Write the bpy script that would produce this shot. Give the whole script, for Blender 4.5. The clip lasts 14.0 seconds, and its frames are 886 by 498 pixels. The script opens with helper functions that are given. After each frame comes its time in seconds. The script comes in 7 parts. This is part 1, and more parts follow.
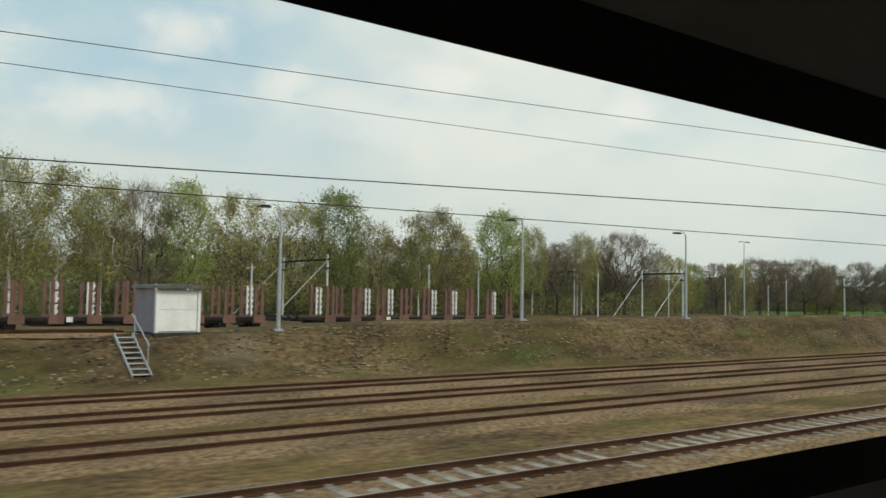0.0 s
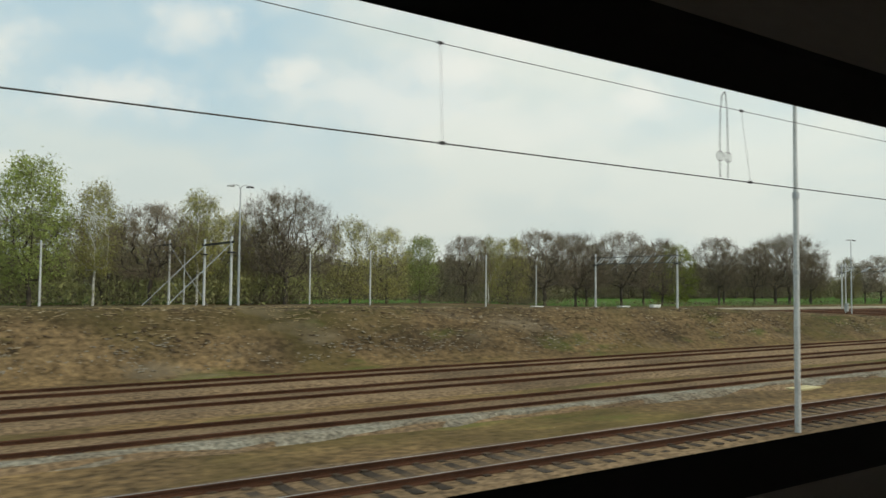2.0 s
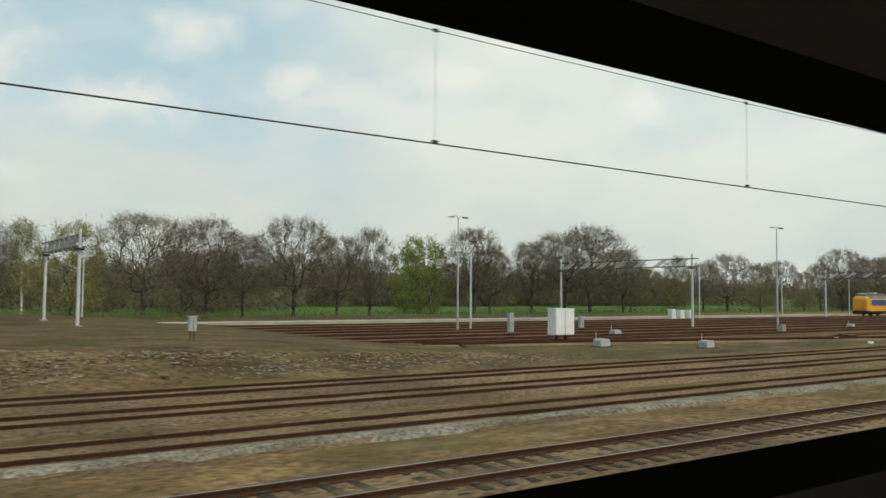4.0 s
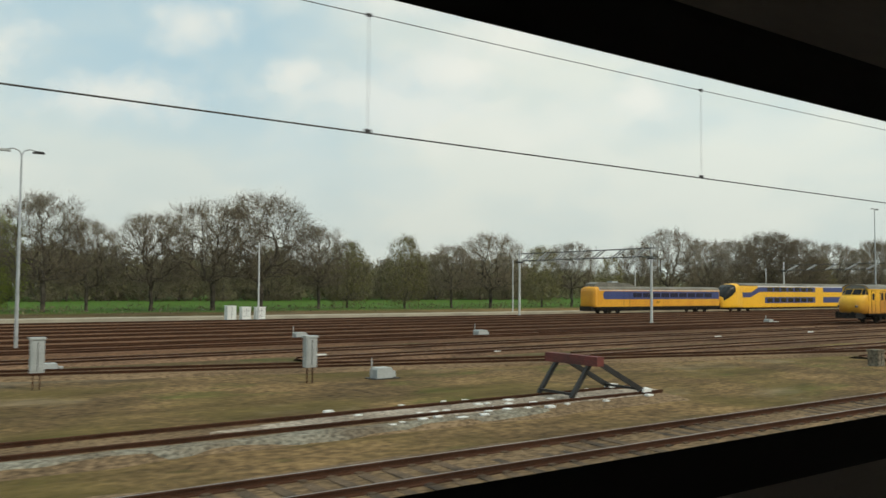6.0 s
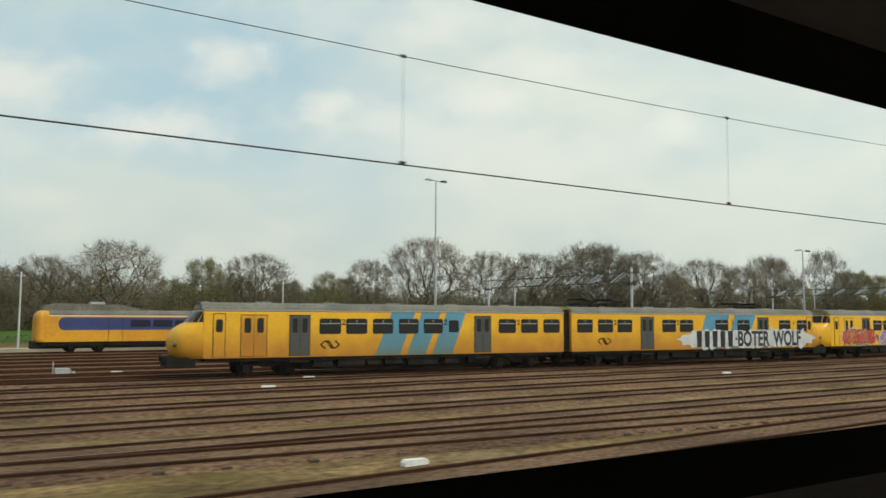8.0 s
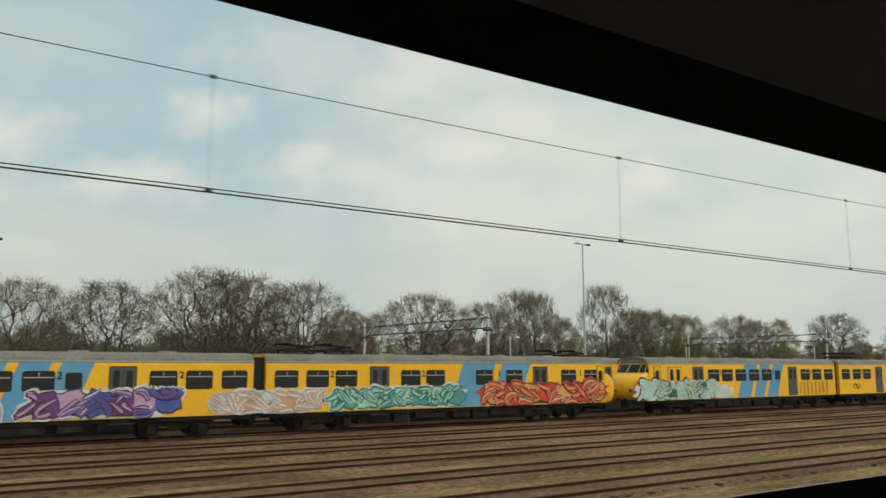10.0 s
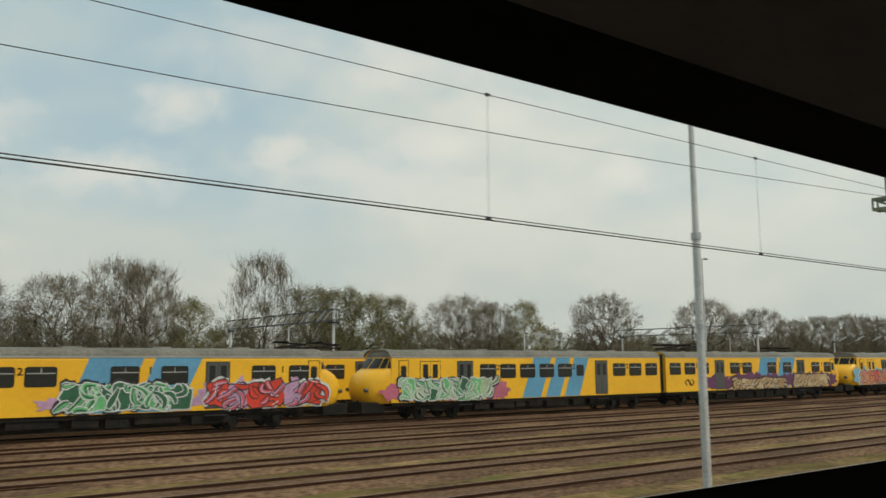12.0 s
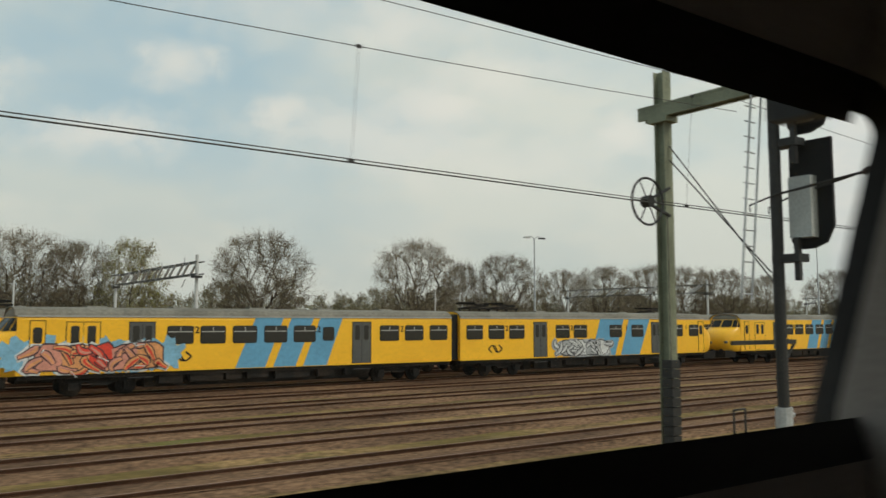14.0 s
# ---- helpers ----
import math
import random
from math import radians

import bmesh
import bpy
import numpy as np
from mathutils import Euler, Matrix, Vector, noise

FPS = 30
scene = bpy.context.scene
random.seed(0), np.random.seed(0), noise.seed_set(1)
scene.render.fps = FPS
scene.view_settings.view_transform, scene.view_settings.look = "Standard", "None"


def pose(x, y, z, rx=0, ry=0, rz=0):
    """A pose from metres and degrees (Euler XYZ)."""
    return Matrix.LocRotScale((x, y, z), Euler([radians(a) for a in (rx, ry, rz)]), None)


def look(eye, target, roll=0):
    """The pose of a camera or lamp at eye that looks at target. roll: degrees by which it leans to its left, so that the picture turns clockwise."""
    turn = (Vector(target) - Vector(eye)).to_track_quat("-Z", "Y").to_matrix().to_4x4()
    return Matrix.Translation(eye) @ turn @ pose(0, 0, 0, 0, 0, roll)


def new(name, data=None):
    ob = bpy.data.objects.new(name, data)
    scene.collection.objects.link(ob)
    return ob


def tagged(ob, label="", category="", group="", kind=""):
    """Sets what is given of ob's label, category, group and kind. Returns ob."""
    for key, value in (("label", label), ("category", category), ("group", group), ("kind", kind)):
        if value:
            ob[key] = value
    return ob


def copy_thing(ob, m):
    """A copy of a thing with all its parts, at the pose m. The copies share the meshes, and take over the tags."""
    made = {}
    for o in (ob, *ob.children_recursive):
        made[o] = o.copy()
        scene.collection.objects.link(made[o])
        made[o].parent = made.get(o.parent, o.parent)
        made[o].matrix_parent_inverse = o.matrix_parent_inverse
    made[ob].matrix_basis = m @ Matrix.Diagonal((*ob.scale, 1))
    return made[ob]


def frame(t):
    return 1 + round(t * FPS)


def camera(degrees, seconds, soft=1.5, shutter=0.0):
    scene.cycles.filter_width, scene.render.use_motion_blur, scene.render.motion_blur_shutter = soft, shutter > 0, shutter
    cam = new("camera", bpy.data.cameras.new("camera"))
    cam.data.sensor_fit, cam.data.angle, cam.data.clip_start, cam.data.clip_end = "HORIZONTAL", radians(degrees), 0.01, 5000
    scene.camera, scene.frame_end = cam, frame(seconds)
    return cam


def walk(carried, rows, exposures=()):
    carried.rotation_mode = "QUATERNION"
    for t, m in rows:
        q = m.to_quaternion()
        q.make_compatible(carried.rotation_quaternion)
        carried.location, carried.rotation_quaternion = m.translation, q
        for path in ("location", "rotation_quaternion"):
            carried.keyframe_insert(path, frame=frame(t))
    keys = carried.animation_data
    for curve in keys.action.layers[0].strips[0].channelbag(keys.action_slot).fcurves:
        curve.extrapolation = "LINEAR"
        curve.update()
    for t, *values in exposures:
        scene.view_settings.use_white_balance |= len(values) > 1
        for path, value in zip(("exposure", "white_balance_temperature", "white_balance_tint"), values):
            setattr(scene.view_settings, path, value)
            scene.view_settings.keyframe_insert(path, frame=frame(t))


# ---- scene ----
PATH = [
    (0, 0.0, 3.45, -36.2, 3.4, -0.95),
    (0.5, 18.34, 3.445, -35.65, 3.68, -0.66),
    (1, 36.68, 3.44, -35.68, 3.69, -0.72),
    (1.5, 55.01, 3.435, -35.7, 3.05, -0.38),
    (2, 73.31, 3.44, -35.43, 2.64, -0.55),
    (2.5, 91.57, 3.439, -35.07, 2.55, -0.87),
    (2.7, 98.86, 3.439, -35.02, 2.73, -0.8),
    (4.8, 175.23, 3.435, -35.59, 3.26, -0.43),
    (5, 182.49, 3.435, -35.29, 3.31, -0.3),
    (5.5, 200.59, 3.43, -35.43, 3.01, -0.19),
    (6, 218.64, 3.425, -35.38, 2.72, -0.4),
    (6.5, 236.64, 3.395, -35.23, 2.6, -0.54),
    (7, 254.6, 3.375, -34.77, 2.78, -0.21),
    (7.5, 272.56, 3.35, -33.05, 3.89, 0.1),
    (7.8, 283.33, 3.355, -32.8, 4.54, -0.16),
    (8.1, 294.11, 3.36, -33.25, 4.82, -0.35),
    (8.4, 304.9, 3.365, -33.85, 5.3, -0.3),
    (8.7, 315.67, 3.366, -34.35, 6.2, -0.3),
    (10.8, 391.2, 3.374, -34.71, 8.49, -0.2),
    (11, 398.39, 3.375, -34.97, 8.32, -0.25),
    (11.5, 416.35, 3.372, -35.69, 7.99, -0.16),
    (12, 434.28, 3.368, -36.38, 7.87, 0.2),
    (12.5, 452.18, 3.365, -36.4, 7.58, 0.29),
    (13, 470.04, 3.36, -36.98, 7.0, 0.09),
    (13.5, 487.88, 3.355, -37.11, 5.73, 0.13),
    (14, 505.68, 3.35, -36.38, 5.17, -0.0),
]
EXPO = [(0, -0.1, 6550, 12), (2.7, -0.08, 6550, 12), (5, -0.08, 6600, 12), (8, -0.1, 6600, 11), (10.8, -0.3, 6750, 13), (14, -0.32, 6750, 13)]
CLOUD_AT = (0.3, 0.1, 0.0)
cam = camera(57.13, 14.0, soft=1.55, shutter=0.06)
walk(cam, [(t, pose(x, 0, z, 90 + p, r, w)) for t, x, z, w, p, r in PATH],
     exposures=EXPO)

# ---- sky and sun: bright overcast with thin cloud ----
SUN_AZ, SUN_EL = radians(-62), radians(46)      # from behind the train, slightly ahead
sky = bpy.data.worlds.new("sky")
scene.world = sky
sky.use_nodes = True
sn, sl = sky.node_tree.nodes, sky.node_tree.links
sn.clear()
out = sn.new("ShaderNodeOutputWorld")
bg = sn.new("ShaderNodeBackground")
nish = sn.new("ShaderNodeTexSky")
nish.sky_type, nish.sun_disc = "NISHITA", False
nish.sun_elevation, nish.sun_rotation = SUN_EL, radians(90) - SUN_AZ
nish.air_density, nish.dust_density, nish.ozone_density = 1.0, 3.0, 1.0
def node(kind, **values):
    k = sn.new("ShaderNode" + kind)
    for key, value in values.items():
        k.inputs[key].default_value = value
    return k


def math_node(op, a, b=0.0, clamp=False):
    k = sn.new("ShaderNodeMath")
    k.operation, k.use_clamp = op, clamp
    for i, v in enumerate((a, b)):
        if isinstance(v, (int, float)):
            k.inputs[i].default_value = v
        else:
            sl.new(v, k.inputs[i])
    return k.outputs["Value"]


def ranged(v, a, b, c, d, smooth=True):
    k = node("MapRange", **{"From Min": a, "From Max": b, "To Min": c, "To Max": d})
    k.interpolation_type = "SMOOTHSTEP" if smooth else "LINEAR"
    sl.new(v, k.inputs["Value"])
    return k.outputs["Result"]


def blend(fac, a, b, mode="MIX"):
    k = sn.new("ShaderNodeMix")
    k.data_type, k.blend_type = "RGBA", mode
    for name, v in (("Factor", fac), ("A", a), ("B", b)):
        if isinstance(v, (int, float, tuple)):
            k.inputs[name].default_value = v
        else:
            sl.new(v, k.inputs[name])
    return k.outputs["Result"]


tc, sep = sn.new("ShaderNodeTexCoord"), sn.new("ShaderNodeSeparateXYZ")
sl.new(tc.outputs["Generated"], sep.inputs["Vector"])
# the sky as a flat chart across the line's left side: a to the right, b upwards
AX, AY = math.sin(radians(35.5)), math.cos(radians(35.5))
ahead = math_node("MAXIMUM", math_node("ADD", math_node("MULTIPLY", sep.outputs["X"], AX), math_node("MULTIPLY", sep.outputs["Y"], AY)), 0.08)
chart = sn.new("ShaderNodeCombineXYZ")
sl.new(math_node("DIVIDE", math_node("SUBTRACT", math_node("MULTIPLY", sep.outputs["X"], AY), math_node("MULTIPLY", sep.outputs["Y"], AX)), ahead), chart.inputs["X"])
sl.new(math_node("DIVIDE", sep.outputs["Z"], ahead), chart.inputs["Y"])
ABX = chart.outputs["Vector"]
sepc = sn.new("ShaderNodeSeparateXYZ")
sl.new(ABX, sepc.inputs["Vector"])


def sky_noise(scale, detail, rough, at=(0, 0, 0), size=(1, 1, 1), src=None):
    mp, nz = node("Mapping", Location=at, Scale=size), node("TexNoise", Scale=scale, Detail=detail, Roughness=rough)
    sl.new(src or tc.outputs["Generated"], mp.inputs["Vector"])
    sl.new(mp.outputs["Vector"], nz.inputs["Vector"])
    return nz.outputs["Fac"]


# pale blue gaps high up, a milky veil that closes towards the horizon and ahead of the train
thin = sky_noise(2.3, 6, 0.55, CLOUD_AT, (1, 1, 2))
veil = math_node("ADD", ranged(thin, 0.36, 0.66, 0.0, 0.75), ranged(sepc.outputs["Y"], 0.34, 0.02, 0.0, 0.75), clamp=True)
veil = math_node("ADD", veil, ranged(sepc.outputs["X"], -0.35, 0.35, 0.0, 0.55), clamp=True)
blue = blend(0.8, nish.outputs["Color"], (5.5, 7.65, 8.6, 1))
grain_sky = sky_noise(5.0, 7, 0.55, (3.1, 0.4, 0.0), (1, 1, 2.4))
milk = blend(ranged(grain_sky, 0.38, 0.64, 0.0, 1.0), (7.15, 7.95, 7.7, 1), (8.15, 8.6, 8.05, 1))
base_sky = blend(veil, blue, milk)
# heaps of brighter cloud with billowing edges
billow = sky_noise(15.0, 6, 0.58, (0.7, 0.2, 0), (1, 1.3, 1), ABX)
heaps = None
for ca, cb, w, h, k in ((-0.321, 0.322, 0.050, 0.030, 0.9), (-0.40, 0.236, 0.085, 0.030, 0.9), (-0.190, 0.262, 0.036, 0.028, 1.0), (-0.115, 0.240, 0.105, 0.034, 0.75), (0.004, 0.268, 0.065, 0.036, 1.0),
                        (-0.035, 0.222, 0.125, 0.045, 0.7), (-0.045, 0.372, 0.085, 0.040, 0.8), (0.245, 0.236, 0.034, 0.026, 0.9), (0.075, 0.310, 0.080, 0.030, 0.75), (0.13, 0.20, 0.12, 0.035, 0.45), (-0.62, 0.30, 0.10, 0.04, 0.9),
                        (-0.22, 0.40, 0.12, 0.04, 0.5)):
    off, siz, ln = sn.new("ShaderNodeVectorMath"), sn.new("ShaderNodeVectorMath"), sn.new("ShaderNodeVectorMath")
    off.operation, siz.operation, ln.operation = "SUBTRACT", "MULTIPLY", "LENGTH"
    off.inputs[1].default_value, siz.inputs[1].default_value = (ca, cb, 0), (1 / w, 1 / h, 0)
    sl.new(ABX, off.inputs[0])
    sl.new(off.outputs["Vector"], siz.inputs[0])
    sl.new(siz.outputs["Vector"], ln.inputs[0])
    edge = math_node("SUBTRACT", ln.outputs["Value"], math_node("MULTIPLY", math_node("SUBTRACT", billow, 0.5), 3.0))
    one = ranged(edge, 1.7, -0.1, 0.0, k * 0.85)
    heaps = one if heaps is None else math_node("MAXIMUM", heaps, one)
tops = blend(heaps, base_sky, (9.2, 9.25, 8.7, 1))
# duller towards the horizon and ahead
dull = math_node("MULTIPLY", ranged(sepc.outputs["Y"], 0.0, 0.24, 0.87, 1.0), ranged(sepc.outputs["X"], -0.3, 0.55, 1.0, 1.05))
lit = blend(1.0, tops, dull, "MULTIPLY")
sl.new(lit, bg.inputs["Color"])
bg.inputs["Strength"].default_value = 0.098
sl.new(bg.outputs["Background"], out.inputs["Surface"])

sun_data = bpy.data.lights.new("sun", "SUN")
sun_data.energy, sun_data.angle, sun_data.color = 1.85, radians(12), (1.0, 0.94, 0.84)
sun = new("sun", sun_data)
sun.matrix_world = look((0, 0, 60), (-math.cos(SUN_AZ) * math.cos(SUN_EL) * 10, -math.sin(SUN_AZ) * math.cos(SUN_EL) * 10,
                                     60 - math.sin(SUN_EL) * 10))


# ---- materials ----
def mat(name, color, rough=0.7, var=0.25, scale=3.0, bump=0.0, metal=0.0, fine=40.0, tint=None, stretch=(1, 1, 1), spec=0.5, per=0.0, coords="Object"):
    """Two scales of variation: broad patches and fine grain; tint is a second colour for stains and wear."""
    m = bpy.data.materials.new(name)
    m.use_nodes = True
    n, l = m.node_tree.nodes, m.node_tree.links
    b = n["Principled BSDF"]
    b.inputs["Roughness"].default_value, b.inputs["Metallic"].default_value = rough, metal
    b.inputs["Specular IOR Level"].default_value = spec
    co = n.new("ShaderNodeTexCoord")
    ma = n.new("ShaderNodeMapping")
    ma.inputs["Scale"].default_value = stretch
    l.new(co.outputs[coords], ma.inputs["Vector"])
    broad, grain = n.new("ShaderNodeTexNoise"), n.new("ShaderNodeTexNoise")
    broad.inputs["Scale"].default_value, broad.inputs["Detail"].default_value = scale, 6
    grain.inputs["Scale"].default_value, grain.inputs["Detail"].default_value = fine, 4
    for k in (broad, grain):
        l.new(ma.outputs["Vector"], k.inputs["Vector"])
    r1 = n.new("ShaderNodeValToRGB")
    second = tint or tuple(c * (1 - var) for c in color)
    r1.color_ramp.elements[0].color, r1.color_ramp.elements[1].color = (*second, 1), (*color, 1)
    r1.color_ramp.elements[0].position, r1.color_ramp.elements[1].position = 0.36, 0.6
    l.new(broad.outputs["Fac"], r1.inputs["Fac"])
    mr = n.new("ShaderNodeMapRange")
    mr.inputs["From Min"].default_value, mr.inputs["From Max"].default_value = 0.3, 0.7
    mr.inputs["To Min"].default_value, mr.inputs["To Max"].default_value = 1 - var, 1 + var * 0.6
    l.new(grain.outputs["Fac"], mr.inputs["Value"])
    mx = n.new("ShaderNodeMix")
    mx.data_type, mx.blend_type = "RGBA", "MULTIPLY"
    mx.inputs["Factor"].default_value = 1.0
    l.new(r1.outputs["Color"], mx.inputs["A"])
    l.new(mr.outputs["Result"], mx.inputs["B"])
    last = mx.outputs["Result"]
    if per:
        oi, pr, mp2 = n.new("ShaderNodeObjectInfo"), n.new("ShaderNodeMapRange"), n.new("ShaderNodeMix")
        pr.inputs["To Min"].default_value, pr.inputs["To Max"].default_value = 1 - per, 1 + per
        l.new(oi.outputs["Random"], pr.inputs["Value"])
        mp2.data_type, mp2.blend_type = "RGBA", "MULTIPLY"
        mp2.inputs["Factor"].default_value = 1.0
        l.new(last, mp2.inputs["A"])
        l.new(pr.outputs["Result"], mp2.inputs["B"])
        last = mp2.outputs["Result"]
    l.new(last, b.inputs["Base Color"])
    if bump:
        bp = n.new("ShaderNodeBump")
        bp.inputs["Strength"].default_value, bp.inputs["Distance"].default_value = bump, 0.03
        l.new(grain.outputs["Fac"], bp.inputs["Height"])
        l.new(bp.outputs["Normal"], b.inputs["Normal"])
    return m


def leafy(name, color, second, per=0.2, gaps=0.3):
    """Foliage and twigs: colour varies from clump to clump and from tree to tree; light passes through and between the fine pieces of a spray."""
    m = mat(name, color, 0.8, 0.3, 0.6, 0, 0, 9.0, second, per=per, spec=0.15)
    n, l = m.node_tree.nodes, m.node_tree.links
    b = n["Principled BSDF"]
    tr, mixs = n.new("ShaderNodeBsdfTranslucent"), n.new("ShaderNodeMixShader")
    src = b.inputs["Base Color"].links[0].from_socket
    l.new(src, tr.inputs["Color"])
    mixs.inputs["Fac"].default_value = 0.35
    l.new(b.outputs["BSDF"], mixs.inputs[1])
    l.new(tr.outputs["BSDF"], mixs.inputs[2])
    clear, open_mix = n.new("ShaderNodeBsdfTransparent"), n.new("ShaderNodeMixShader")
    open_mix.inputs["Fac"].default_value = gaps
    l.new(mixs.outputs["Shader"], open_mix.inputs[1])
    l.new(clear.outputs["BSDF"], open_mix.inputs[2])
    l.new(open_mix.outputs["Shader"], n["Material Output"].inputs["Surface"])
    return m


M_RAIL = mat("rail_rust", (0.088, 0.040, 0.022), 0.9, 0.35, 0.8, 0, 0.0, 30, spec=0.08)
M_RAILY = mat("rail_brown", (0.085, 0.041, 0.023), 0.9, 0.35, 0.8, 0, 0.0, 30, spec=0.08)
M_HEADY = mat("rail_head_dull", (0.24, 0.145, 0.10), 0.5, 0.3, 0.4, 0, 0.3, 20, (0.13, 0.068, 0.045))
M_RAILTOP = mat("rail_head", (0.30, 0.26, 0.23), 0.35, 0.3, 0.4, 0, 0.7, 20, (0.16, 0.10, 0.07))
M_WOOD = mat("sleeper_wood", (0.13, 0.092, 0.06), 0.9, 0.4, 1.2, 0.3, 0, 25, (0.05, 0.04, 0.032), per=0.25, spec=0.08)
M_CONC = mat("sleeper_concrete", (0.36, 0.335, 0.29), 0.9, 0.3, 1.5, 0.3, 0, 25, (0.24, 0.21, 0.17), per=0.2, spec=0.08)
M_BALLAST = mat("ballast_brown", (0.24, 0.158, 0.088), 0.95, 0.6, 0.3, 0.9, 0, 9, (0.137, 0.09, 0.051), stretch=(0.45, 1, 1), spec=0.08)
M_BALLASTR = mat("ballast_rusty", (0.165, 0.09, 0.05), 0.95, 0.6, 0.3, 0.9, 0, 9, (0.095, 0.053, 0.031), stretch=(0.45, 1, 1), spec=0.08)
M_BALLASTM = mat("ballast_oily", (0.21, 0.125, 0.074), 0.95, 0.6, 0.3, 0.9, 0, 9, (0.112, 0.066, 0.041), stretch=(0.45, 1, 1), spec=0.08)
# pale so that the unseen ceiling and far wall throw light back
M_BOUNCE = mat("carriage_bounce_panel", (0.55, 0.52, 0.47), 0.6, 0.1, 1.0)
M_BALLASTG = mat("ballast_grey", (0.25, 0.23, 0.18), 0.95, 0.6, 0.5, 0.9, 0, 8, (0.17, 0.135, 0.095), spec=0.08)
M_STEELG = mat("mast_green_paint", (0.25, 0.27, 0.185), 0.6, 0.2, 1.5, 0.1, 0.0, 20, (0.18, 0.195, 0.13))
M_GALV = mat("galvanised_steel", (0.52, 0.54, 0.55), 0.5, 0.2, 2.0, 0.05, 0.5, 30)
M_MASTW = mat("mast_pale_paint", (0.62, 0.63, 0.62), 0.6, 0.2, 1.2, 0.05, 0, 20)
M_RUSTPOLE = mat("rusty_pole", (0.55, 0.47, 0.37), 0.8, 0.35, 0.9, 0.1, 0.1, 20, (0.33, 0.18, 0.085), stretch=(3, 3, 0.5))
M_DARK = mat("dark_steel", (0.035, 0.034, 0.033), 0.6, 0.3, 2.0, 0.05, 0.3, 20)
M_WIRE = mat("copper_wire", (0.045, 0.043, 0.038), 0.5, 0.2, 2.0, 0, 0.6, 20)
M_INSUL = mat("insulator_brown", (0.05, 0.03, 0.022), 0.3, 0.2, 4, 0, 0, 20)
M_RED = mat("buffer_red_paint", (0.17, 0.035, 0.028), 0.75, 0.4, 1.5, 0.1, 0, 20, (0.09, 0.03, 0.025))
M_WHITE = mat("white_paint", (0.86, 0.86, 0.83), 0.6, 0.12, 1.2, 0, 0, 15)
M_CAB = mat("cabinet_grey", (0.46, 0.48, 0.47), 0.6, 0.18, 1.2, 0.03, 0, 20)
M_SAND = mat("platform_edge_sand", (0.46, 0.41, 0.32), 0.9, 0.25, 0.3, 0.3, 0, 12, spec=0.08)
M_YEL = mat("train_yellow", (0.97, 0.525, 0.022), 0.38, 0.07, 0.35, 0.02, 0, 6, (0.90, 0.47, 0.018))
M_YELD = mat("train_yellow_soiled", (0.80, 0.38, 0.02), 0.5, 0.12, 0.5, 0.02, 0, 5, (0.70, 0.30, 0.015))
M_BLUE = mat("stripe_blue", (0.12, 0.36, 0.56), 0.45, 0.12, 0.5, 0, 0, 6)
M_NAVY = mat("train_blue", (0.045, 0.065, 0.21), 0.4, 0.15, 0.5, 0, 0, 6)
M_ROOF = mat("train_roof_grey", (0.20, 0.188, 0.155), 0.8, 0.3, 0.5, 0.05, 0, 6, (0.14, 0.13, 0.105))
M_DOORG = mat("door_grey", (0.085, 0.088, 0.085), 0.5, 0.2, 0.8, 0, 0, 10)
M_UNDER = mat("underframe_black", (0.014, 0.013, 0.012), 0.9, 0.4, 1.2, 0.1, 0, 12, (0.032, 0.024, 0.018), spec=0.2)
M_GLASS = mat("dark_glass", (0.032, 0.032, 0.029), 0.08, 0.1, 0.6, 0, 0, 4, spec=0.6)
M_BLACK = mat("black_rubber", (0.012, 0.012, 0.012), 0.7, 0.2, 3, 0, 0, 30, spec=0.2)
M_GASKET = mat("window_rubber", (0.028, 0.027, 0.028), 0.6, 0.2, 3, 0, 0, 30, spec=0.3)
M_CHROME = mat("window_rim", (0.50, 0.50, 0.48), 0.4, 0.15, 2, 0, 0.5, 20)
M_PANEL = mat("carriage_panel", (0.42, 0.37, 0.34), 0.7, 0.12, 2.5, 0.03, 0, 60, spec=0.25)
M_TRUNK = mat("bark_grey", (0.12, 0.10, 0.078), 0.95, 0.35, 1.0, 0, 0, 6, (0.055, 0.046, 0.036), per=0.2, spec=0.1)
M_BIRCH = mat("bark_birch", (0.75, 0.73, 0.68), 0.9, 0.3, 1.4, 0, 0, 4, (0.42, 0.40, 0.36), stretch=(1, 1, 2.5), spec=0.1)
M_TWIG = leafy("twigs_brown", (0.235, 0.19, 0.135), (0.16, 0.13, 0.092), gaps=0.0)
M_BUD = leafy("buds_brown_olive", (0.25, 0.21, 0.10), (0.17, 0.145, 0.075), gaps=0.0)
M_GREEN = leafy("leaves_fresh_green", (0.37, 0.41, 0.085), (0.25, 0.285, 0.065), gaps=0.0)
M_BIRCHL = leafy("leaves_birch", (0.46, 0.45, 0.13), (0.32, 0.30, 0.10), gaps=0.0)
M_SPRING = leafy("leaves_spring_green", (0.34, 0.40, 0.115), (0.24, 0.28, 0.085), gaps=0.0)
M_YOUNG = leafy("leaves_young_yellow", (0.50, 0.46, 0.15), (0.35, 0.33, 0.11), gaps=0.0)
M_OLIVE = leafy("leaves_olive", (0.29, 0.27, 0.09), (0.20, 0.185, 0.068), gaps=0.0)
M_FARL = leafy("buds_hazy_brown", (0.26, 0.23, 0.13), (0.18, 0.16, 0.095), gaps=0.0)
M_BUSH = leafy("undergrowth", (0.225, 0.203, 0.108), (0.15, 0.134, 0.078), 0.3, gaps=0.2)
M_TINT = mat("tinted_glass", (0.022, 0.026, 0.055), 0.15, 0.1, 0.6, 0, 0, 4, spec=0.4)
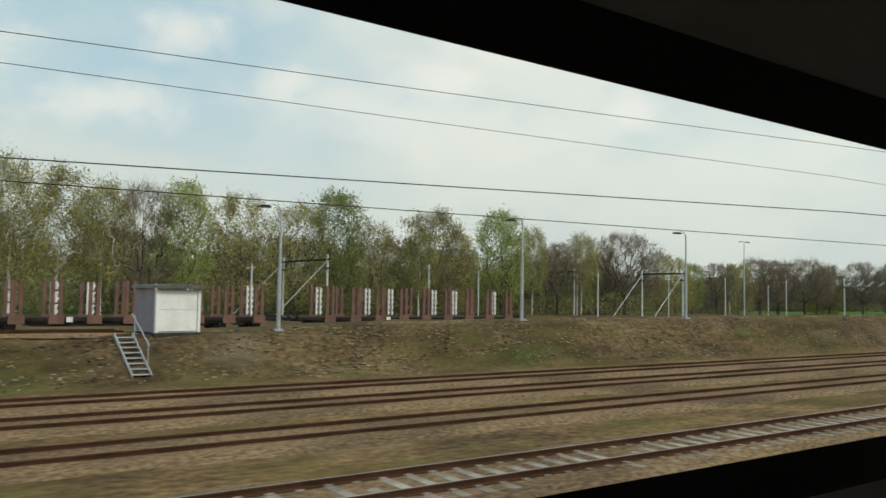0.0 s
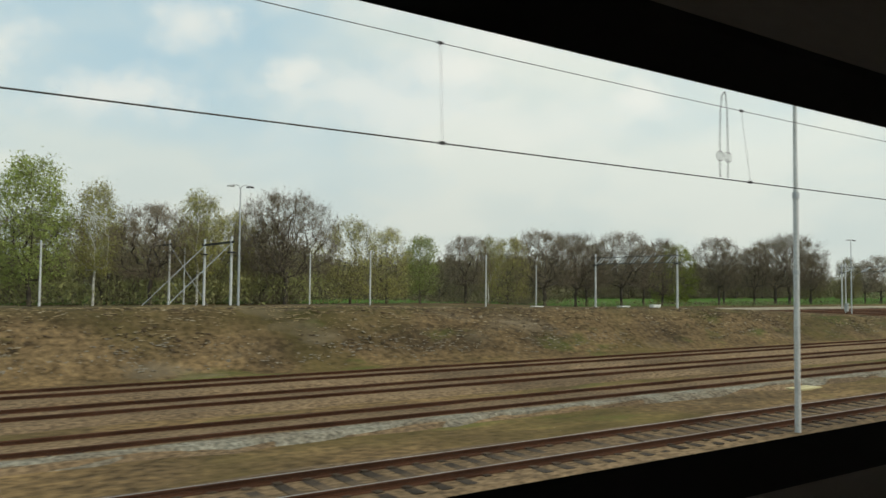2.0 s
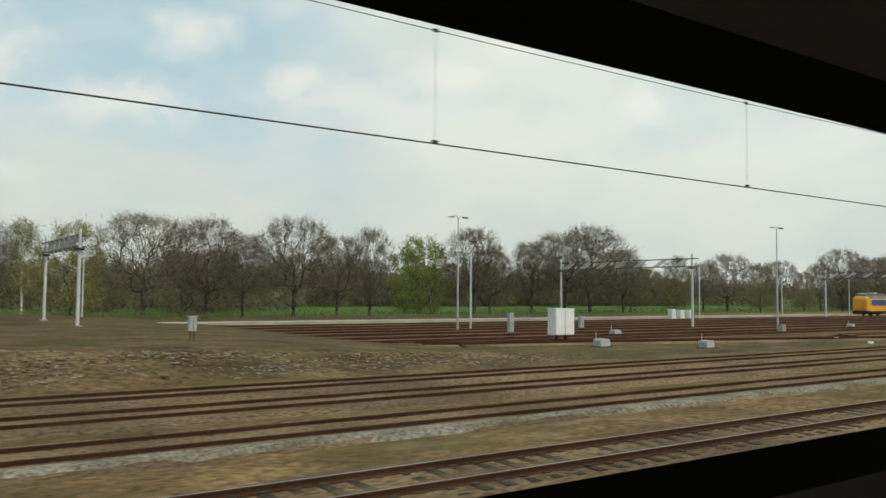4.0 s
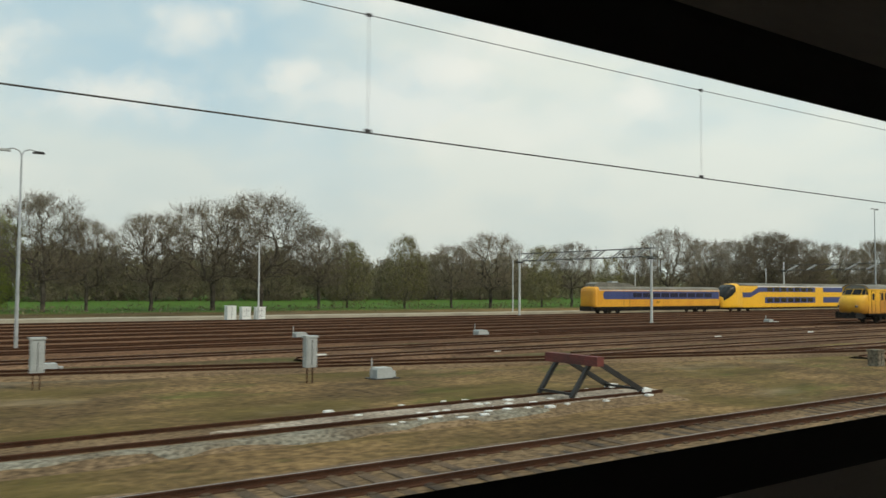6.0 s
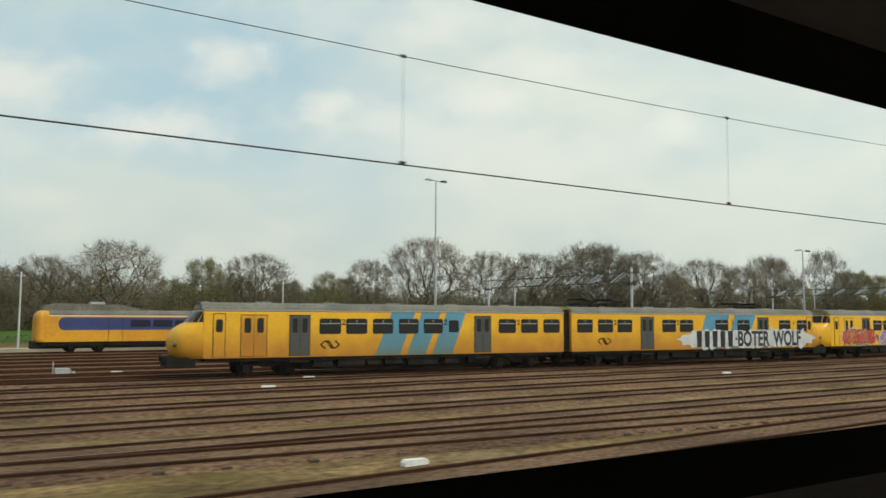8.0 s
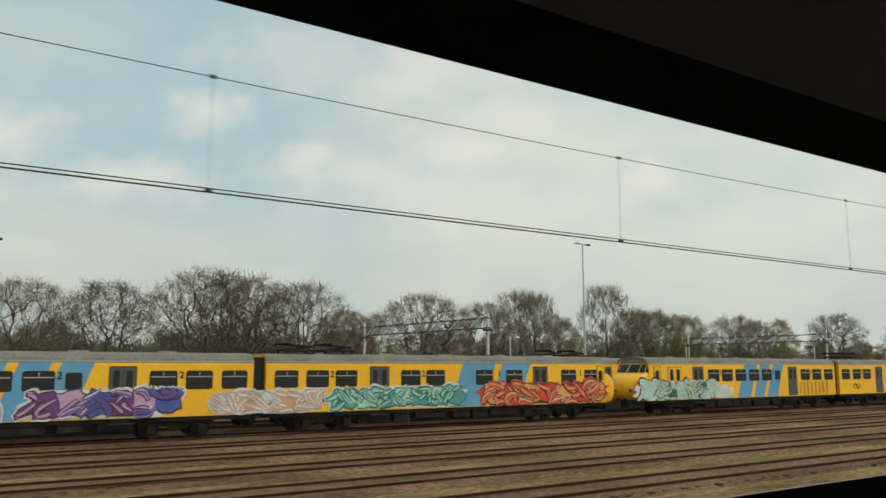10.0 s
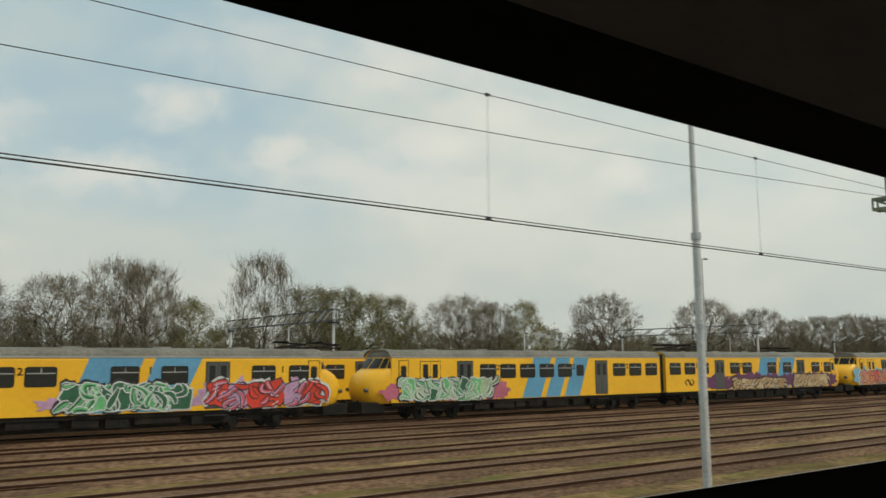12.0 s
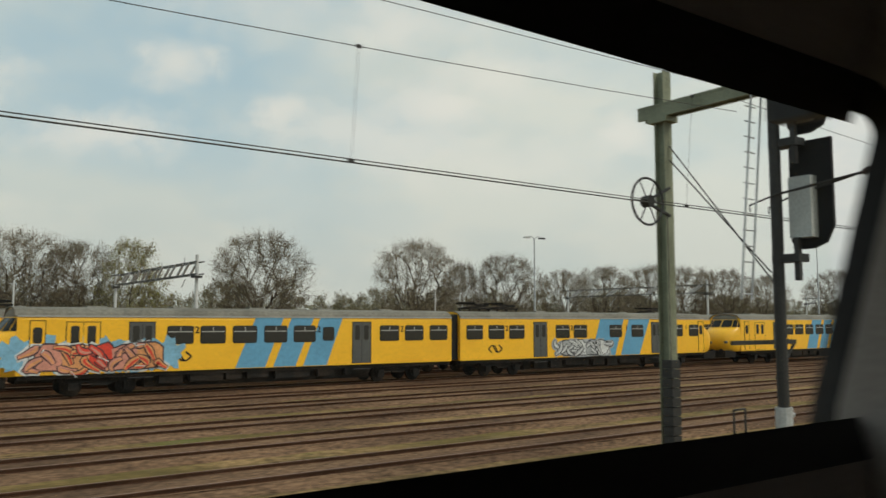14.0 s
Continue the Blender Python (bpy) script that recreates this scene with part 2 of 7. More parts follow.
M_SCREEN = mat("cab_glass", (0.016, 0.017, 0.016), 0.25, 0.1, 0.6, 0, 0, 4, spec=0.15)
M_BALLASTD = mat("ballast_dark", (0.225, 0.152, 0.086), 0.95, 0.6, 0.3, 0.9, 0, 9, (0.13, 0.088, 0.051), stretch=(0.6, 1, 1), spec=0.08)


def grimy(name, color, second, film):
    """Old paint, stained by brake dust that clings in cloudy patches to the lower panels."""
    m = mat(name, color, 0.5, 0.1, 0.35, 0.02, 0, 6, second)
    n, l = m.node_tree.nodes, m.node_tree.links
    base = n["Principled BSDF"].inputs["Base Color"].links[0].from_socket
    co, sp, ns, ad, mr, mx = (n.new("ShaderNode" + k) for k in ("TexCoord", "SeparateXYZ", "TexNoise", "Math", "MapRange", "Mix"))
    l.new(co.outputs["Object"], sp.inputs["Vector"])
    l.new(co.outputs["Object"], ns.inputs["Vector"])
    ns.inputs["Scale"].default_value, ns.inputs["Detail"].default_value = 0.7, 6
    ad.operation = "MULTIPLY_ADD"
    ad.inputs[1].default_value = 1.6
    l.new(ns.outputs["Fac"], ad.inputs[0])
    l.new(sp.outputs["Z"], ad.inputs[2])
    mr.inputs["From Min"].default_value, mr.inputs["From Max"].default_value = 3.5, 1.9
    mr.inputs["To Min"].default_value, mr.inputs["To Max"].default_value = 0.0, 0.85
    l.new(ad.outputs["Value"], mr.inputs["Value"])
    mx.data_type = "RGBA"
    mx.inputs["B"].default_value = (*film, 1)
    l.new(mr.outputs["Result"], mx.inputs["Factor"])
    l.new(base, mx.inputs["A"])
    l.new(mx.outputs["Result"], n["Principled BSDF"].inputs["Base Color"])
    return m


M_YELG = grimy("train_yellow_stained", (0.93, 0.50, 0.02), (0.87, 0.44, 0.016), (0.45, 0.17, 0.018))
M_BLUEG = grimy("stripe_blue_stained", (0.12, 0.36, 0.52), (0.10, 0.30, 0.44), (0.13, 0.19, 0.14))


# ---- building helpers ----
class Shape:
    """Collects faces of one mesh."""

    def __init__(self):
        self.v, self.f, self.m = [], [], []

    def add(self, verts, faces, slot=0):
        k = len(self.v)
        self.v += [tuple(p) for p in verts]
        self.f += [tuple(k + i for i in q) for q in faces]
        self.m += [slot] * len(faces)
        return self

    def box(self, x0, x1, y0, y1, z0, z1, slot=0):
        return self.add([(x0, y0, z0), (x1, y0, z0), (x1, y1, z0), (x0, y1, z0), (x0, y0, z1), (x1, y0, z1), (x1, y1, z1), (x0, y1, z1)],
                        [(0, 3, 2, 1), (4, 5, 6, 7), (0, 1, 5, 4), (1, 2, 6, 5), (2, 3, 7, 6), (3, 0, 4, 7)], slot)

    def tube(self, a, b, r0, r1=None, n=6, slot=0, caps=True):
        a, b = Vector(a), Vector(b)
        r1 = r0 if r1 is None else r1
        d = b - a
        if d.length < 1e-6:
            return self
        u = d.orthogonal().normalized()
        w = d.cross(u).normalized()
        ring = []
        for c, r in ((a, r0), (b, r1)):
            ring += [c + (u * math.cos(2 * math.pi * i / n) + w * math.sin(2 * math.pi * i / n)) * r for i in range(n)]
        fs = [(i, (i + 1) % n, n + (i + 1) % n, n + i) for i in range(n)]
        if caps:
            fs += [tuple(range(n - 1, -1, -1)), tuple(range(n, 2 * n))]
        return self.add(ring, fs, slot)

    def beam(self, a, b, w, h, slot=0):
        """A square bar from a to b."""
        a, b = Vector(a), Vector(b)
        d = (b - a).normalized()
        s = d.cross(Vector((0, 0, 1)))
        s = Vector((1, 0, 0)) if s.length < 1e-3 else s.normalized()
        t = s.cross(d).normalized()
        vs = [c + s * w / 2 * i + t * h / 2 * j for c in (a, b) for i, j in ((-1, -1), (1, -1), (1, 1), (-1, 1))]
        return self.add(vs, [(3, 2, 1, 0), (4, 5, 6, 7), (0, 1, 5, 4), (1, 2, 6, 5), (2, 3, 7, 6), (3, 0, 4, 7)], slot)

    def extrude_x(self, prof, x0, x1, slot=0, closed=True, caps=True):
        """A profile of (y, z) drawn out along x."""
        n = len(prof)
        vs = [(x, y, z) for x in (x0, x1) for y, z in prof]
        fs = [(i, (i + 1) % n, n + (i + 1) % n, n + i) for i in range(n if closed else n - 1)]
        if caps and closed:
            fs += [tuple(range(n - 1, -1, -1)), tuple(range(n, 2 * n))]
        return self.add(vs, fs, slot)

    def extrude_y(self, prof, y0, y1, slot=0):
        """A profile of (x, z) drawn out along y."""
        n = len(prof)
        vs = [(x, y, z) for y in (y0, y1) for x, z in prof]
        return self.add(vs, [(i, n + i, n + (i + 1) % n, (i + 1) % n) for i in range(n)] + [tuple(range(n)), tuple(range(2 * n - 1, n - 1, -1))], slot)

    def mesh(self, name, *mats, smooth=False):
        me = bpy.data.meshes.new(name)
        me.from_pydata(self.v, [], self.f)
        for k in mats:
            me.materials.append(k)
        if any(self.m):
            me.polygons.foreach_set("material_index", self.m)
        if smooth:
            me.polygons.foreach_set("use_smooth", [True] * len(me.polygons))
        me.update()
        bm = bmesh.new()
        bm.from_mesh(me)
        if len(bm.faces) < 4000:
            bmesh.ops.recalc_face_normals(bm, faces=bm.faces)
            bm.to_mesh(me)
        bm.free()
        return me


def part(name, shape, material, parent, label="", smooth=False):
    ob = new(name, shape.mesh(name, *(material if isinstance(material, tuple) else (material,)), smooth=smooth) if isinstance(shape, Shape) else shape)
    ob.parent = parent
    if label:
        tagged(ob, label)
    return ob


def thing(name, label, category, group="", at=(0, 0, 0), turn=0, kind=""):
    ob = new(name)
    ob.empty_display_size = 0.3
    ob.matrix_basis = pose(*at, 0, 0, turn)
    return tagged(ob, label, category, group, kind)


def single(name, shape, material, label, category, group="", kind="", at=(0, 0, 0), turn=0, smooth=False):
    ob = new(name, shape.mesh(name, *(material if isinstance(material, tuple) else (material,)), smooth=smooth))
    ob.matrix_basis = pose(*at, 0, 0, turn)
    return tagged(ob, label, category, group, kind)


def ramp(x, *pts):
    """Straight lines through (x, value) pairs."""
    return float(np.interp(x, [p[0] for p in pts], [p[1] for p in pts]))


def crest(x):
    return ramp(x, (-60, 1.6), (6, 1.72), (14, 1.84), (24, 2.24), (36, 2.41), (75, 2.6), (96, 2.55), (126, 2.15), (150, 1.25), (180, 0.0))


def ground_z(x, y):
    """Height of the ground: flat yard, and the bank with its plateau beside the first stretch."""
    c = crest(x)
    toe = ramp(x, (0, 33.2), (30, 32.6), (90, 32.0), (180, 32))
    top = toe + 4.2
    if y < toe:
        h = 0.0
    elif y < top:
        k = (y - toe) / (top - toe)
        h = c * (k * k * (3 - 2 * k) * 0.45 + k * 0.55)
    else:
        h = c + (min(c, 0.88) - c) * min(max((y - 40.5) / 9, 0), 1)
    return h - 0.22


# ---- the ground, one sheet to the horizon ----
def ground_material():
    m = mat("ground", (0.272, 0.174, 0.078), 0.95, 0.6, 0.22, 0.9, 0, 4.0, (0.157, 0.102, 0.048), stretch=(0.8, 1, 1), spec=0.08)
    n, l = m.node_tree.nodes, m.node_tree.links
    b = n["Principled BSDF"]
    base = b.inputs["Base Color"].links[0].from_socket
    co = n.new("ShaderNodeTexCoord")
    se = n.new("ShaderNodeSeparateXYZ")
    l.new(co.outputs["Object"], se.inputs["Vector"])
    ns = n.new("ShaderNodeTexNoise")
    ns.inputs["Scale"].default_value, ns.inputs["Detail"].default_value = 0.09, 5
    l.new(co.outputs["Object"], ns.inputs["Vector"])
    # meadow beyond the yard
    wob = n.new("ShaderNodeMath")
    wob.operation = "MULTIPLY_ADD"
    wob.inputs[1].default_value = 14.0
    l.new(ns.outputs["Fac"], wob.inputs[0])
    l.new(se.outputs["Y"], wob.inputs[2])
    me = n.new("ShaderNodeMapRange")
    me.inputs["From Min"].default_value, me.inputs["From Max"].default_value = 117.0, 123.0
    l.new(wob.outputs["Value"], me.inputs["Value"])
    gr = n.new("ShaderNodeTexNoise")
    gr.inputs["Scale"].default_value, gr.inputs["Detail"].default_value = 0.5, 6
    l.new(co.outputs["Object"], gr.inputs["Vector"])
    gc = n.new("ShaderNodeValToRGB")
    gc.color_ramp.elements[0].color, gc.color_ramp.elements[1].color = (0.050, 0.095, 0.016, 1), (0.075, 0.15, 0.02, 1)
    gc.color_ramp.elements[0].position, gc.color_ramp.elements[1].position = 0.35, 0.65
    l.new(gr.outputs["Fac"], gc.inputs["Fac"])
    mx = n.new("ShaderNodeMix")
    mx.data_type = "RGBA"
    # bare sandy streaks and dark damp ones along the tracks
    sm, sk = n.new("ShaderNodeMapping"), n.new("ShaderNodeTexNoise")
    sm.inputs["Scale"].default_value = (0.45, 1.0, 1.0)
    sk.inputs["Scale"].default_value, sk.inputs["Detail"].default_value, sk.inputs["Roughness"].default_value = 0.8, 7, 0.65
    l.new(co.outputs["Object"], sm.inputs["Vector"])
    l.new(sm.outputs["Vector"], sk.inputs["Vector"])
    sr = n.new("ShaderNodeMapRange")
    sr.inputs["From Min"].default_value, sr.inputs["From Max"].default_value = 0.35, 0.65
    sr.inputs["To Min"].default_value, sr.inputs["To Max"].default_value = 0.70, 1.32
    l.new(sk.outputs["Fac"], sr.inputs["Value"])
    streak = n.new("ShaderNodeMix")
    streak.data_type, streak.blend_type = "RGBA", "MULTIPLY"
    streak.inputs["Factor"].default_value = 1.0
    l.new(sr.outputs["Result"], streak.inputs["B"])
    l.new(me.outputs["Result"], mx.inputs["Factor"])
    # mossy patches between the tracks
    pt = n.new("ShaderNodeTexNoise")
    pt.inputs["Scale"].default_value, pt.inputs["Detail"].default_value = 0.16, 7
    l.new(co.outputs["Object"], pt.inputs["Vector"])
    pf = n.new("ShaderNodeMapRange")
    pf.inputs["From Min"].default_value, pf.inputs["From Max"].default_value = 0.46, 0.62
    pf.inputs["To Max"].default_value = 0.75
    l.new(pt.outputs["Fac"], pf.inputs["Value"])
    moss = n.new("ShaderNodeMix")
    moss.data_type = "RGBA"
    moss.inputs["B"].default_value = (0.13, 0.10, 0.03, 1)
    l.new(pf.outputs["Result"], moss.inputs["Factor"])
    l.new(base, moss.inputs["A"])
    # fresher weeds and pale sandy spots, each with a noise of its own
    last = moss.outputs["Result"]
    for sc, off, lo, hi, most, col in ((0.30, 31.0, 0.56, 0.68, 0.75, (0.115, 0.135, 0.028, 1)), (0.24, 77.0, 0.58, 0.70, 0.7, (0.27, 0.205, 0.125, 1)), (0.5, 140.0, 0.60, 0.70, 0.6, (0.075, 0.052, 0.030, 1))):
        mp, nz, rg, mi = n.new("ShaderNodeMapping"), n.new("ShaderNodeTexNoise"), n.new("ShaderNodeMapRange"), n.new("ShaderNodeMix")
        mp.inputs["Location"].default_value, mp.inputs["Scale"].default_value = (off, off, 0), (0.6, 1.0, 1.0)
        nz.inputs["Scale"].default_value, nz.inputs["Detail"].default_value, nz.inputs["Roughness"].default_value = sc, 8, 0.62
        rg.inputs["From Min"].default_value, rg.inputs["From Max"].default_value, rg.inputs["To Max"].default_value = lo, hi, most
        l.new(co.outputs["Object"], mp.inputs["Vector"])
        l.new(mp.outputs["Vector"], nz.inputs["Vector"])
        l.new(nz.outputs["Fac"], rg.inputs["Value"])
        mi.data_type = "RGBA"
        mi.inputs["B"].default_value = col
        l.new(rg.outputs["Result"], mi.inputs["Factor"])
        l.new(last, mi.inputs["A"])
        last = mi.outputs["Result"]
    l.new(last, streak.inputs["A"])
    # multiply the ground colour darker along the first stretch
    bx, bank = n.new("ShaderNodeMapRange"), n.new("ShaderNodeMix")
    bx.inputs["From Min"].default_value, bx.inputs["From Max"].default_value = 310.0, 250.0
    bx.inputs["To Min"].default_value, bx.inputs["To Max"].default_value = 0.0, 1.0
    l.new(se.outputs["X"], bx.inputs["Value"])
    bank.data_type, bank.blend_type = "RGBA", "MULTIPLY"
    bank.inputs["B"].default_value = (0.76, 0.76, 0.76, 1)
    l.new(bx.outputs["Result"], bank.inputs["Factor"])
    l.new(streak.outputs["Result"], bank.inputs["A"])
    # multiply it darker and greyer once more on the bank itself
    by, both, bank_tone = n.new("ShaderNodeMapRange"), n.new("ShaderNodeMath"), n.new("ShaderNodeMix")
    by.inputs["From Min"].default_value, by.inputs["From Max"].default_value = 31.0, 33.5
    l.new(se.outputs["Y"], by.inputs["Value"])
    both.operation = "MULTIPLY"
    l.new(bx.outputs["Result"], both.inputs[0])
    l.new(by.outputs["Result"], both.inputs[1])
    bank_tone.data_type, bank_tone.blend_type = "RGBA", "MULTIPLY"
    bank_tone.inputs["B"].default_value = (0.70, 0.74, 0.82, 1)
    l.new(both.outputs["Value"], bank_tone.inputs["Factor"])
    l.new(bank.outputs["Result"], bank_tone.inputs["A"])
    l.new(bank_tone.outputs["Result"], mx.inputs["A"])
    l.new(gc.outputs["Color"], mx.inputs["B"])
    l.new(mx.outputs["Result"], b.inputs["Base Color"])
    return m


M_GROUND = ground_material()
gxs = [-900, -300, -120] + list(np.arange(-60, 200, 2.0)) + list(np.arange(200, 760, 20.0)) + [900, 1300, 2500]
gys = [-1500, -300, -60, -10, 4, 10, 16, 22, 28] + list(np.arange(30, 42, 0.6)) + [43, 45, 47, 50, 55, 60, 67, 75, 85, 95, 110, 130, 160, 220, 400, 900, 2500]
gs = Shape()
rng = random.Random(4)
gs.v = [(x, y, ground_z(x, y) + (rng.uniform(-0.09, 0.09) if 31 < y < 42 and x < 185 and ground_z(x, y) > -0.15 else 0)) for x in gxs for y in gys]
ny = len(gys)
gs.f = [(i * ny + j, (i + 1) * ny + j, (i + 1) * ny + j + 1, i * ny + j + 1) for i in range(len(gxs) - 1) for j in range(ny - 1)]
gs.m = [0] * len(gs.f)
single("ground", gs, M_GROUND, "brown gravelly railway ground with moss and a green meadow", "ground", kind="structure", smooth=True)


# ---- tracks ----
RAIL = [(-0.07, -0.15), (0.07, -0.15), (0.07, -0.13), (0.012, -0.11), (0.012, -0.035), (0.036, -0.03), (0.036, 0.0), (-0.036, 0.0),
        (-0.036, -0.03), (-0.012, -0.035), (-0.012, -0.11), (-0.07, -0.13)]


def bed_shape(x0, x1, w, rng, lift=0.0, flat=0.0):
    """Ballast shoulder with an uneven edge."""
    s = Shape()
    n = max(2, int((x1 - x0) / 1.5))
    prof = ((-w - 0.55, -0.24), (-w, -0.17), (-0.9, -0.155), (0, -0.165), (0.9, -0.155), (w, -0.17), (w + 0.55, -0.24))
    for i in range(n + 1):
        x = x0 + (x1 - x0) * i / n
        for y, z in prof:
            k = rng.uniform(-0.22, 0.22) if abs(y) >= w else 0
            s.v.append((x, y + k, z + (lift if abs(y) <= w else flat) + rng.uniform(-0.012, 0.012)))
    p = len(prof)
    s.f = [(i * p + j, (i + 1) * p + j, (i + 1) * p + j + 1, i * p + j + 1) for i in range(n) for j in range(p - 1)]
    s.m = [0] * len(s.f)
    return s


def sleeper_mesh(material):
    s = Shape().box(-0.125, 0.125, -1.28, 1.28, -0.26, -0.146)
    for side in (-0.753, 0.753):
        s.box(-0.08, 0.08, side - 0.16, side + 0.16, -0.147, -0.118)
    return s.mesh("sleeper", material)


SLEEPER = {k.name: sleeper_mesh(k) for k in (M_WOOD, M_CONC)}


def track(y, x0, x1, label, bed, sleeper=M_WOOD, wide=1.45, z=0.0, sleepers=True, polished=False, single_from=9999, sunk=0.0, yard=False):
    rng = random.Random(int(y * 10))
    t = thing("railway_track", label, "railway track", "tracks of the yard", (0, y, z))
    part("ballast_bed", bed_shape(x0, x1, wide, rng, sunk or (0.008 if polished else 0.05)), bed, t)
    for side in (-0.753, 0.753):
        part("rail", Shape().extrude_x([(side + a, b) for a, b in RAIL], x0, x1), M_RAILY if yard else M_RAIL, t)
        part("rail_head", Shape().box(x0, x1, side - 0.026, side + 0.026, 0.0, 0.004), M_RAILTOP if polished else M_HEADY if yard else M_RAIL, t)
    if sleepers:
        rest = Shape()
        x = x0 + 0.3
        while x < x1:
            a, b = rng.uniform(-0.05, 0.05), rng.uniform(-0.02, 0.02)
            if single_from <= x < single_from + 180:
                q = part("sleeper", SLEEPER[sleeper.name], None, t)
                q.location = (x, a, b * 0.5)
            else:
                rest.box(x - 0.125, x + 0.125, -1.28 + a, 1.28 + a, -0.26, -0.146 + b * 0.5)
                for side in (-0.753, 0.753):
                    rest.box(x - 0.08, x + 0.08, side - 0.16, side + 0.16, -0.147, -0.118)
            x += 0.6
        if rest.v:
            tagged(part("sleeper_row", rest, sleeper, t), kind="stuff")
    return t


OLD = "rusty disused siding on worn timber sleepers in brown ballast"
X0, X1 = -30, 760
track(13.13, 36, X1, "running line on timber sleepers in brown ballast", M_BALLASTD, polished=True, single_from=40)
track(13.13, X0, 36, "running line on pale concrete sleepers", M_BALLASTD, M_CONC, polished=True, single_from=-30)
track(19.25, X0, 241, "rusty siding with pale grey gravel ending at a buffer stop", M_BALLASTD, single_from=62)
rng = random.Random(91)
gv = Shape()
for i in range(190):
    x = 46 + i * 1.0
    gv.v += [(x, 17.45 + rng.uniform(-0.3, 0.25), -0.24), (x, 17.75 + rng.uniform(-0.12, 0.12), -0.09 + rng.uniform(-0.012, 0.012)), (x, 18.2 + rng.uniform(-0.1, 0.1), -0.082)]
gv.f = [(i * 3 + j, i * 3 + 3 + j, i * 3 + 4 + j, i * 3 + 1 + j) for i in range(189) for j in range(2)]
gv.m = [0] * len(gv.f)
single("gravel_strip", gv, M_BALLASTG, "strip of pale grey-green gravel along a siding", "gravel", kind="structure")
gp = Shape()
for i in range(30):
    x = 225.5 + i * 0.55
    wd = 0.05 + 0.95 * min(1.0, i / 9) * (1.0 if i < 26 else (30 - i) / 4)
    for y in (19.25 - 1.15 * wd, 19.25 - 0.8 * wd, 19.25 + 0.8 * wd, 19.25 + 1.15 * wd):
        gp.v.append((x, y + rng.uniform(-0.08, 0.08), -0.085 - (0.15 if abs(y - 19.25) > wd else 0) + rng.uniform(-0.012, 0.012)))
gp.f = [(i * 4 + j, i * 4 + 4 + j, i * 4 + 5 + j, i * 4 + 1 + j) for i in range(29) for j in range(3)]
gp.m = [0] * len(gp.f)
single("gravel_patch", gp, mat("ballast_bleached", (0.42, 0.36, 0.29), 0.95, 0.6, 0.5, 0.9, 0, 8, (0.27, 0.22, 0.17), spec=0.08), "pale bleached gravel round the end of a siding", "gravel", kind="structure")
track(24.1, X0, 221, "rusty siding on worn timber sleepers ending at a buffer stop", M_BALLASTD, single_from=42)
track(28.45, X0, 214, "rusty siding on worn timber sleepers ending at a buffer stop", M_BALLASTD)
for y, a in ((22.0, 270), (26.6, 262), (31.4, 250), (36.0, 236), (40.75, 222), (46.4, 180), (50, 160), (54.6, 160), (59.5, 160), (64.2, 160), (69, 160), (74, 160), (79.9, 160)):
    track(y, a, X1, OLD, M_BALLASTR if y > 45 else M_BALLASTM, wide=1.45 if y > 45 else 1.0, sleepers=False, sunk=0.065, yard=y < 45)
track(17.6, 405, X1, OLD, M_BALLASTM, wide=1.0, sleepers=False, sunk=0.065, yard=True)


def curved_track(points, label):
    """A connecting track swept along a smooth line through the given plan points."""
    t = thing("railway_track", label, "railway track", "tracks of the yard", (0, 0, -0.003))
    xs, ys = [p[0] for p in points], [p[1] for p in points]
    X = np.arange(xs[0], xs[-1] + 0.01, 1.5)
    Y = np.interp(X, xs, ys)
    for _ in range(3):
        Y = np.convolve(np.pad(Y, 5, mode="reflect", reflect_type="odd"), np.ones(11) / 11, "valid")
    N = np.stack([-np.gradient(Y, X), np.ones_like(X)], 1)
    N /= np.linalg.norm(N, axis=1)[:, None]
    rng = random.Random(12)

    def sweep(profile):
        s = Shape()
        p = len(profile)
        for i in range(len(X)):
            s.v += [(X[i] + N[i, 0] * a, Y[i] + N[i, 1] * a, z) for a, z in profile]
        s.f = [(i * p + j, (i + 1) * p + j, (i + 1) * p + (j + 1) % p, i * p + (j + 1) % p) for i in range(len(X) - 1) for j in range(p)]
        s.m = [0] * len(s.f)
        return s

    part("ballast_bed", sweep([(-1.5, -0.25), (-1.0, -0.09), (0, -0.08), (1.0, -0.09), (1.5, -0.25)]), M_BALLASTM, t)
    for side in (-0.753, 0.753):
        part("rail", sweep([(side + a, b) for a, b in RAIL]), M_RAILY, t)
    rest = Shape()
    for i in range(len(X) - 1):
        for k in (0.2, 0.6):
            x, y = X[i] + 1.5 * k, Y[i] + (Y[i + 1] - Y[i]) * k
            w = rng.uniform(1.2, 1.35)
            rest.box(x - 0.125, x + 0.125, y - w, y + w, -0.26, -0.142 + rng.uniform(-0.01, 0.012))
    tagged(part("sleeper_row", rest, M_WOOD, t), kind="stuff")
    return t


CT = "rusty connecting track curving between two sidings"
curved_track([(250, 13.15), (268, 13.3), (283, 14.05), (297, 14.85), (312, 15.5), (327, 16.3), (345, 17.1), (370, 17.5), (404, 17.6), (412, 17.6)], CT)
curved_track([(262, 21.95), (275, 21.7), (287, 20.9), (300, 19.8), (314, 18.6), (328, 17.8), (345, 17.4), (362, 17.5)], CT)
curved_track([(262, 48.7), (275, 47.45), (300, 45.1), (325, 42.85), (342, 41.4), (352, 40.85), (362, 40.75), (372, 40.75)], "rusty slanting track on which the first yellow train stands")
lad = track(0, 0, 105, "rusty ladder track leading across the yard throat", M_BALLAST)
lad.matrix_basis = pose(178, 47.6, -0.004, 0, 0, -14.2)
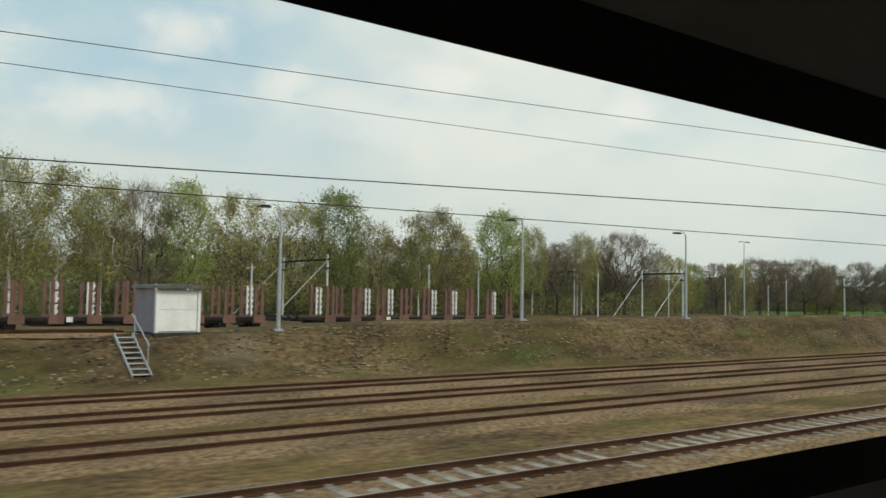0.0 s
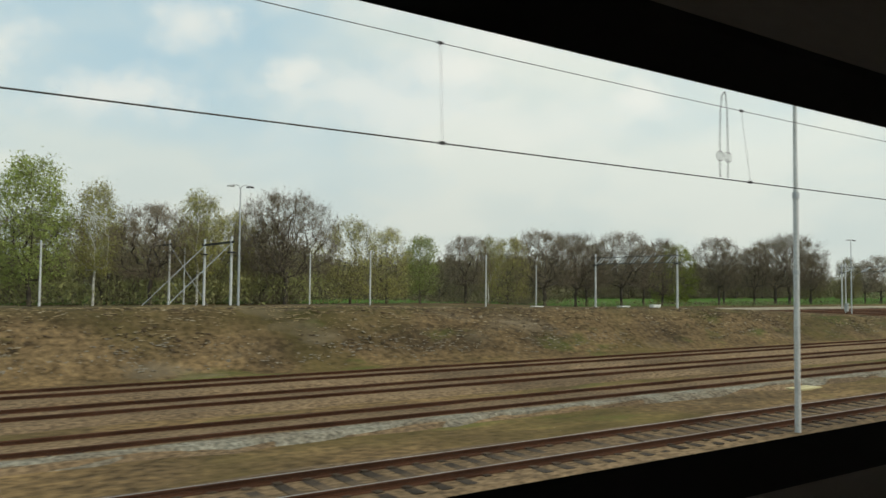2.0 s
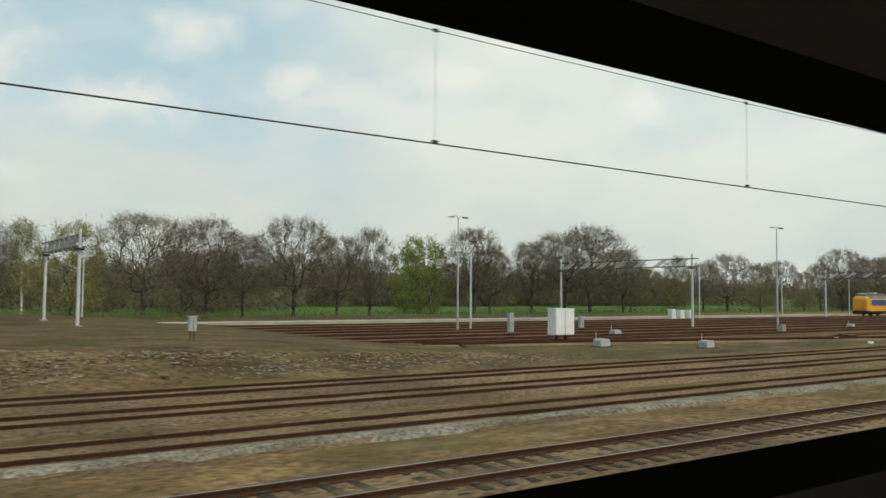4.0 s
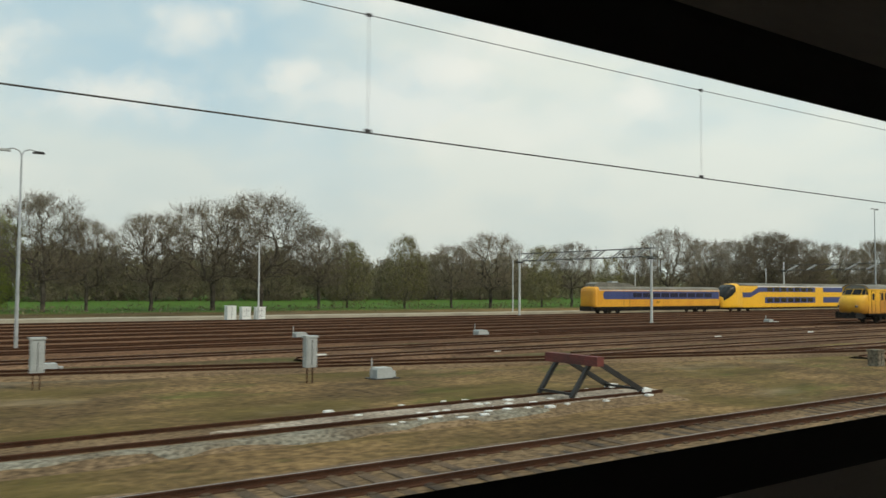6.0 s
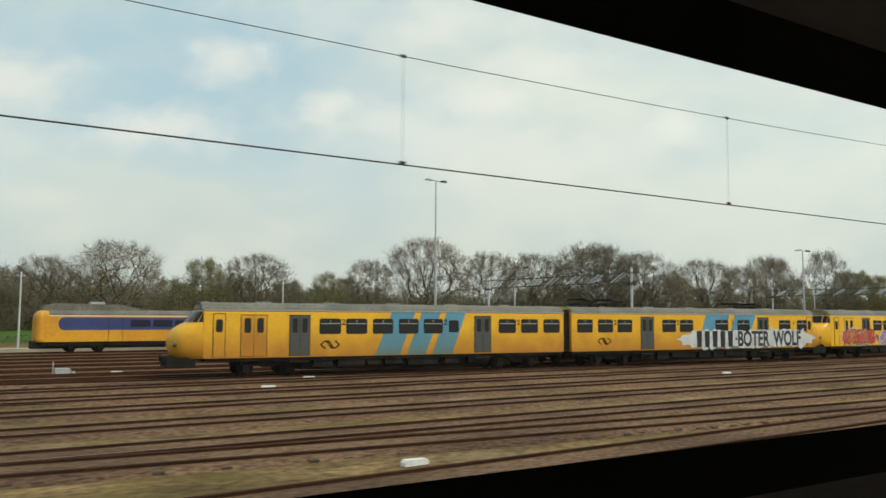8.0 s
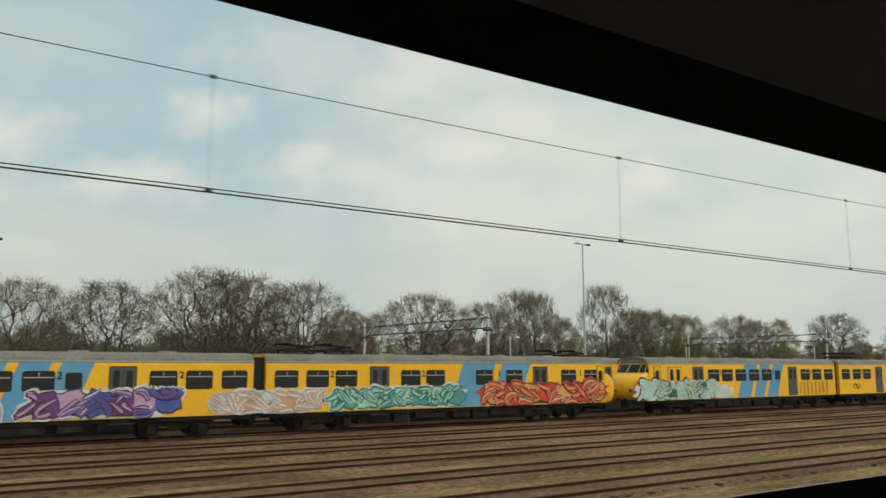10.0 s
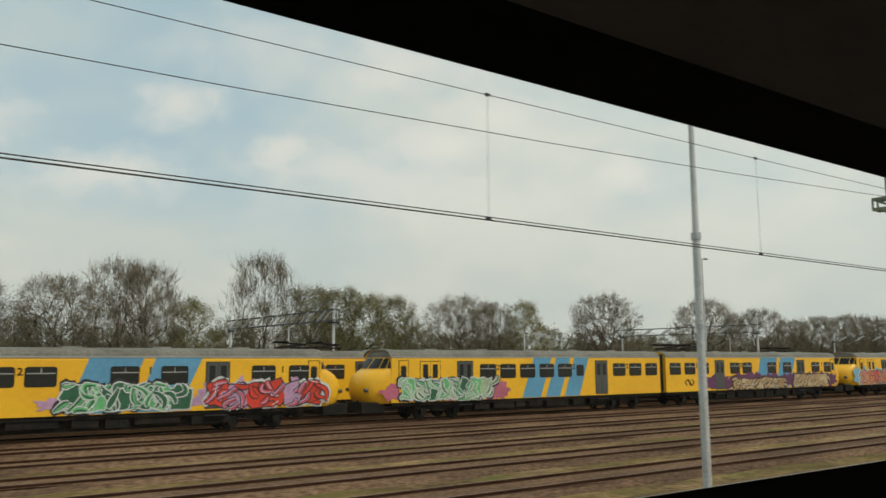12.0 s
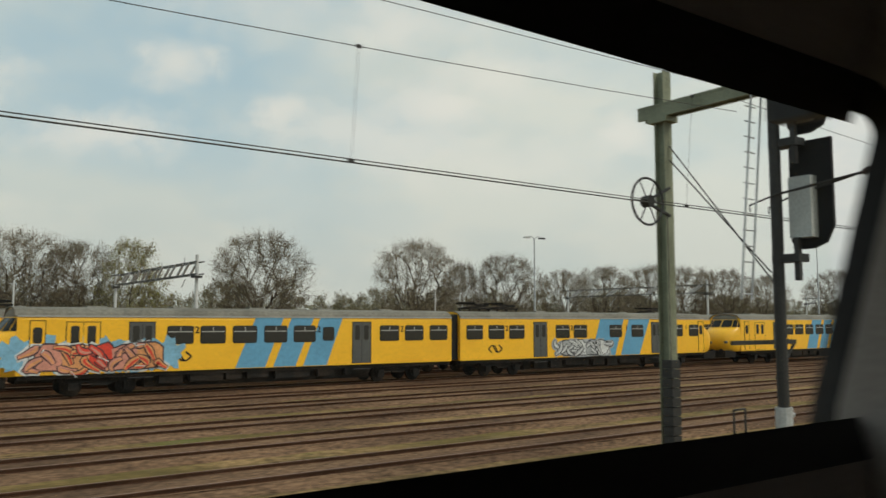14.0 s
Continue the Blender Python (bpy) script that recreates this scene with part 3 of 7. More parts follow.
track(52.6, X0, 60, "rusty siding on the plateau beside the wood", M_BALLAST, z=0.92, sleepers=False)
track(39.2, X0, 10.2, "short rusty track along the crest of the bank", M_BALLAST, z=1.72, sleepers=False, sunk=0.06)
single("platform_path", Shape().box(150, 420, 86.0, 89.0, -0.3, 0.12), M_SAND, "long pale sandy low platform edge beside the yard", "platform", kind="structure")


# ---- the carriage from whose window one looks: wall, window band, roof, floor ----
CX0, CX1 = -8.0, 507.68
WY, WB, WT = 1.0, 3.125, 3.845
cw = Shape()
# wall below and above the window band, each with thickness; the reveals splay outwards, the upper part leans in
cw.extrude_x([(WY - 0.02, 1.0), (WY + 0.12, 1.0), (WY + 0.12, WB - 0.10), (WY - 0.02, WB - 0.09)], CX0, CX1)
cw.extrude_x([(WY - 0.03, WT + 0.11), (WY + 0.12, WT + 0.12), (WY + 0.12, WT + 0.3), (WY - 0.45, WT + 0.75), (WY - 0.5, WT + 0.70), (WY - 0.14, WT + 0.40)], CX0, CX1)
single("wall_carriage", cw, M_PANEL, "dark interior side wall of a railway carriage", "wall", kind="structure")
gk = Shape()
gk.extrude_x([(WY - 0.035, WT + 0.115), (WY - 0.03, WT + 0.095), (WY, WT), (WY + 0.02, WT + 0.012), (WY + 0.11, WT + 0.09), (WY + 0.11, WT + 0.115)], CX0, CX1)
gk.extrude_x([(WY - 0.025, WB - 0.095), (WY - 0.02, WB - 0.075), (WY, WB), (WY + 0.02, WB - 0.012), (WY + 0.11, WB - 0.07), (WY + 0.11, WB - 0.095)], CX0, CX1)
single("window_gasket", gk, M_GASKET, "black rubber window surround of the carriage", "window frame", kind="structure")
# ceiling, far wall, floor and end: unseen, added to shut out daylight
single("ceiling_carriage", Shape().extrude_x([(WY - 0.5, WT + 0.70), (WY - 0.45, WT + 0.75), (-1.9, WT + 0.75), (-1.9, WT + 0.70)], CX0, CX1), M_BOUNCE,
       "unseen pale carriage ceiling added to bounce light", "ceiling", kind="structure")
single("wall_carriage_far", Shape().box(CX0, CX1, -1.98, -1.9, 1.0, WT + 0.75), M_BOUNCE, "unseen pale far wall of the carriage added to bounce light", "wall", kind="structure")
single("floor_carriage", Shape().box(CX0, CX1, -1.9, WY, 1.9, 2.0), M_PANEL, "unseen dark carriage floor added to shut out light", "floor", kind="structure")
single("wall_carriage_end", Shape().box(CX0 - 0.08, CX0, -1.98, WY + 0.12, 1.0, WT + 0.75), M_PANEL, "unseen dark end wall of the carriage added to shut out light", "wall", kind="structure")


def window_end(inset, reach):
    """Outline of the forward end of the window: a leaning upright edge that rounds into the top and bottom edges."""
    (yt, zt), (yb, zb) = (0.945, 3.86), (1.145, 3.02)
    o = [(-1.98, 1.0), (reach, 1.0), (reach, zb - inset)]
    for (cy, cz, a0, a1, r) in ((yb + 0.11, zb + 0.12, 270, 180, 0.12), (yt + 0.085, zt - 0.055, 180, 90, 0.08)):
        for k in range(9):
            a = radians(a0 + (a1 - a0) * k / 8)
            o.append((cy + (r + inset) * math.cos(a), cz + (r + inset) * math.sin(a)))
    return o + [(reach, zt + 0.03 + inset), (reach, WT + 0.75), (-1.98, WT + 0.75)]


single("window_gasket_end", Shape().extrude_x(window_end(0.0, 1.22), CX1, CX1 + 0.06), M_GASKET, "black rubber end of the carriage window with round corners", "window frame", kind="structure")
single("wall_carriage_front", Shape().extrude_x(window_end(0.085, 1.0), CX1 - 0.03, CX1), M_PANEL, "dark panel beside the rounded end of the carriage window", "wall", kind="structure")


def pane_material():
    """Slightly dirty window glass: clear, with a thin film that scatters a little light."""
    m = bpy.data.materials.new("carriage_glass")
    m.use_nodes = True
    n, l = m.node_tree.nodes, m.node_tree.links
    n.clear()
    o, t, d, x = n.new("ShaderNodeOutputMaterial"), n.new("ShaderNodeBsdfTransparent"), n.new("ShaderNodeBsdfTranslucent"), n.new("ShaderNodeMixShader")
    t.inputs["Color"].default_value = (0.97, 1.0, 0.97, 1)
    d.inputs["Color"].default_value = (0.9, 0.9, 0.86, 1)
    co, ns, mr = n.new("ShaderNodeTexCoord"), n.new("ShaderNodeTexNoise"), n.new("ShaderNodeMapRange")
    ns.inputs["Scale"].default_value, ns.inputs["Detail"].default_value = 3.0, 6
    mr.inputs["To Min"].default_value, mr.inputs["To Max"].default_value = 0.004, 0.018
    l.new(co.outputs["Object"], ns.inputs["Vector"])
    l.new(ns.outputs["Fac"], mr.inputs["Value"])
    l.new(mr.outputs["Result"], x.inputs["Fac"])
    l.new(t.outputs["BSDF"], x.inputs[1])
    l.new(d.outputs["BSDF"], x.inputs[2])
    l.new(x.outputs["Shader"], o.inputs["Surface"])
    return m


pane = single("window_pane", Shape().add([(CX0, WY + 0.06, WB - 0.09), (CX1, WY + 0.06, WB - 0.09), (CX1, WY + 0.06, WT + 0.11), (CX0, WY + 0.06, WT + 0.11)], [(0, 1, 2, 3)]), pane_material(),
              "slightly dirty tinted glass of the carriage window", "window", kind="structure")
pane.visible_shadow = False

# tufts, straw, clods and stones scattered over the bank in drifts
rng = random.Random(15)
for label, mt, n, lo, hi, ya, yb, flat, drift in (
        ("dry straw-coloured grass tufts on the bank", mat("dry_grass", (0.245, 0.185, 0.10), 0.95, 0.4, 2.0, 0, 0, 10, (0.18, 0.13, 0.068), spec=0.08), 16000, 0.02, 0.07, 33.4, 38.5, 0.2, 0.0),
        ("dark brown clods and dead stalks on the bank", mat("clods", (0.085, 0.058, 0.034), 0.95, 0.4, 1.5, 0, 0, 8, (0.05, 0.036, 0.024), spec=0.08), 12000, 0.02, 0.08, 32.6, 38.2, 0.25, 7.0),
        ("grey broken stones along the foot of the bank", mat("foot_stones", (0.22, 0.19, 0.145), 0.95, 0.4, 1.5, 0, 0, 8, (0.14, 0.12, 0.09), spec=0.08), 5000, 0.025, 0.07, 32.2, 34.8, 0.4, 13.0),
        ("pale rubble and bleached straw patches on the bank", mat("pale_rubble", (0.33, 0.28, 0.20), 0.95, 0.3, 1.5, 0, 0, 8, (0.24, 0.195, 0.13), spec=0.08), 1600, 0.02, 0.075, 32.8, 36.8, 0.2, 21.0)):
    s = Shape()
    for _ in range(n):
        x, y = rng.uniform(-30, 182), rng.triangular(ya, yb)
        z = ground_z(x, y)
        if (z < -0.2 and rng.random() < 0.8) or noise.noise((x * 0.22, y * 0.5, drift)) < rng.uniform(-0.45, 0.15):
            continue
        r = rng.uniform(lo, hi)
        a, b = rng.gauss(0, 0.5), rng.uniform(0.7, 2.2)
        u, w = Vector((math.cos(a), math.sin(a), rng.uniform(-0.1, 0.1))) * r * b, Vector((-math.sin(a), math.cos(a), 0.45)) * r * 0.6
        c = Vector((x, y, z + 0.02))
        k = Vector((rng.uniform(-0.3, 0.3) * r, 0, r * flat * rng.uniform(0.6, 1.4)))
        s.add([c - u - w, c + u - w, c + u + w, c - u + w, c + k], [(0, 1, 4), (1, 2, 4), (2, 3, 4), (3, 0, 4)])
    single("bank_litter", s, mt, label, "litter", kind="stuff")


# ---- trains ----
def ring(x, w, zb, zs, zt, n=8, tuck=0.0):
    """A cross-section: upright sides to zs, then a domed top at zt; tuck draws the lower edge in."""
    pts = [(x, -w + tuck, zb), (x, -w, zb + 0.25), (x, -w, (zb + zs) / 2)]
    for i in range(n + 1):
        a = math.pi * i / n
        pts.append((x, -w * (abs(math.cos(a)) ** 0.55) * (1 if math.cos(a) > 0 else -1), zs + (zt - zs) * math.sin(a) ** 0.8))
    pts += [(x, w, (zb + zs) / 2), (x, w, zb + 0.25), (x, w - tuck, zb)]
    return pts


def loft(s, rings, slot=0, cap0=True, cap1=True):
    n = len(rings[0])
    vs = [p for r in rings for p in r]
    fs = [(k * n + i, k * n + (i + 1) % n, (k + 1) * n + (i + 1) % n, (k + 1) * n + i) for k in range(len(rings) - 1) for i in range(n)]
    if cap0:
        fs.append(tuple(range(n - 1, -1, -1)))
    if cap1:
        fs.append(tuple(range((len(rings) - 1) * n, len(rings) * n)))
    return s.add(vs, fs, slot)


def rounded(x0, x1, z0, z1, r, n=3):
    """Outline of a rectangle with rounded corners, in (x, z)."""
    o = []
    for cx, cz, a in ((x1 - r, z1 - r, 0), (x0 + r, z1 - r, 90), (x0 + r, z0 + r, 180), (x1 - r, z0 + r, 270)):
        o += [(cx + r * math.cos(radians(a + 90 * i / n)), cz + r * math.sin(radians(a + 90 * i / n))) for i in range(n + 1)]
    return o


def plate(s, outline, y0, y1, slot=0):
    return s.extrude_y(outline, y0, y1, slot)


def window_mesh(w, h, bar=True, rim=True):
    """A carriage window: rim, dark pane, and a sliding vent in its upper third."""
    s = Shape()
    if rim:
        plate(s, rounded(-w / 2 - 0.04, w / 2 + 0.04, -0.04, h + 0.04, 0.12), -0.012, 0.03, 1)
    plate(s, rounded(-w / 2, w / 2, 0, h, 0.09), -0.018, 0.02, 0)
    if bar:
        s.box(-w / 2 + 0.03, w / 2 - 0.03, -0.032, -0.01, h * 0.66, h * 0.66 + 0.045, 2)
        s.box(-0.02, 0.02, -0.03, -0.01, h * 0.70, h - 0.03, 2)
    return s.mesh("window", M_GLASS, M_BLACK, M_CHROME)


def digit(text, size, material=None):
    """Class numerals in the built-in face, as a mesh."""
    cu = bpy.data.curves.new("numeral", "FONT")
    cu.body, cu.size, cu.extrude, cu.align_x, cu.offset = text, size, 0.004, "CENTER", 0.012 if len(text) < 2 else 0.03
    tmp = bpy.data.objects.new("numeral", cu)
    scene.collection.objects.link(tmp)
    me = bpy.data.meshes.new_from_object(tmp.evaluated_get(bpy.context.evaluated_depsgraph_get()))
    bpy.data.objects.remove(tmp)
    me.transform(Euler((radians(90), 0, 0)).to_matrix().to_4x4())
    me.materials.clear()
    me.materials.append(material or M_BLACK)
    return me


WIN = window_mesh(1.22, 0.80)
WIN_SMALL = window_mesh(0.62, 0.66, False)
DIGIT2, DIGIT1 = digit("2", 0.46), digit("1", 0.46)


def emblem_shape():
    """The operator's mark as two interlocked arrow strokes, a plain shape."""
    s = Shape()
    for k in (1, -1):
        pts = [(-0.30, -0.2), (-0.55, 0.0), (-0.34, 0.17), (-0.12, 0.17), (0.12, -0.17)]
        for (ax, az), (bx, bz) in zip(pts, pts[1:]):
            dx, dz = bx - ax, bz - az
            q = 0.034 / math.hypot(dx, dz)
            o = [(ax - dz * q, az + dx * q), (bx - dz * q, bz + dx * q), (bx + dz * q, bz - dx * q), (ax + dz * q, az - dx * q)]
            s.extrude_y([(k * 1.15 * (px + 0.06), k * pz * 1.15) for px, pz in o], -0.008, 0.01)
    return s


EMBLEM = emblem_shape().mesh("emblem", M_BLACK)


def door_mesh(w, z0, z1, leaf_mat, glass_h=(0.62, 0.93)):
    """Double-leaf door: two leaves with a joint, each with a rounded pane."""
    s = Shape()
    h = z1 - z0
    s.box(-w / 2 - 0.04, w / 2 + 0.04, -0.008, 0.03, 0, h + 0.04, 1)
    for k in (-1, 1):
        a, b = sorted((k * 0.012, k * w / 2))
        s.box(a, b, -0.02, 0.02, 0.02, h, 0)
        c = k * w / 4
        plate(s, rounded(c - w * 0.13, c + w * 0.13, h * glass_h[0] - 0.1, h * glass_h[1], 0.07), -0.028, 0.0, 2)
    return s.mesh("door", leaf_mat, M_BLACK, M_GLASS)


DOOR_GREY = door_mesh(1.15, 1.12, 3.36, M_DOORG)
DOOR_YELLOW = door_mesh(1.4, 1.12, 3.36, M_YEL)


def bogie_shape():
    s = Shape()
    for dx in (-1.2, 1.2):
        for dy in (-0.75, 0.75):
            s.tube((dx, dy - 0.07, 0.46), (dx, dy + 0.07, 0.46), 0.46, n=16)
        s.tube((dx, -1.0, 0.46), (dx, 1.0, 0.46), 0.09, n=8)
        for dy in (-1.08, 1.08):
            s.box(dx - 0.2, dx + 0.2, dy - 0.14, dy + 0.1, 0.3, 0.66)
            for e in (-0.34, 0.34):
                s.tube((dx + e, dy, 0.6), (dx + e, dy, 0.86), 0.09, n=8)
    for dy in (-1.05, 1.05):
        s.extrude_y([(-1.75, 0.66), (-0.6, 0.66), (-0.35, 0.5), (0.35, 0.5), (0.6, 0.66), (1.75, 0.66), (1.75, 0.82), (-1.75, 0.82)], dy - 0.08, dy + 0.08)
    s.box(-0.35, 0.35, -1.1, 1.1, 0.55, 0.95)
    return s


BOGIE = bogie_shape().mesh("bogie", M_UNDER)


def pantograph_shape():
    s = Shape()
    s.box(-0.9, 0.9, -0.6, 0.6, 0.12, 0.2)
    for x in (-0.8, 0.8):
        for y in (-0.5, 0.5):
            s.tube((x, y, 0), (x, y, 0.14), 0.06, n=6)
    for y in (-0.45, 0.45):
        s.tube((-0.7, y, 0.2), (0.85, y * 0.8, 0.36), 0.05, n=5)
        s.tube((0.85, y * 0.8, 0.36), (-0.75, y * 0.9, 0.48), 0.04, n=5)
    for x in (-0.85, -0.6):
        s.tube((x, -0.8, 0.5), (x, 0.8, 0.5), 0.06, n=5)
    return s


PANTO = pantograph_shape().mesh("pantograph", M_UNDER)


def stripe(s, t0, t1, b0, b1, y, z0=1.08, z1=3.6):
    s.extrude_y([(b0, z0), (b1, z0), (t1, z1), (t0, z1)], y - 0.006, y + 0.01)


def plan_curve(reach, w, z, back=-0.35, n=14, p=0.62):
    """Half-round line across the front at one height, from one side to the other."""
    o = []
    for i in range(n + 1):
        a = math.pi * (i / n - 0.5)
        o.append((back + (reach - back) * max(0.0, math.cos(a)) ** p, w * math.copysign(abs(math.sin(a)) ** 0.8, math.sin(a)), z))
    return o


SCREEN_LOW, SCREEN_TOP = (0.74, 1.44, 2.92), (0.20, 1.36, 3.60)


def front_shape(sign, levels, slot=0, pick=None, out=0.0):
    """Skin over a stack of plan curves; pick keeps some of its strips."""
    s = Shape()
    C = [plan_curve(r + out, w + out * 0.6, z) for r, w, z in levels]
    n = len(C[0])
    vs = [(sign * x, y, z) for c in C for x, y, z in c]
    fs = [(k * n + i, k * n + i + 1, (k + 1) * n + i + 1, (k + 1) * n + i) for k in range(len(C) - 1) for i in range(n - 1) if pick is None or i in pick]
    return s.add(vs, fs, slot)


def nose_shape(sign):
    """Bulging bonnet: full and round low down, drawn in towards the windscreen."""
    return front_shape(sign, [(1.2, 1.25, 1.02), (1.45, 1.38, 1.2), (1.6, 1.44, 1.6), (1.62, 1.46, 2.0), (1.52, 1.46, 2.35), (1.3, 1.46, 2.62), (1.0, 1.45, 2.82), SCREEN_LOW, SCREEN_TOP])


def brow_shape(sign):
    return front_shape(sign, [SCREEN_TOP, (0.17, 1.40, 3.74), (0.08, 1.26, 3.92), (-0.02, 1.02, 4.02), (-0.12, 0.74, 4.08), (-0.3, 0.05, 4.11)])


def glazing_shape(sign):
    """Wrap-round cab glass: two front panes and two to each side between slim pillars."""
    s = Shape()
    lo = tuple(a + (b - a) * 0.10 for a, b in zip(SCREEN_LOW, SCREEN_TOP))
    hi = tuple(a + (b - a) * 0.94 for a, b in zip(SCREEN_LOW, SCREEN_TOP))
    g = front_shape(sign, [lo, hi], 0, None, 0.02)
    n = 15
    for i0, i1 in ((0, 2), (2, 4), (4, 7), (7, 10), (10, 12), (12, 14)):
        for i in range(i0, i1):
            a, b, c, d = (Vector(g.v[k]) for k in (i, i + 1, n + i + 1, n + i))
            if i == i0:
                a, d = a.lerp(b, 0.12), d.lerp(c, 0.12)
            if i == i1 - 1:
                b, c = b.lerp(a, 0.12), c.lerp(d, 0.12)
            s.add([a, b, c, d], [(0, 1, 2, 3)])
    return s


def electric_unit(at, label):
    """Two-car electric unit; its own x = 0 is the gangway between the cars."""
    u = thing("train_unit", label, "train", "yellow trains in the yard", at)
    side = -1.462
    for car, (xa, xb, sg) in enumerate(((-23.8, -0.33, -1), (0.33, 24.35, 1))):
        c = part("car_body", loft(Shape(), [ring(x, 1.46, 1.05, 3.5, 4.05) for x in (xa, (xa + xb) / 2, xb)]), M_YEL, u)
        roof = Shape()
        prof = [(y, z + 0.02) for x, y, z in ring(0, 1.475, 1.05, 3.5, 4.05)[3:12]]
        prof = [(p[0], max(p[1], 3.66)) for p in prof]
        roof.extrude_x(prof + [(p[0] * 0.97, p[1] - 0.05) for p in reversed(prof)], xa - (0.1 if sg < 0 else 0), xb + (0.1 if sg > 0 else 0))
        part("roof", roof, M_ROOF, c, "weathered grey roof")
        gut = Shape().box(xa, xb, side - 0.03, side + 0.02, 3.60, 3.66)
        part("roof_gutter", gut, M_CHROME, c)
        vents = Shape()
        for k in range(5):
            vx = xa + (xb - xa) * (0.15 + 0.17 * k)
            vents.extrude_x([(-0.5, 4.02), (0.5, 4.02), (0.32, 4.13), (-0.32, 4.13)], vx - 0.45, vx + 0.45)
        tagged(part("roof_vent_row", vents, M_ROOF, c), kind="stuff")
        # lower box, added: blocks light so the space between the bogies stays dark
        skirt = Shape().box(xa + 0.1, xb - 0.1, -1.36, 1.36, 0.86, 1.06).box(xa + 5.6, xb - 5.6, -0.95, 0.95, 0.3, 0.87)
        rng = random.Random(3 + car)
        x = xa + 6.2
        while x < xb - 6.5:
            w = rng.uniform(0.8, 2.2)
            skirt.box(x, x + w, -1.28, -0.5, rng.uniform(0.38, 0.55), 0.9)
            x += w + rng.uniform(0.15, 0.7)
        part("underframe", skirt, M_UNDER, c)
        for bx in (xa + 3.6, xb - 3.6):
            b = part("bogie", BOGIE, None, c)
            b.location.x = bx
        cabx = xa if sg < 0 else xb
        n = part("nose", nose_shape(sg), M_YEL, u, smooth=True)
        n.location.x = cabx
        g = part("windscreen", glazing_shape(sg), M_SCREEN, n)
        part("brow", brow_shape(sg), M_ROOF, n, "grey roof edge over the windscreen")
        for y in (-1.02, 1.02):
            lamp = part("headlight", Shape().tube((sg * 1.3, y, 1.78), (sg * 1.5, y * 0.97, 1.78), 0.12, 0.10, 12), M_DOORG, n)
        fr = Shape()
        for y in (-0.85, 0.85):
            fr.tube((sg * 1.4, y, 1.02), (sg * 1.8, y, 1.02), 0.07, n=8).tube((sg * 1.8, y, 1.02), (sg * 1.85, y, 1.02), 0.22, n=12)
        fr.box(min(sg * 0.3, sg * 1.75), max(sg * 0.3, sg * 1.75), -1.15, 1.15, 0.55, 1.1).box(min(sg * 1.4, sg * 1.85), max(sg * 1.4, sg * 1.85), -0.22, 0.22, 0.72, 1.12)
        part("coupler", fr, M_UNDER, n)
        cd = part("cab_door", Shape().box(-0.3, 0.3, -0.02, 0.02, 1.12, 3.42).box(-0.33, -0.3, -0.03, 0.02, 1.12, 3.45, 1).box(0.3, 0.33, -0.03, 0.02, 1.12, 3.45, 1)
                  .box(-0.33, 0.33, -0.03, 0.02, 3.42, 3.45, 1), (M_YEL, M_BLACK), c)
        cd.location.x, cd.location.y = (cabx + 0.82 if sg < 0 else cabx - 0.45), side
        cwn = part("pane", window_mesh(0.3, 0.62, False), None, cd)
        cwn.location = (0, -0.012, 2.48)
        if sg < 0:
            d = part("luggage_door", DOOR_YELLOW, None, c)
            d.location = (-21.1, side, 1.12)
            doors = (-18.5, -6.58)
            wins = (-16.7, -15.08, -13.42, -11.74, -10.08, -4.75, -3.05, -1.3)
            st = ((-12.85, -11.3, -13.9, -12.3), (-10.85, -9.55, -11.85, -10.6), (-9.15, -7.8, -10.15, -8.75))
            nums = ((-15.89, DIGIT2), (-9.25, DIGIT2), (-3.9, DIGIT2))
            emb = (-16.7,)
        else:
            doors = (6.94, 18.63)
            wins = (1.45, 3.2, 4.9, 8.98, 10.66, 14.2, 16.5, 21.05, 23.1)
            st = ((12.63, 15.05, 11.7, 14.1), (15.6, 17.85, 14.7, 16.7))
            nums = ((4.05, DIGIT2), (9.82, DIGIT2), (15.35, DIGIT1), (22.1, DIGIT1))
            emb = (3.1,)
        for dx in doors:
            d = part("door", DOOR_GREY, None, c, "grey double door")
            d.location = (dx, side, 1.12)
            part("footstep", Shape().box(dx - 0.55, dx + 0.55, side - 0.12, side + 0.1, 0.78, 0.82), M_DARK, c)
        for t0, t1, b0, b1 in st:
            ss = Shape()
            stripe(ss, t0, t1, b0, b1, side)
            part("stripe", ss, M_BLUE, c, "slanting light blue stripe")
        for wx in wins:
            w = part("window", WIN, None, c)
            w.location = (wx, side, 2.36)
        if sg < 0:
            w = part("window", WIN_SMALL, None, c)
            w.location = (-8.66, side - 0.004, 2.42)
        for nx, me in nums:
            q = part("class_numeral", me, None, c)
            q.location = (nx, side - 0.006, 2.84)
        for ex in emb:
            q = part("emblem", EMBLEM, None, c)
            q.location = (ex, side - 0.004, 1.72)
    part("gangway", Shape().box(-0.36, 0.36, -1.2, 1.2, 1.1, 3.85), M_BLACK, u, "black rubber gangway bellows")
    for px in (2.6, 4.9):
        p = part("pantograph", PANTO, None, u)
        p.location = (px, 0, 4.08)
    return u


GAPS = [325.6 + 52.6 * k for k in range(6)]
unit = electric_unit((GAPS[0], 40.76, 0.0), "yellow two-car electric train with light blue slanting stripes and graffiti")
units = [unit] + [copy_thing(unit, pose(g, 40.76, 0.0)) for g in GAPS[1:]]
for k in range(5):
    u = copy_thing(unit, pose(349.0 + 52.6 * k, 46.4, 0.0))
    tagged(u, "yellow electric train parked behind another row of trains")


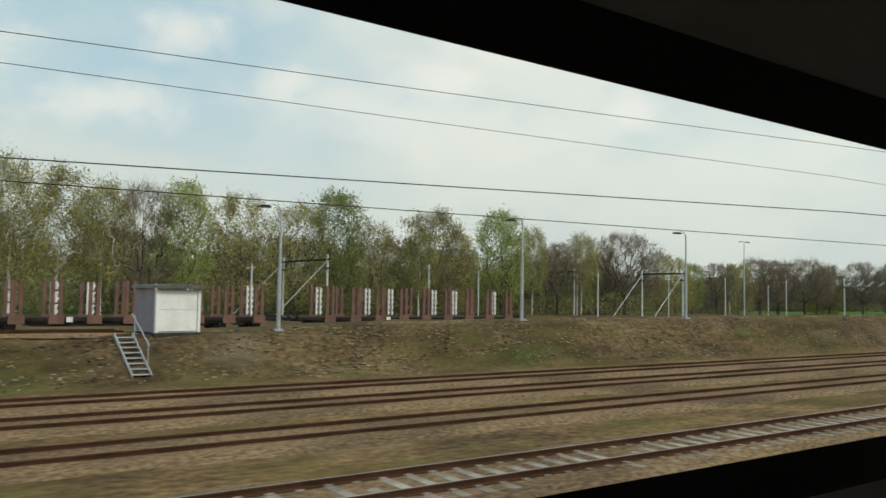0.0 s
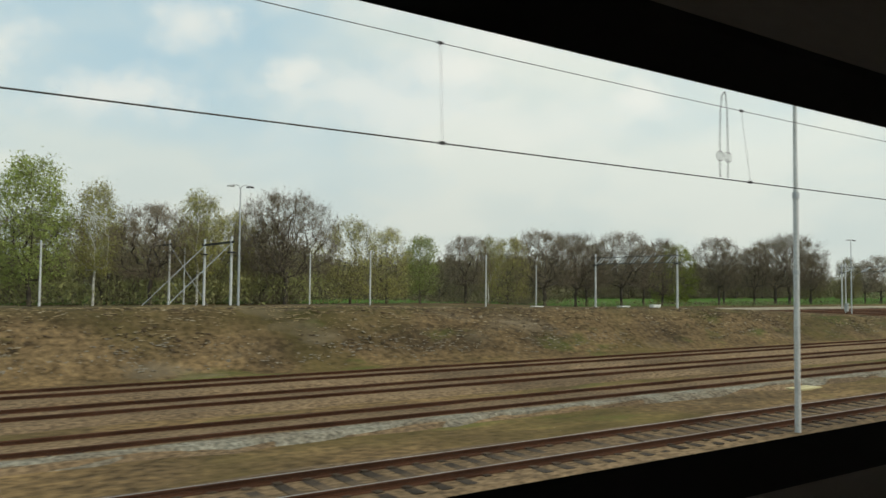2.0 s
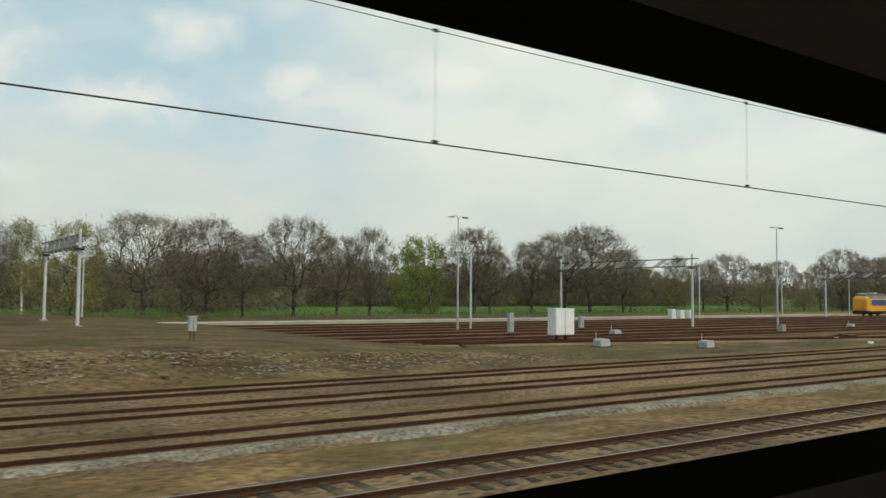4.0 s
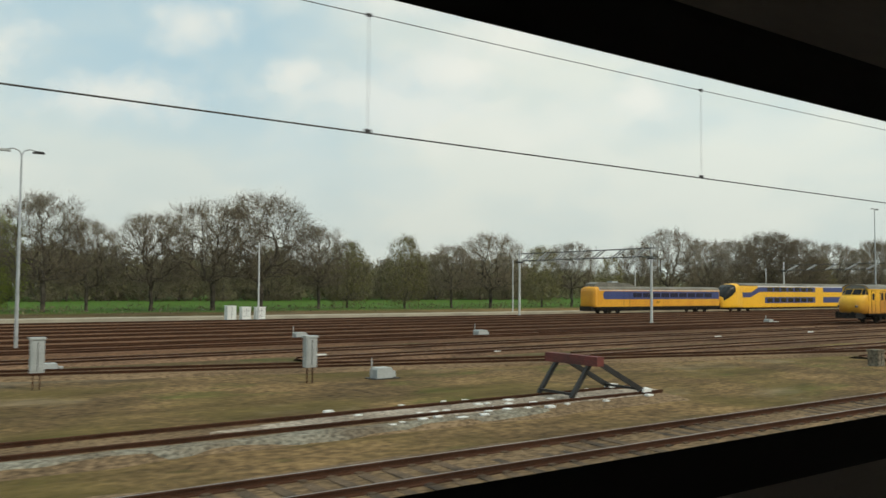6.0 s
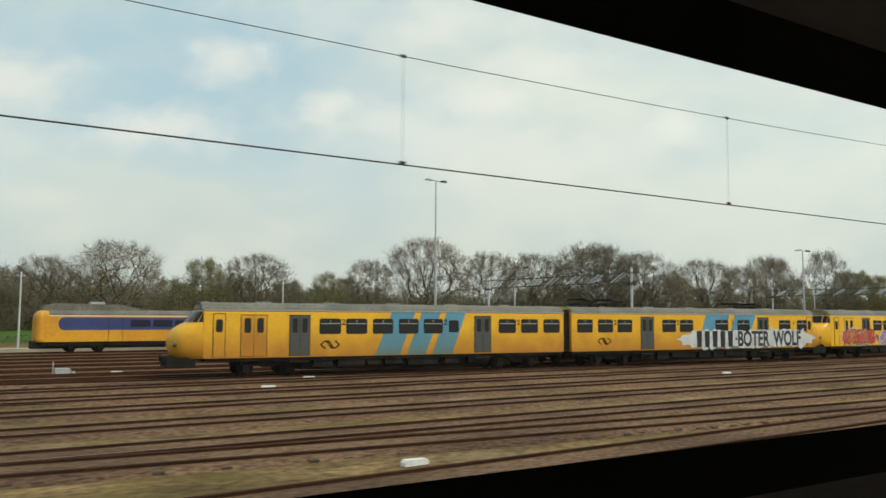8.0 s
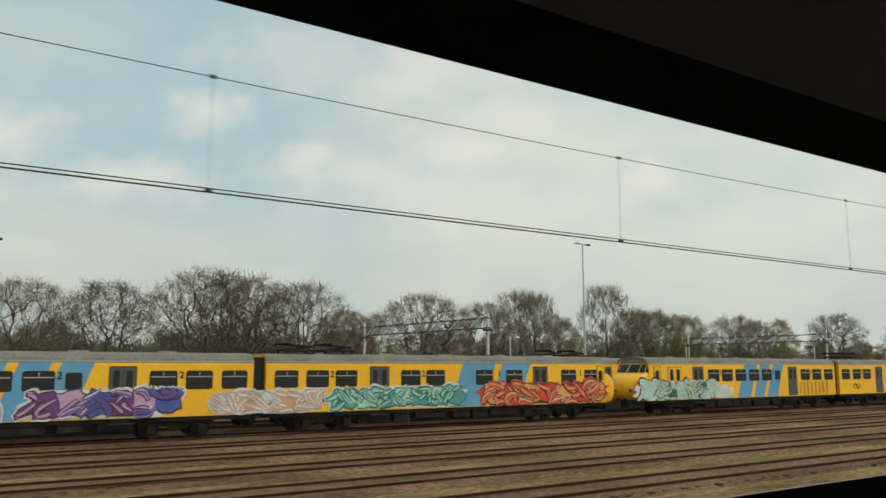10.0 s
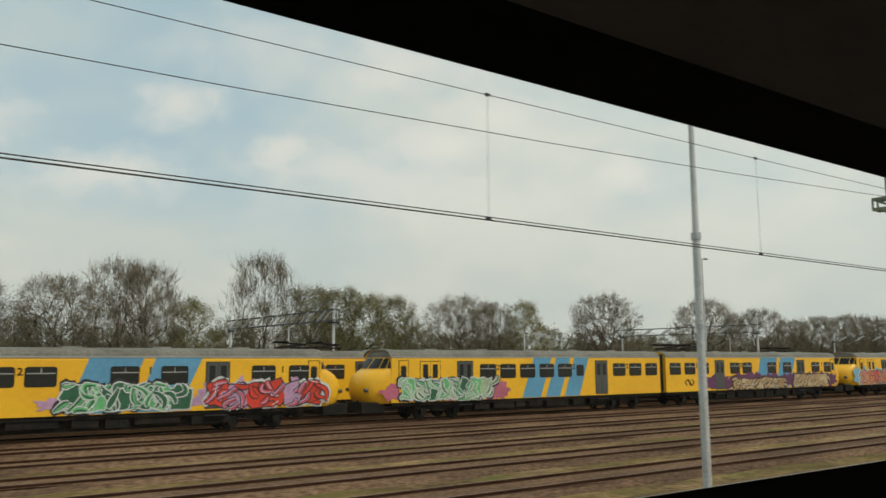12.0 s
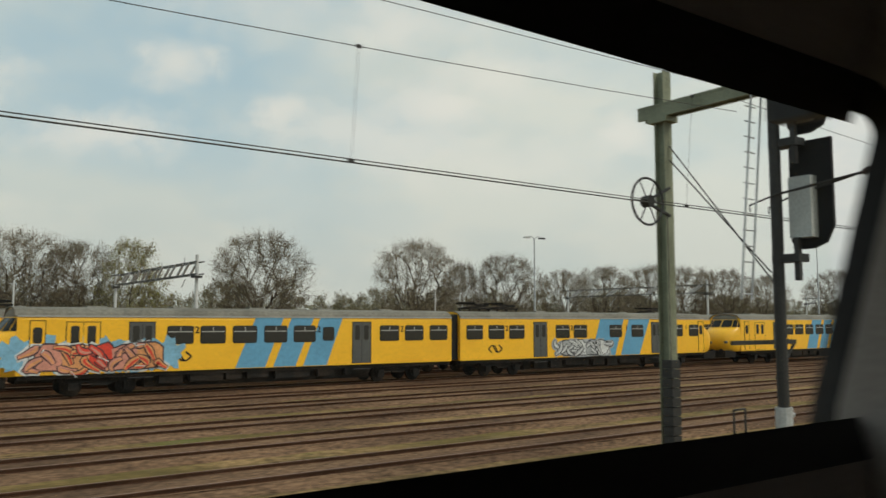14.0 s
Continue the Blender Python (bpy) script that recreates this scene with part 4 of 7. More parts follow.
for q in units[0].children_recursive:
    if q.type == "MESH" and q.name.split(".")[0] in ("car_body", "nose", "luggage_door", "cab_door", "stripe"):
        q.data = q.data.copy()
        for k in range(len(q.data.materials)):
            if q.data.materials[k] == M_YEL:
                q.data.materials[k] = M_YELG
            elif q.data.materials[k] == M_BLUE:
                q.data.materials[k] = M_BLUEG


# the first unit stands on the slanting lead into the row
units[0].matrix_basis = pose(327.4, 42.65, 0.0, 0, 0, -5.2)
units[1].matrix_basis = pose(378.3, 40.76, 0.0)
units[4].matrix_basis = pose(535.6, 40.76, 0.0)


# ---- graffiti: flat coats of paint on the sides ----
def paint(name, c, rough=0.5):
    return mat(name, c, rough, 0.2, 1.2, 0, 0, 8)


P_WHITE, P_BLACK, P_GREEN, P_DKGREEN = paint("spray_white", (0.72, 0.74, 0.74)), paint("spray_black", (0.02, 0.02, 0.024)), paint("spray_green", (0.16, 0.55, 0.22)), paint("spray_dark_green", (0.03, 0.14, 0.07))
P_RED, P_PINK, P_PURPLE, P_ORANGE = paint("spray_red", (0.62, 0.07, 0.04)), paint("spray_pink", (0.58, 0.15, 0.23)), paint("spray_purple", (0.17, 0.06, 0.22)), paint("spray_orange", (0.80, 0.36, 0.14))
P_TAN, P_CREAM, P_LILAC, P_BROWN = paint("spray_tan", (0.56, 0.36, 0.17)), paint("spray_cream", (0.68, 0.52, 0.30)), paint("spray_lilac", (0.60, 0.36, 0.56)), paint("spray_dark_brown", (0.06, 0.03, 0.035))
P_MAUVE, P_SALMON = paint("spray_mauve", (0.155, 0.042, 0.125)), paint("spray_salmon", (0.70, 0.30, 0.22))
P_CYAN, P_SILVER, P_BLUE, P_MINT = paint("spray_light_blue", (0.22, 0.48, 0.66)), paint("spray_silver", (0.42, 0.44, 0.45)), paint("spray_blue", (0.08, 0.12, 0.45)), paint("spray_mint", (0.42, 0.72, 0.60))


def wobbly(cx, cz, rx, rz, rng, n=22, amp=0.16, pw=0.6):
    o = []
    ph = [rng.uniform(0, 6.28) for _ in range(3)]
    for i in range(n):
        a = 2 * math.pi * i / n
        k = 1 + amp * (math.sin(5 * a + ph[0]) * 0.5 + math.sin(9 * a + ph[1]) * 0.4 + rng.uniform(-0.3, 0.3))
        ca, sa = math.cos(a), math.sin(a)
        o.append((cx + rx * k * math.copysign(abs(ca) ** pw, ca), cz + rz * k * math.copysign(abs(sa) ** pw, sa)))
    return o


def sweep_stroke(s, p, q, r, t, y, d):
    """A fat brush stroke along a bent line p-q-r, swelling and ending in slanted tips."""
    left, right = [], []
    n = 7
    for i in range(n + 1):
        k = i / n
        x = (1 - k) ** 2 * p[0] + 2 * k * (1 - k) * q[0] + k * k * r[0]
        z = (1 - k) ** 2 * p[1] + 2 * k * (1 - k) * q[1] + k * k * r[1]
        dx, dz = (1 - k) * (q[0] - p[0]) + k * (r[0] - q[0]), (1 - k) * (q[1] - p[1]) + k * (r[1] - q[1])
        m = math.hypot(dx, dz) or 1
        g = t / 2 * (0.75 + 0.45 * math.sin(math.pi * min(1, k * 1.15)))
        if i in (0, n):
            x, z = x + (dx / m) * t * (0.25 if i else -0.25), z + (dz / m) * t * (0.25 if i else -0.25)
        left.append((x - dz / m * g, z + dx / m * g))
        right.append((x + dz / m * g * (0.55 if i == n else 1), z - dx / m * g * (0.55 if i == n else 1)))
    s.extrude_y([(px, max(1.03, pz)) for px, pz in left + right[::-1]], y - d, y)


def glyph(cx, cz, w, h, rng):
    """Interlocked bent strokes of one abstract block of a spray-painted piece: arrows and hooks that form no character."""
    def at(a, b):
        return (cx + w * a, cz + h * b)
    out = []
    for k in range(5):
        a = rng.uniform(-0.75, 0.45)
        b = rng.uniform(-0.5, 0.5)
        c = a + rng.uniform(0.25, 0.6) * rng.choice((-1, 1))
        d = max(-0.5, min(0.5, b + rng.uniform(0.3, 0.8) * rng.choice((-1, 1))))
        bend = rng.uniform(-0.5, 0.5)
        out.append((at(a, b), at((a + c) / 2 + bend, (b + d) / 2 + rng.uniform(-0.3, 0.3)), at(c, d)))
    return out


def stroke(s, ax, az, bx, bz, t, y, d):
    dx, dz = bx - ax, bz - az
    n = math.hypot(dx, dz) or 1
    ux, uz = dx / n * t * 0.4, dz / n * t * 0.4
    px, pz = -dz / n * t / 2, dx / n * t / 2
    s.extrude_y([(ax - ux + px, az - uz + pz), (bx + ux + px * 0.7, bz + uz + pz * 0.7), (bx + ux * 1.3, bz + uz * 1.3), (bx + ux - px * 0.7, bz + uz - pz * 0.7),
                 (ax - ux - px, az - uz - pz), (ax - ux * 1.3, az - uz * 1.3)], y - d, y)


def graffiti(u, x0, x1, z0, z1, halo, edge, fills, label, seed, n=6, cloud=None, haze=None):
    """A coat of spray paint: soft cloud, outline, jagged fills, small highlights; every stroke lies a hair above the last."""
    rng = random.Random(seed)
    y = -1.476
    cx, cz, w, h = (x0 + x1) / 2, (z0 + z1) / 2, x1 - x0, z1 - z0
    g = Shape()
    if cloud:
        # the cloud may reach past the lettering: start, end and top of its own
        hx0, hx1, hz1 = haze or (x0, x1, z1)
        hw, hh = hx1 - hx0, hz1 - z0
        for k in range(13):
            lobe = wobbly(hx0 + hw * (k + 0.5) / 13 + rng.uniform(-0.3, 0.3), max(z0 + 0.5, z0 + hh * rng.uniform(0.40, 0.62)), hw / 13 * 1.15, hh * rng.uniform(0.30, 0.46), rng, 26, 0.42, 0.9)
            g.extrude_y([(px, max(1.03 + 0.001 * q, pz)) for q, (px, pz) in enumerate(lobe)], y - 0.003 - 0.0004 * k, y)
    else:
        g.extrude_y(wobbly(cx, cz, w / 2, h / 2, rng, 40, 0.10, 0.4), y - 0.004, y)
    body = part("graffiti", g, cloud or halo, u, label)
    lay = [Shape() for _ in range(3 + len(fills))]
    for k in range(n):
        cx0, cz0 = x0 + w * (k + 0.5) / n, cz + rng.uniform(-0.06, 0.06) * h
        bars = glyph(cx0, cz0, w / n * 1.15, h * rng.uniform(0.72, 0.85), rng)
        t = min(w / n, h) * rng.uniform(0.15, 0.23)
        fill, other = lay[3 + (k % len(fills))], lay[3 + ((k + 1) % len(fills))]
        # the solid body of the block, under its strokes
        for sl, grow_by, back in ((lay[1], 0.07, 0.0221), (fill, 0.0, 0.0233)):
            ring_o = wobbly(cx0, cz0, w / n * 0.56 + grow_by, h * 0.40 + grow_by, random.Random(seed * 50 + k), 14, 0.22, 0.62)
            sl.extrude_y([(px, max(1.03, pz)) for px, pz in ring_o], y - back - 0.00012 * k, y - back + 0.0001 - 0.00012 * k)
        for q, (p0, p1, p2) in enumerate(bars):
            e = 0.0011 * q
            sweep_stroke(lay[0], p0, p1, p2, t + 0.34, y - 0.010 - e - 0.001 * k, 0.001)
            sweep_stroke(lay[1], p0, p1, p2, t + 0.11, y - 0.024 - e - 0.006 * k, 0.0003)
            sweep_stroke(fill, p0, p1, p2, t, y - 0.0244 - e - 0.006 * k, 0.0003)
            low = [(px + 0.02, pz - t * 0.16) for px, pz in (p0, p1, p2)]
            sweep_stroke(other, *low, t * 0.42, y - 0.0248 - e - 0.006 * k, 0.0003)
            if q == 0:
                up = [(px - 0.02, pz + t * 0.22) for px, pz in (p1, p2)]
                stroke(lay[2], *up[0], *up[1], 0.05, y - 0.0300 - 0.006 * k, 0.0006)
    for s, mtl in zip(lay, (halo, edge, P_WHITE, *fills)):
        part("lettering", s, mtl, body)
    return body


def banner(u, x0, x1, z0, z1, seed):
    """Plain black bars on a white cloud with pointed ends, one long row."""
    rng = random.Random(seed)
    y = -1.485
    cloud = Shape()
    n = 17
    cz = (z0 + z1) / 2
    for k in range(n):
        cx = x0 + (x1 - x0) * (k + 0.5) / n
        e = 0.55 if k in (0, n - 1) else rng.uniform(0.86, 1.04)
        cloud.extrude_y(wobbly(cx, cz + rng.uniform(-0.05, 0.05), (x1 - x0) / n * 0.8, (z1 - z0) / 2 * e, rng, 16, 0.2, 0.6), y - 0.004 - 0.0002 * k, y)
    for ex, sg in ((x0, -1), (x1, 1)):
        cloud.extrude_y([(ex + sg * 0.7, cz), (ex - sg * 0.3, cz + 0.22), (ex - sg * 0.5, cz), (ex - sg * 0.3, cz - 0.22)], y - 0.003, y)
    b = part("graffiti", cloud, P_WHITE, u, "white cloud with a row of black bars")
    bars = Shape()
    w, h = x1 - x0, (z1 - z0) * 0.42
    for k in range(5):
        x = x0 + w * (0.115 + 0.058 * k)
        bars.extrude_y([(x - 0.22, cz - h), (x + 0.22, cz - h), (x + 0.26, cz + h), (x - 0.26, cz + h)], y - 0.016, y - 0.010)
    bars.box(x0 + w * 0.385, x0 + w * 0.398, y - 0.016, y - 0.010, cz - 0.1, cz + 0.1)
    part("lettering", bars, P_BLACK, b)
    for text, a, c in (("BOTER", 0.405, 0.655), ("WOLF", 0.685, 0.915)):
        me = digit(text, 1.0, P_BLACK)
        co = np.empty(len(me.vertices) * 3)
        me.vertices.foreach_get("co", co)
        co = co.reshape(-1, 3)
        lo, hi = co.min(0), co.max(0)
        co[:, 0] = x0 + w * a + (co[:, 0] - lo[0]) / (hi[0] - lo[0]) * w * (c - a)
        co[:, 2] = cz - h + (co[:, 2] - lo[2]) / (hi[2] - lo[2]) * 2 * h
        co[:, 1] += y - 0.012
        me.vertices.foreach_set("co", co.ravel())
        me.update()
        part("lettering", me, None, b)


banner(units[0], 10.3, 24.0, 1.08, 2.5, 1)
sc = Shape()
rng = random.Random(40)
for k in range(8):
    x = -5.6 + 0.56 * k
    stroke(sc, x, 1.35 + rng.uniform(-0.08, 0.08), x + rng.uniform(-0.06, 0.06), 2.1 + rng.uniform(-0.1, 0.1), 0.26, -1.478, 0.006)
part("graffiti", sc, paint("rust_brown_scrawl", (0.62, 0.28, 0.03)), units[2], "row of faint rust-brown painted bars")
P_PALE, P_TEAL = paint("spray_pale_green", (0.44, 0.56, 0.36)), paint("spray_teal", (0.10, 0.38, 0.36))
P_VIVID = paint("spray_vivid_red", (0.78, 0.06, 0.03))
graffiti(units[1], -21.9, -17.4, 1.1, 2.5, P_WHITE, P_BROWN, (P_VIVID, P_ORANGE), "white, red and orange spray-painted letters", 2, 5, cloud=P_VIVID, haze=(-22.2, -17.2, 1.7))
graffiti(units[1], -15.9, -11.9, 1.1, 2.3, P_WHITE, P_PURPLE, (P_LILAC, P_SILVER), "lilac and silver spray-painted letters", 3, 4)
graffiti(units[1], -10.2, -4.0, 1.1, 2.4, P_WHITE, P_BROWN, (P_PURPLE, P_LILAC, P_BLUE), "purple and white spray-painted letters on a blue stripe", 4, 6)
graffiti(units[1], -2.2, 3.4, 1.1, 2.2, P_WHITE, P_SILVER, (P_WHITE, P_ORANGE), "white and orange spray-painted letters", 14, 5)
graffiti(units[1], 4.4, 12.6, 1.1, 2.3, P_WHITE, P_DKGREEN, (P_TEAL, P_MINT), "teal and white spray-painted letters", 15, 7)
graffiti(units[1], 14.2, 24.2, 1.05, 2.5, P_RED, P_BLACK, (P_ORANGE, P_VIVID), "orange and red spray-painted letters", 5, 7, cloud=P_RED)
graffiti(units[2], -24.3, -16.4, 1.0, 2.45, P_BLACK, P_WHITE, (P_MINT, P_PALE, P_DKGREEN), "white-edged mint and dark green spray-painted letters", 6, 7, cloud=P_WHITE, haze=(-25.0, -14.9, 2.2))
graffiti(units[2], 11.6, 17.3, 1.05, 2.45, P_BLACK, P_WHITE, (P_DKGREEN, P_GREEN, P_DKGREEN), "dark green spray-painted letters with white edge on lilac", 7, 6, cloud=P_LILAC, haze=(11.0, 17.9, 1.7))
graffiti(units[2], 18.2, 24.2, 1.05, 2.5, P_WHITE, P_BROWN, (P_VIVID, P_LILAC, P_VIVID), "lilac and red spray-painted letters", 8, 6, cloud=P_LILAC)
graffiti(units[3], -23.0, -16.5, 1.0, 2.45, P_BLACK, P_WHITE, (P_GREEN, P_PALE, P_DKGREEN), "white-edged green spray-painted letters on pink clouds", 9, 8, cloud=P_PINK, haze=(-24.0, -15.5, 2.3))
graffiti(units[3], 8.7, 15.9, 1.03, 2.0, P_BROWN, P_BROWN, (P_TAN, P_CREAM), "tan spray-painted letters on purple clouds", 10, 7, cloud=P_MAUVE, haze=(5.6, 16.6, 2.35))
graffiti(units[3], 17.5, 22.8, 1.03, 2.3, P_BROWN, P_BROWN, (P_CREAM, P_TAN), "cream spray-painted letters on purple clouds", 11, 5, cloud=P_MAUVE, haze=(16.9, 24.2, 2.35))
graffiti(units[4], -23.0, -17.6, 1.03, 2.45, P_WHITE, P_BROWN, (P_SALMON, P_ORANGE, P_VIVID), "salmon, orange and red spray-painted letters on light blue", 12, 5, cloud=P_CYAN, haze=(-24.2, -16.9, 2.75))
graffiti(units[4], 8.9, 13.4, 1.05, 2.25, P_SILVER, P_BLACK, (P_SILVER, P_WHITE), "silver spray-painted letters", 13, 4)


# ---- blue and yellow intercity unit and the double-deck unit behind it ----
def intercity(at):
    u = thing("intercity_train", "yellow and blue intercity train with a flat yellow front", "train", "", at)
    L = 27.4
    b = part("car_body", loft(Shape(), [ring(x, 1.42, 0.95, 3.2, 3.75) for x in (0.5, 13, L)]), M_YELD, u)
    part("nose", loft(Shape(), [ring(0.52, 1.42, 0.95, 3.2, 3.75), ring(0.2, 1.38, 0.9, 3.15, 3.65), ring(-0.05, 1.2, 0.95, 3.0, 3.4), ring(-0.15, 0.9, 1.2, 2.6, 3.0)]), M_YELD, u, smooth=True)
    roof = [(p[1], max(p[2] + 0.02, 3.36)) for p in ring(0, 1.44, 0.95, 3.2, 3.75)[3:12]]
    part("roof", Shape().extrude_x(roof + [(p[0] * 0.97, p[1] - 0.05) for p in reversed(roof)], 0.9, L), M_ROOF, b, "grey roof")
    part("hood_box", Shape().box(4.4, 5.6, -0.5, 0.5, 4.26, 4.5), M_CAB, b)
    part("cab_hood", Shape().extrude_y([(0.4, 3.6), (3.2, 3.6), (9.5, 3.72), (7.0, 4.25), (1.6, 4.35), (0.6, 4.1)], -0.9, 0.9), M_ROOF, b, "raised dark cab hood on the roof")
    band = Shape()
    band.extrude_y([(3.0 - 0.45 * math.sin(i * math.pi / 8) - 0.9, 2.54 + 0.56 * math.cos(i * math.pi / 8)) for i in range(9)] + [(L - 0.1, 1.98), (L - 0.1, 3.1)], -1.428, -1.40)
    part("window_band", band, M_NAVY, b, "dark blue window band")
    glass = window_mesh(1.75, 0.62, False, False)
    glass.materials[0] = M_TINT
    for k in range(9):
        w = part("window", glass, None, b)
        w.location = (8.6 + 2.0 * k, -1.428, 2.25)
    part("door", Shape().box(5.8, 5.84, -1.44, -1.4, 1.0, 3.1).box(7.0, 7.04, -1.44, -1.4, 1.0, 3.1), M_DARK, b)
    e = part("emblem", EMBLEM, None, b)
    e.location, e.scale = (13.0, -1.43, 1.55), (0.7, 1, 0.7)
    part("trim_line", Shape().box(0.9, L, -1.436, -1.40, 3.2, 3.27), M_WHITE, b)
    sk = Shape().box(0.4, L, -1.3, 1.3, 0.6, 0.97).box(0.1, L, -1.0, 1.0, 0.35, 0.7)
    part("underframe", sk, M_UNDER, b)
    for bx in (4.0, L - 4.0):
        q = part("bogie", BOGIE, None, b)
        q.location.x = bx
    part("coupler", Shape().box(-0.35, 0.6, -1.1, 1.1, 0.35, 1.0), M_UNDER, u)
    return u


def double_decker(at):
    u = thing("double_deck_train", "yellow double-deck train with blue window bands", "train", "", at)
    L = 54.0
    b = part("car_body", loft(Shape(), [ring(x, 1.42, 0.6, 3.7, 4.5) for x in (5.0, 25, L)]), M_YEL, u)
    n = part("nose", loft(Shape(), [ring(5.02, 1.42, 0.6, 3.7, 4.5), ring(3.4, 1.42, 0.6, 3.5, 4.38), ring(2.2, 1.38, 0.6, 3.0, 3.85), ring(1.1, 1.28, 0.6, 2.3, 3.05), ring(0.4, 1.12, 0.6, 1.8, 2.35),
                               ring(0.0, 0.85, 0.65, 1.4, 1.8)]), M_YEL, u, smooth=True)
    part("windscreen", loft(Shape(), [ring(3.1, 1.44, 3.1, 3.55, 4.28), ring(2.2, 1.41, 2.5, 3.03, 3.89), ring(1.1, 1.31, 1.95, 2.33, 3.09), ring(0.42, 1.15, 1.7, 1.84, 2.42)]), M_SCREEN, n, "wide dark raked windscreen")
    part("bumper", Shape().box(-0.12, 0.6, -0.75, 0.75, 0.45, 1.25), M_UNDER, n, "dark coupler grille")
    roof = [(p[1], max(p[2] + 0.02, 4.12)) for p in ring(0, 1.44, 0.6, 3.7, 4.5)[3:12]]
    part("roof", Shape().extrude_x(roof + [(p[0] * 0.97, p[1] - 0.05) for p in reversed(roof)], 4.2, L), M_ROOF, b, "pale grey roof")
    s = Shape()
    s.extrude_y([(11, 1.25), (26.0, 1.25), (26.0, 2.25), (11, 2.25)], -1.43, -1.40)
    s.extrude_y([(4.9, 2.2), (6.9, 2.2), (9.6, 3.1), (26.0, 3.1), (26.0, 3.85), (9.2, 3.85), (7.2, 3.0), (4.9, 3.0)], -1.43, -1.40)
    s.extrude_y([(28.5, 1.25), (43.0, 1.25), (43, 2.25), (28.5, 2.25)], -1.43, -1.40)
    s.extrude_y([(28.5, 3.1), (50, 3.1), (50, 3.95), (28.5, 3.95)], -1.43, -1.40)
    part("window_band", s, M_NAVY, b, "dark blue window bands on two decks")
    gl = window_mesh(1.5, 0.66, False, False)
    for k in range(7):
        for z in (1.42, 3.2):
            w = part("window", gl, None, b)
            w.location = (12.4 + 2.0 * k, -1.43, z)
    part("trim_line", Shape().box(9.0, L, -1.436, -1.40, 3.92, 4.08), M_WHITE, b)
    part("underframe", Shape().box(1.5, L, -1.3, 1.3, 0.3, 0.62), M_UNDER, b)
    for bx in (6.0, L - 6):
        q = part("bogie", BOGIE, None, b)
        q.location.x = bx
    return u


intercity((299.7, 79.9, 0.0))
double_decker((328.2, 79.9, 0.0))


# ---- overhead line masts along the running lines ----
def h_mast(s, h, z0=-0.3, w=0.26):
    """Rolled H-section standing at the origin."""
    t = 0.018
    s.box(-w / 2, w / 2, -w / 2, -w / 2 + t, z0, h).box(-w / 2, w / 2, w / 2 - t, w / 2, z0, h).box(-t / 2, t / 2, -w / 2, w / 2, z0, h)
    return s


def insulator(s, a, b, r=0.07, n=5):
    a, b = Vector(a), Vector(b)
    for i in range(n):
        c = a.lerp(b, (i + 0.5) / n)
        d = (b - a).normalized() * 0.025
        s.tube(c - d, c + d, r, r * 0.6, 8)
    return s.tube(a, b, r * 0.4, n=6)


def lattice(s, a, b, depth, width, bays, r=0.035):
    """Lattice beam of two chords per face with zigzag bars."""
    a, b = Vector(a), Vector(b)
    up = Vector((0, 0, depth))
    side = (b - a).cross(up).normalized() * (width / 2)
    for e in (side, -side):
        s.beam(a + e, b + e, r * 2, r * 2).beam(a + e + up, b + e + up, r * 2, r * 2)
        for i in range(bays):
            p, q = a.lerp(b, i / bays), a.lerp(b, (i + 1) / bays)
            s.beam(p + e, q + e + up, r, r).beam(q + e, q + e + up, r, r)
    for i in range(bays + 1):
        p = a.lerp(b, i / bays)
        s.beam(p + side + up, p - side + up, r, r).beam(p + side, p - side, r, r)
    return s


def registration(parent, a, b, droop=0.12):
    """Insulator and thin steady arm from a to the wire at b, as parts of a mast or post."""
    s, ins = Shape(), Shape()
    a, b = Vector(a), Vector(b)
    k = a.lerp(b, 0.18)
    insulator(ins, a, k)
    mid = a.lerp(b, 0.8) + Vector((0, 0, 0.06))
    s.tube(k, mid, 0.025, n=6).tube(mid, b, 0.018, n=5)
    s.tube(b, b - Vector((0, 0, droop)), 0.012, n=5)
    part("steady_arm", s, M_DARK, parent)
    part("insulator", ins, M_INSUL, parent)


